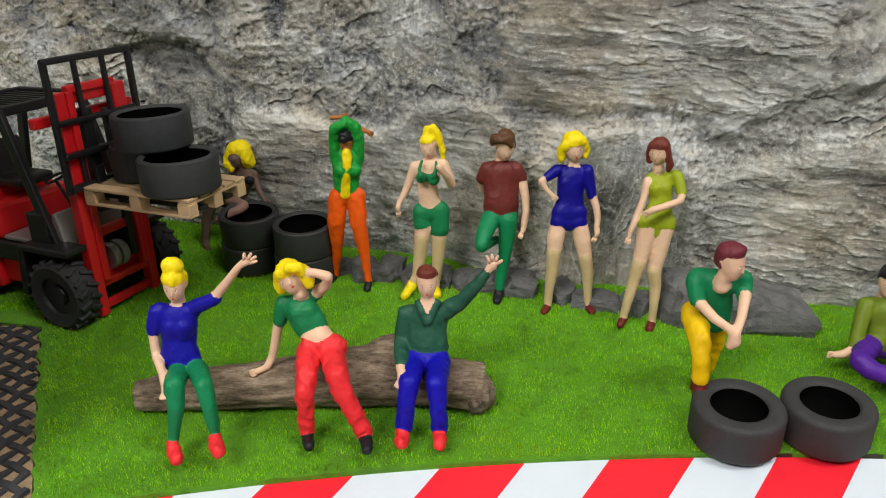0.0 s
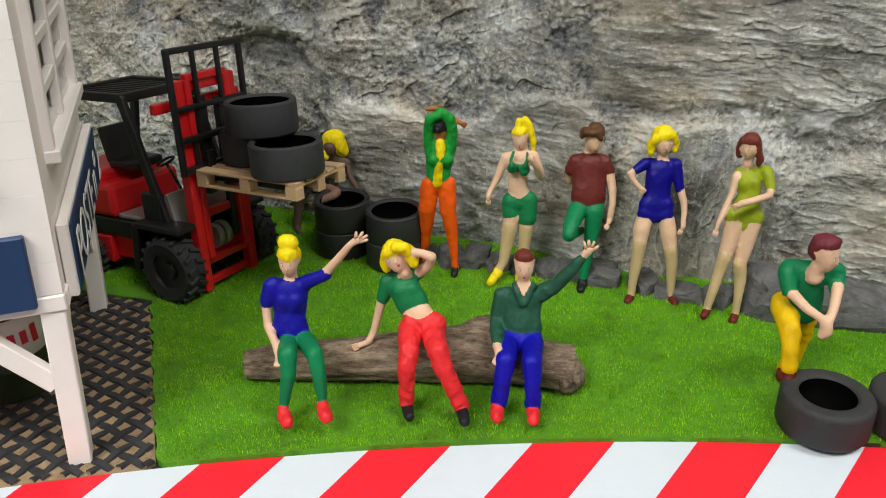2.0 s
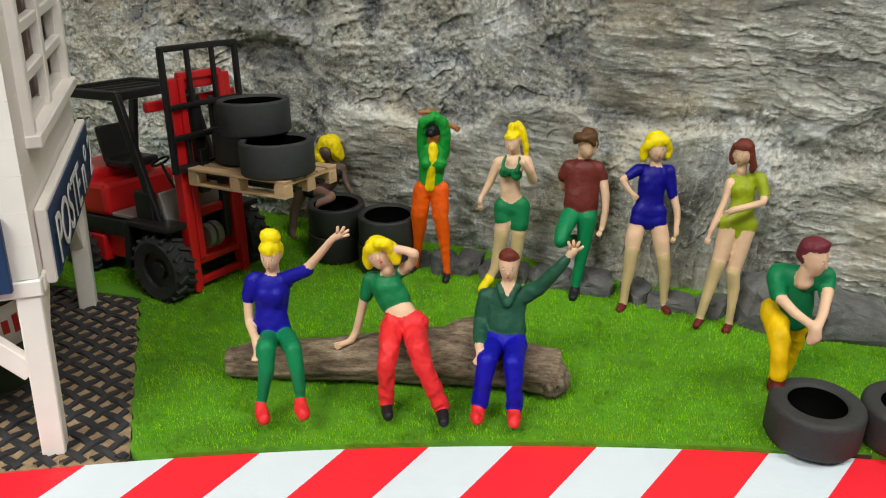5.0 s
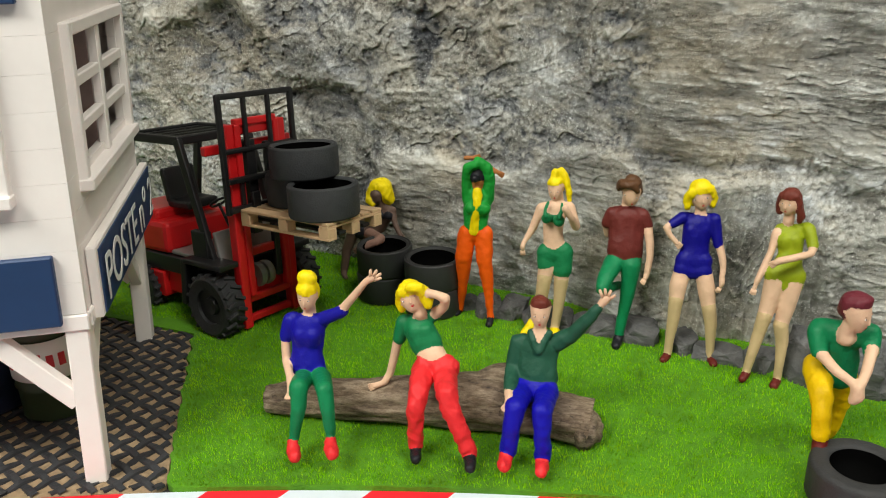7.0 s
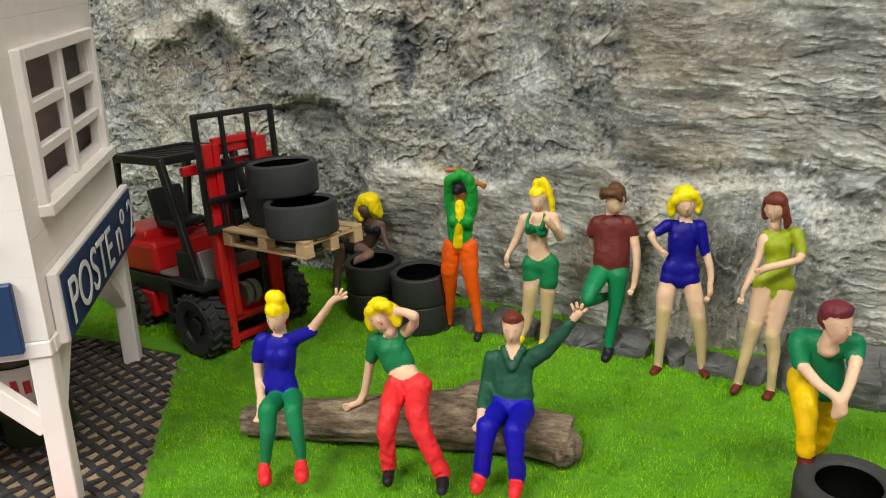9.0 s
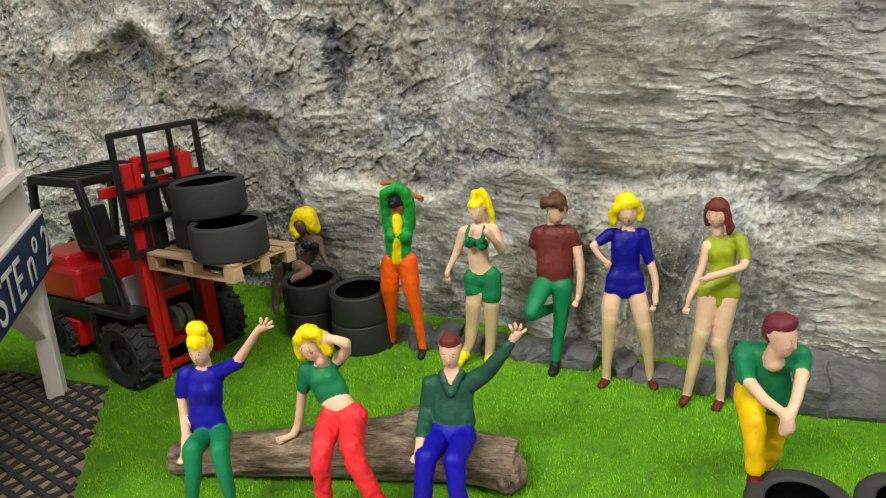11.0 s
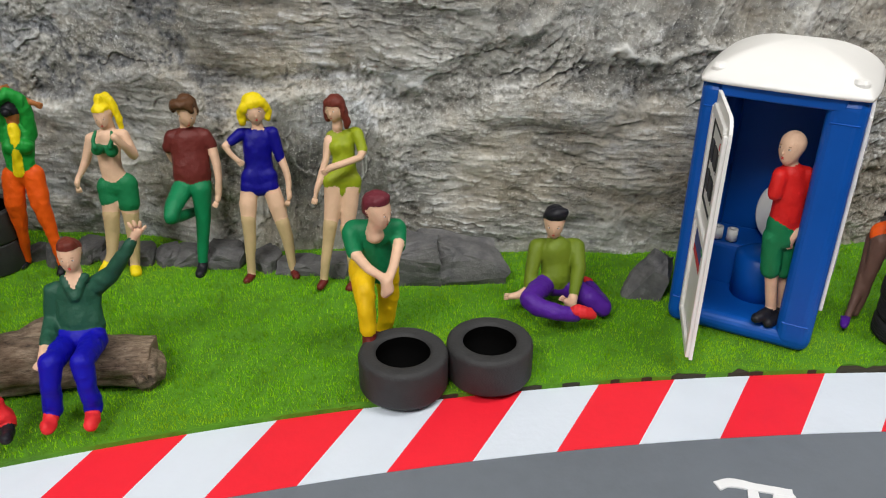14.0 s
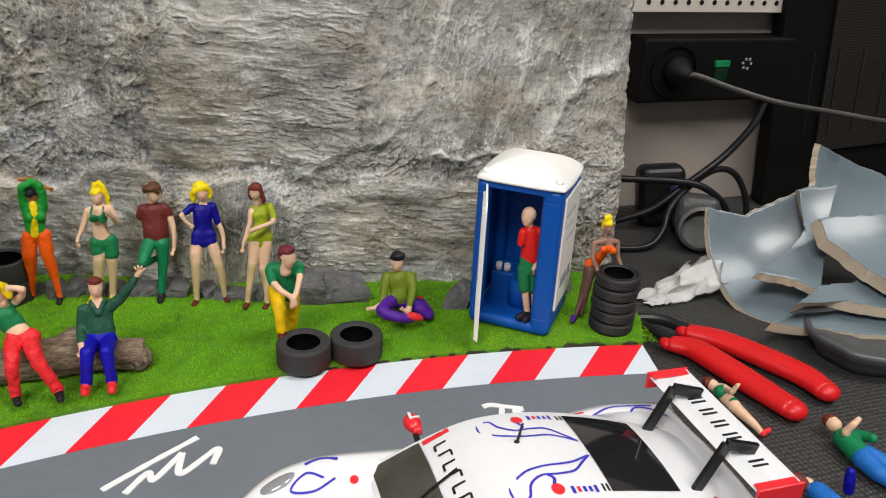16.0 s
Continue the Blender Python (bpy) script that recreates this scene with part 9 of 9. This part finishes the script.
ad = thing("power_adapter", pose(0.4560, 0.4200, BENCH + 0.0005, 0, 0, -28), "dark grey plug-in power adapter on the bench", "adapter")
bm = bmesh.new()
box(bm, (0, 0.012, 0.018), (0.036, 0.050, 0.032), pose(0, 0, 0, -16, 0, 0), 0.009, 4)
part("case", bm, mat("dark_grey_plastic", (0.045, 0.046, 0.048), 0.5, var=0.2), ad)
bm = bmesh.new()
lathe(bm, [(0, 0), (0.0175, 0), (0.0185, 0.004), (0.0175, 0.016), (0.0150, 0.018), (0.0145, 0.008), (0, 0.008)], 30, pose(0, -0.016, 0.017, 76, 0, 0))
part("plug_face", bm, mat("grey_plug_face", (0.10, 0.10, 0.098), 0.5, var=0.35), ad, "grey round plug face")
ad2 = thing("power_adapter", pose(0.4450, 0.4520, BENCH + 0.0005, -8, -6, -20), "black power adapter standing behind another on the bench", "adapter")
bm = bmesh.new()
box(bm, (0, 0, 0.027), (0.040, 0.026, 0.052), None, 0.008, 4)
part("case", bm, CABLE, ad2, smooth=False)
bm = bmesh.new()
box(bm, (0.010, -0.0132, 0.034), (0.009, 0.0006, 0.005), None, 0.0002, 1)
part("rating_mark", bm, mat("blue_mark", (0.03, 0.05, 0.16), 0.4), ad2, "small blue printed mark")

case = thing("computer_case", pose(0.5690, 0.470, BENCH, 0, -6, -8), "black computer case with a perforated front", "computer case")
bm = bmesh.new()
box(bm, (0.20, 0.012, 0.23), (0.40, 0.020, 0.46), None, 0.003)
part("shell", bm, STRIP_BLACK, case)
MESHM = bpy.data.materials.new("perforated_black_steel")
MESHM.use_nodes = True
nt = MESHM.node_tree
b = nt.nodes["Principled BSDF"]
b.inputs["Roughness"].default_value = 0.45
b.inputs["Specular IOR Level"].default_value = 0.2
tc = nt.nodes.new("ShaderNodeTexCoord")
vo = nt.nodes.new("ShaderNodeTexVoronoi")
vo.inputs["Scale"].default_value, vo.inputs["Randomness"].default_value = 420, 0.0
nt.links.new(tc.outputs["Object"], vo.inputs["Vector"])
nt.links.new(ramp(nt, vo.outputs["Distance"], [(0.30, (0.002, 0.002, 0.002)), (0.44, (0.026, 0.023, 0.021))]), b.inputs["Base Color"])
bm = bmesh.new()
box(bm, (0.215, -0.0005, 0.25), (0.34, 0.003, 0.40), None, 0.001)
part("front_grille", bm, MESHM, case, "black perforated steel grille")
for k in range(5):
    bm = bmesh.new()
    box(bm, (0.030 + 0.024 * k, -0.0024, 0.105), (0.0010, 0.0012, 0.075), None, 0.0003)
    part("vent_rib", bm, BLACK_PLASTIC, case)

# ---- woven black mat with sand in its meshes ----
SAND = mat("tan_sand", (0.36, 0.25, 0.145), 0.95, var=0.45, scale=500, bump=0.8, bscale=2500)
MATBLACK = mat("black_woven_strip", (0.028, 0.028, 0.032), 0.6, var=0.3, scale=400, bump=0.25)
yard_front = [p for p in arc(R_OUT, -0.60, -0.18, 60) if p[0] < border_x(p[1])]
yard_outline = yard_front + [(border_x(0.2335) - 0.0002, 0.2335), (border_x(0.328) - 0.0002, 0.328), (-0.2, 0.339), (-0.45, 0.345)]
bm = bmesh.new()
slab(bm, yard_outline, -0.0011, 0.0003)
yard = tagged(part("pavement", bm, SAND), "black woven mat over tan sand, under the tower", "paving", kind="structure")


def in_yard(x, y):
    return x < border_x(y) - 0.0006 and y < 0.3385 - 0.02 * min(0, x + 0.2) and math.hypot(x - CX, y - CY) > R_OUT + 0.0004 and x > -0.44


PITCH, A1 = 0.0061, math.radians(-27)
for fam, ang in ((0, A1), (1, A1 + math.pi / 2)):
    d, q = Vector((math.cos(ang), math.sin(ang), 0)), Vector((-math.sin(ang), math.cos(ang), 0))
    for k in range(-45, 46):
        base = Vector((-0.22, 0.27, 0)) + q * PITCH * k
        run = []
        for i in range(-130, 131):
            p = base + d * (PITCH * 0.25 * i)
            ok = in_yard(p.x, p.y)
            if ok:
                run.append((i, p))
            if (not ok or i == 130) and len(run) > 2:
                t = bmesh.new()
                rows = []
                for j, s in run:
                    hump = 0.0005 * math.cos(math.pi * (j / 4 + fam + k))
                    w = 0.00125 * (1 + 0.15 * noise.noise(s * 400))
                    rows.append([t.verts.new(s + q * e * w + Vector((0, 0, z + hump))) for e, z in ((1, 0.0002), (0.8, 0.0011), (-0.8, 0.0011), (-1, 0.0002))])
                for a, b in zip(rows, rows[1:]):
                    for m in range(3):
                        t.faces.new((a[m], a[m + 1], b[m + 1], b[m]))
                part("mat_strip", t, MATBLACK, yard)
            if not ok:
                run = []

# ---- flock fibres of the grass mat ----
FIBRE = bpy.data.materials.new("grass_fibre")
FIBRE.use_nodes = True
nt = FIBRE.node_tree
b = nt.nodes["Principled BSDF"]
b.inputs["Roughness"].default_value = 0.7
b.inputs["Specular IOR Level"].default_value = 0.10
ge = nt.nodes.new("ShaderNodeNewGeometry")
tc = nt.nodes.new("ShaderNodeTexCoord")
c = ramp(nt, ge.outputs["Random Per Island"], [(0.0, (0.06, 0.25, 0.003)), (0.45, (0.18, 0.50, 0.0035)), (0.8, (0.30, 0.64, 0.006)), (1.0, (0.45, 0.66, 0.03))])
big = noise_node(nt, tc, 38, 4)
c = mix(nt, ramp(nt, big, [(0.35, (0.0, 0.0, 0.0)), (0.7, (0.7, 0.7, 0.7))]), c, (0.235, 0.54, 0.004))
dry = noise_node(nt, tc, 75, 5, None, 0.7)
c = mix(nt, ramp(nt, dry, [(0.50, (0.0, 0.0, 0.0)), (0.64, (0.9, 0.9, 0.9))]), c, (0.085, 0.20, 0.006))
worn = noise_node(nt, tc, 22, 5, None, 0.65)
c = mix(nt, ramp(nt, worn, [(0.52, (0.0, 0.0, 0.0)), (0.66, (0.75, 0.75, 0.75))]), c, (0.36, 0.58, 0.012))
nt.links.new(c, b.inputs["Base Color"])
rng = np.random.RandomState(7)
N = 300000
px = rng.uniform(-0.24, 0.306, N)
py = rng.uniform(0.228, 0.43, N)
wall_y = np.interp(px, ROCK_X, ROCK_Y) + 0.004
bx = border_x(py) + 0.0012 + 0.0085 * rng.uniform(0, 1, N) ** 2.5 * fbm(px * 120, py * 120, 3, 23) + 0.0042 * (fbm(py * 260, py * 0 + 1.0, 4, 19) - 0.5)
seam_s = np.arctan2(px - CX, py - CY)
edge_r = R_OUT + 0.0005 + np.clip(4.5 * fbm(seam_s * 150, seam_s * 0 + 2.0, 3, 15) - 2.6, 0, 1) * np.where(seam_s > 0.06, 0.0028, 0.0009)
keep = (py < wall_y) & (np.hypot(px - CX, py - CY) > edge_r) & ((px > bx) | (py > 0.3395)) & (px < 0.302 + 0.12 * (py - 0.262))
px, py = px[keep], py[keep]
n = len(px)
hgt = rng.uniform(0.0008, 0.0019, n) * (0.55 + 0.95 * fbm(px * 170, py * 170, 3, 9))
ang = rng.uniform(0, 2 * math.pi, n)
lean = rng.uniform(0.1, 1.0, n) * 0.0011
la = rng.uniform(0, 2 * math.pi, n)
wd = rng.uniform(0.00013, 0.00024, n)
v = np.zeros((n, 3, 3))
v[:, 0] = np.stack([px + wd * np.cos(ang), py + wd * np.sin(ang), np.full(n, 0.0012)], -1)
v[:, 1] = np.stack([px - wd * np.cos(ang), py - wd * np.sin(ang), np.full(n, 0.0012)], -1)
v[:, 2] = np.stack([px + lean * np.cos(la), py + lean * np.sin(la), 0.0012 + hgt], -1)
me = bpy.data.meshes.new("grass_fibres")
me.vertices.add(3 * n)
me.vertices.foreach_set("co", v.ravel())
me.loops.add(3 * n)
me.loops.foreach_set("vertex_index", np.arange(3 * n, dtype=np.int32))
me.polygons.add(n)
me.polygons.foreach_set("loop_start", np.arange(0, 3 * n, 3, dtype=np.int32))
me.update(calc_edges=True)
me.materials.append(FIBRE)
tagged(new("grass_fibres", me), "short bright green flock fibres of the grass mat", "grass", kind="stuff")
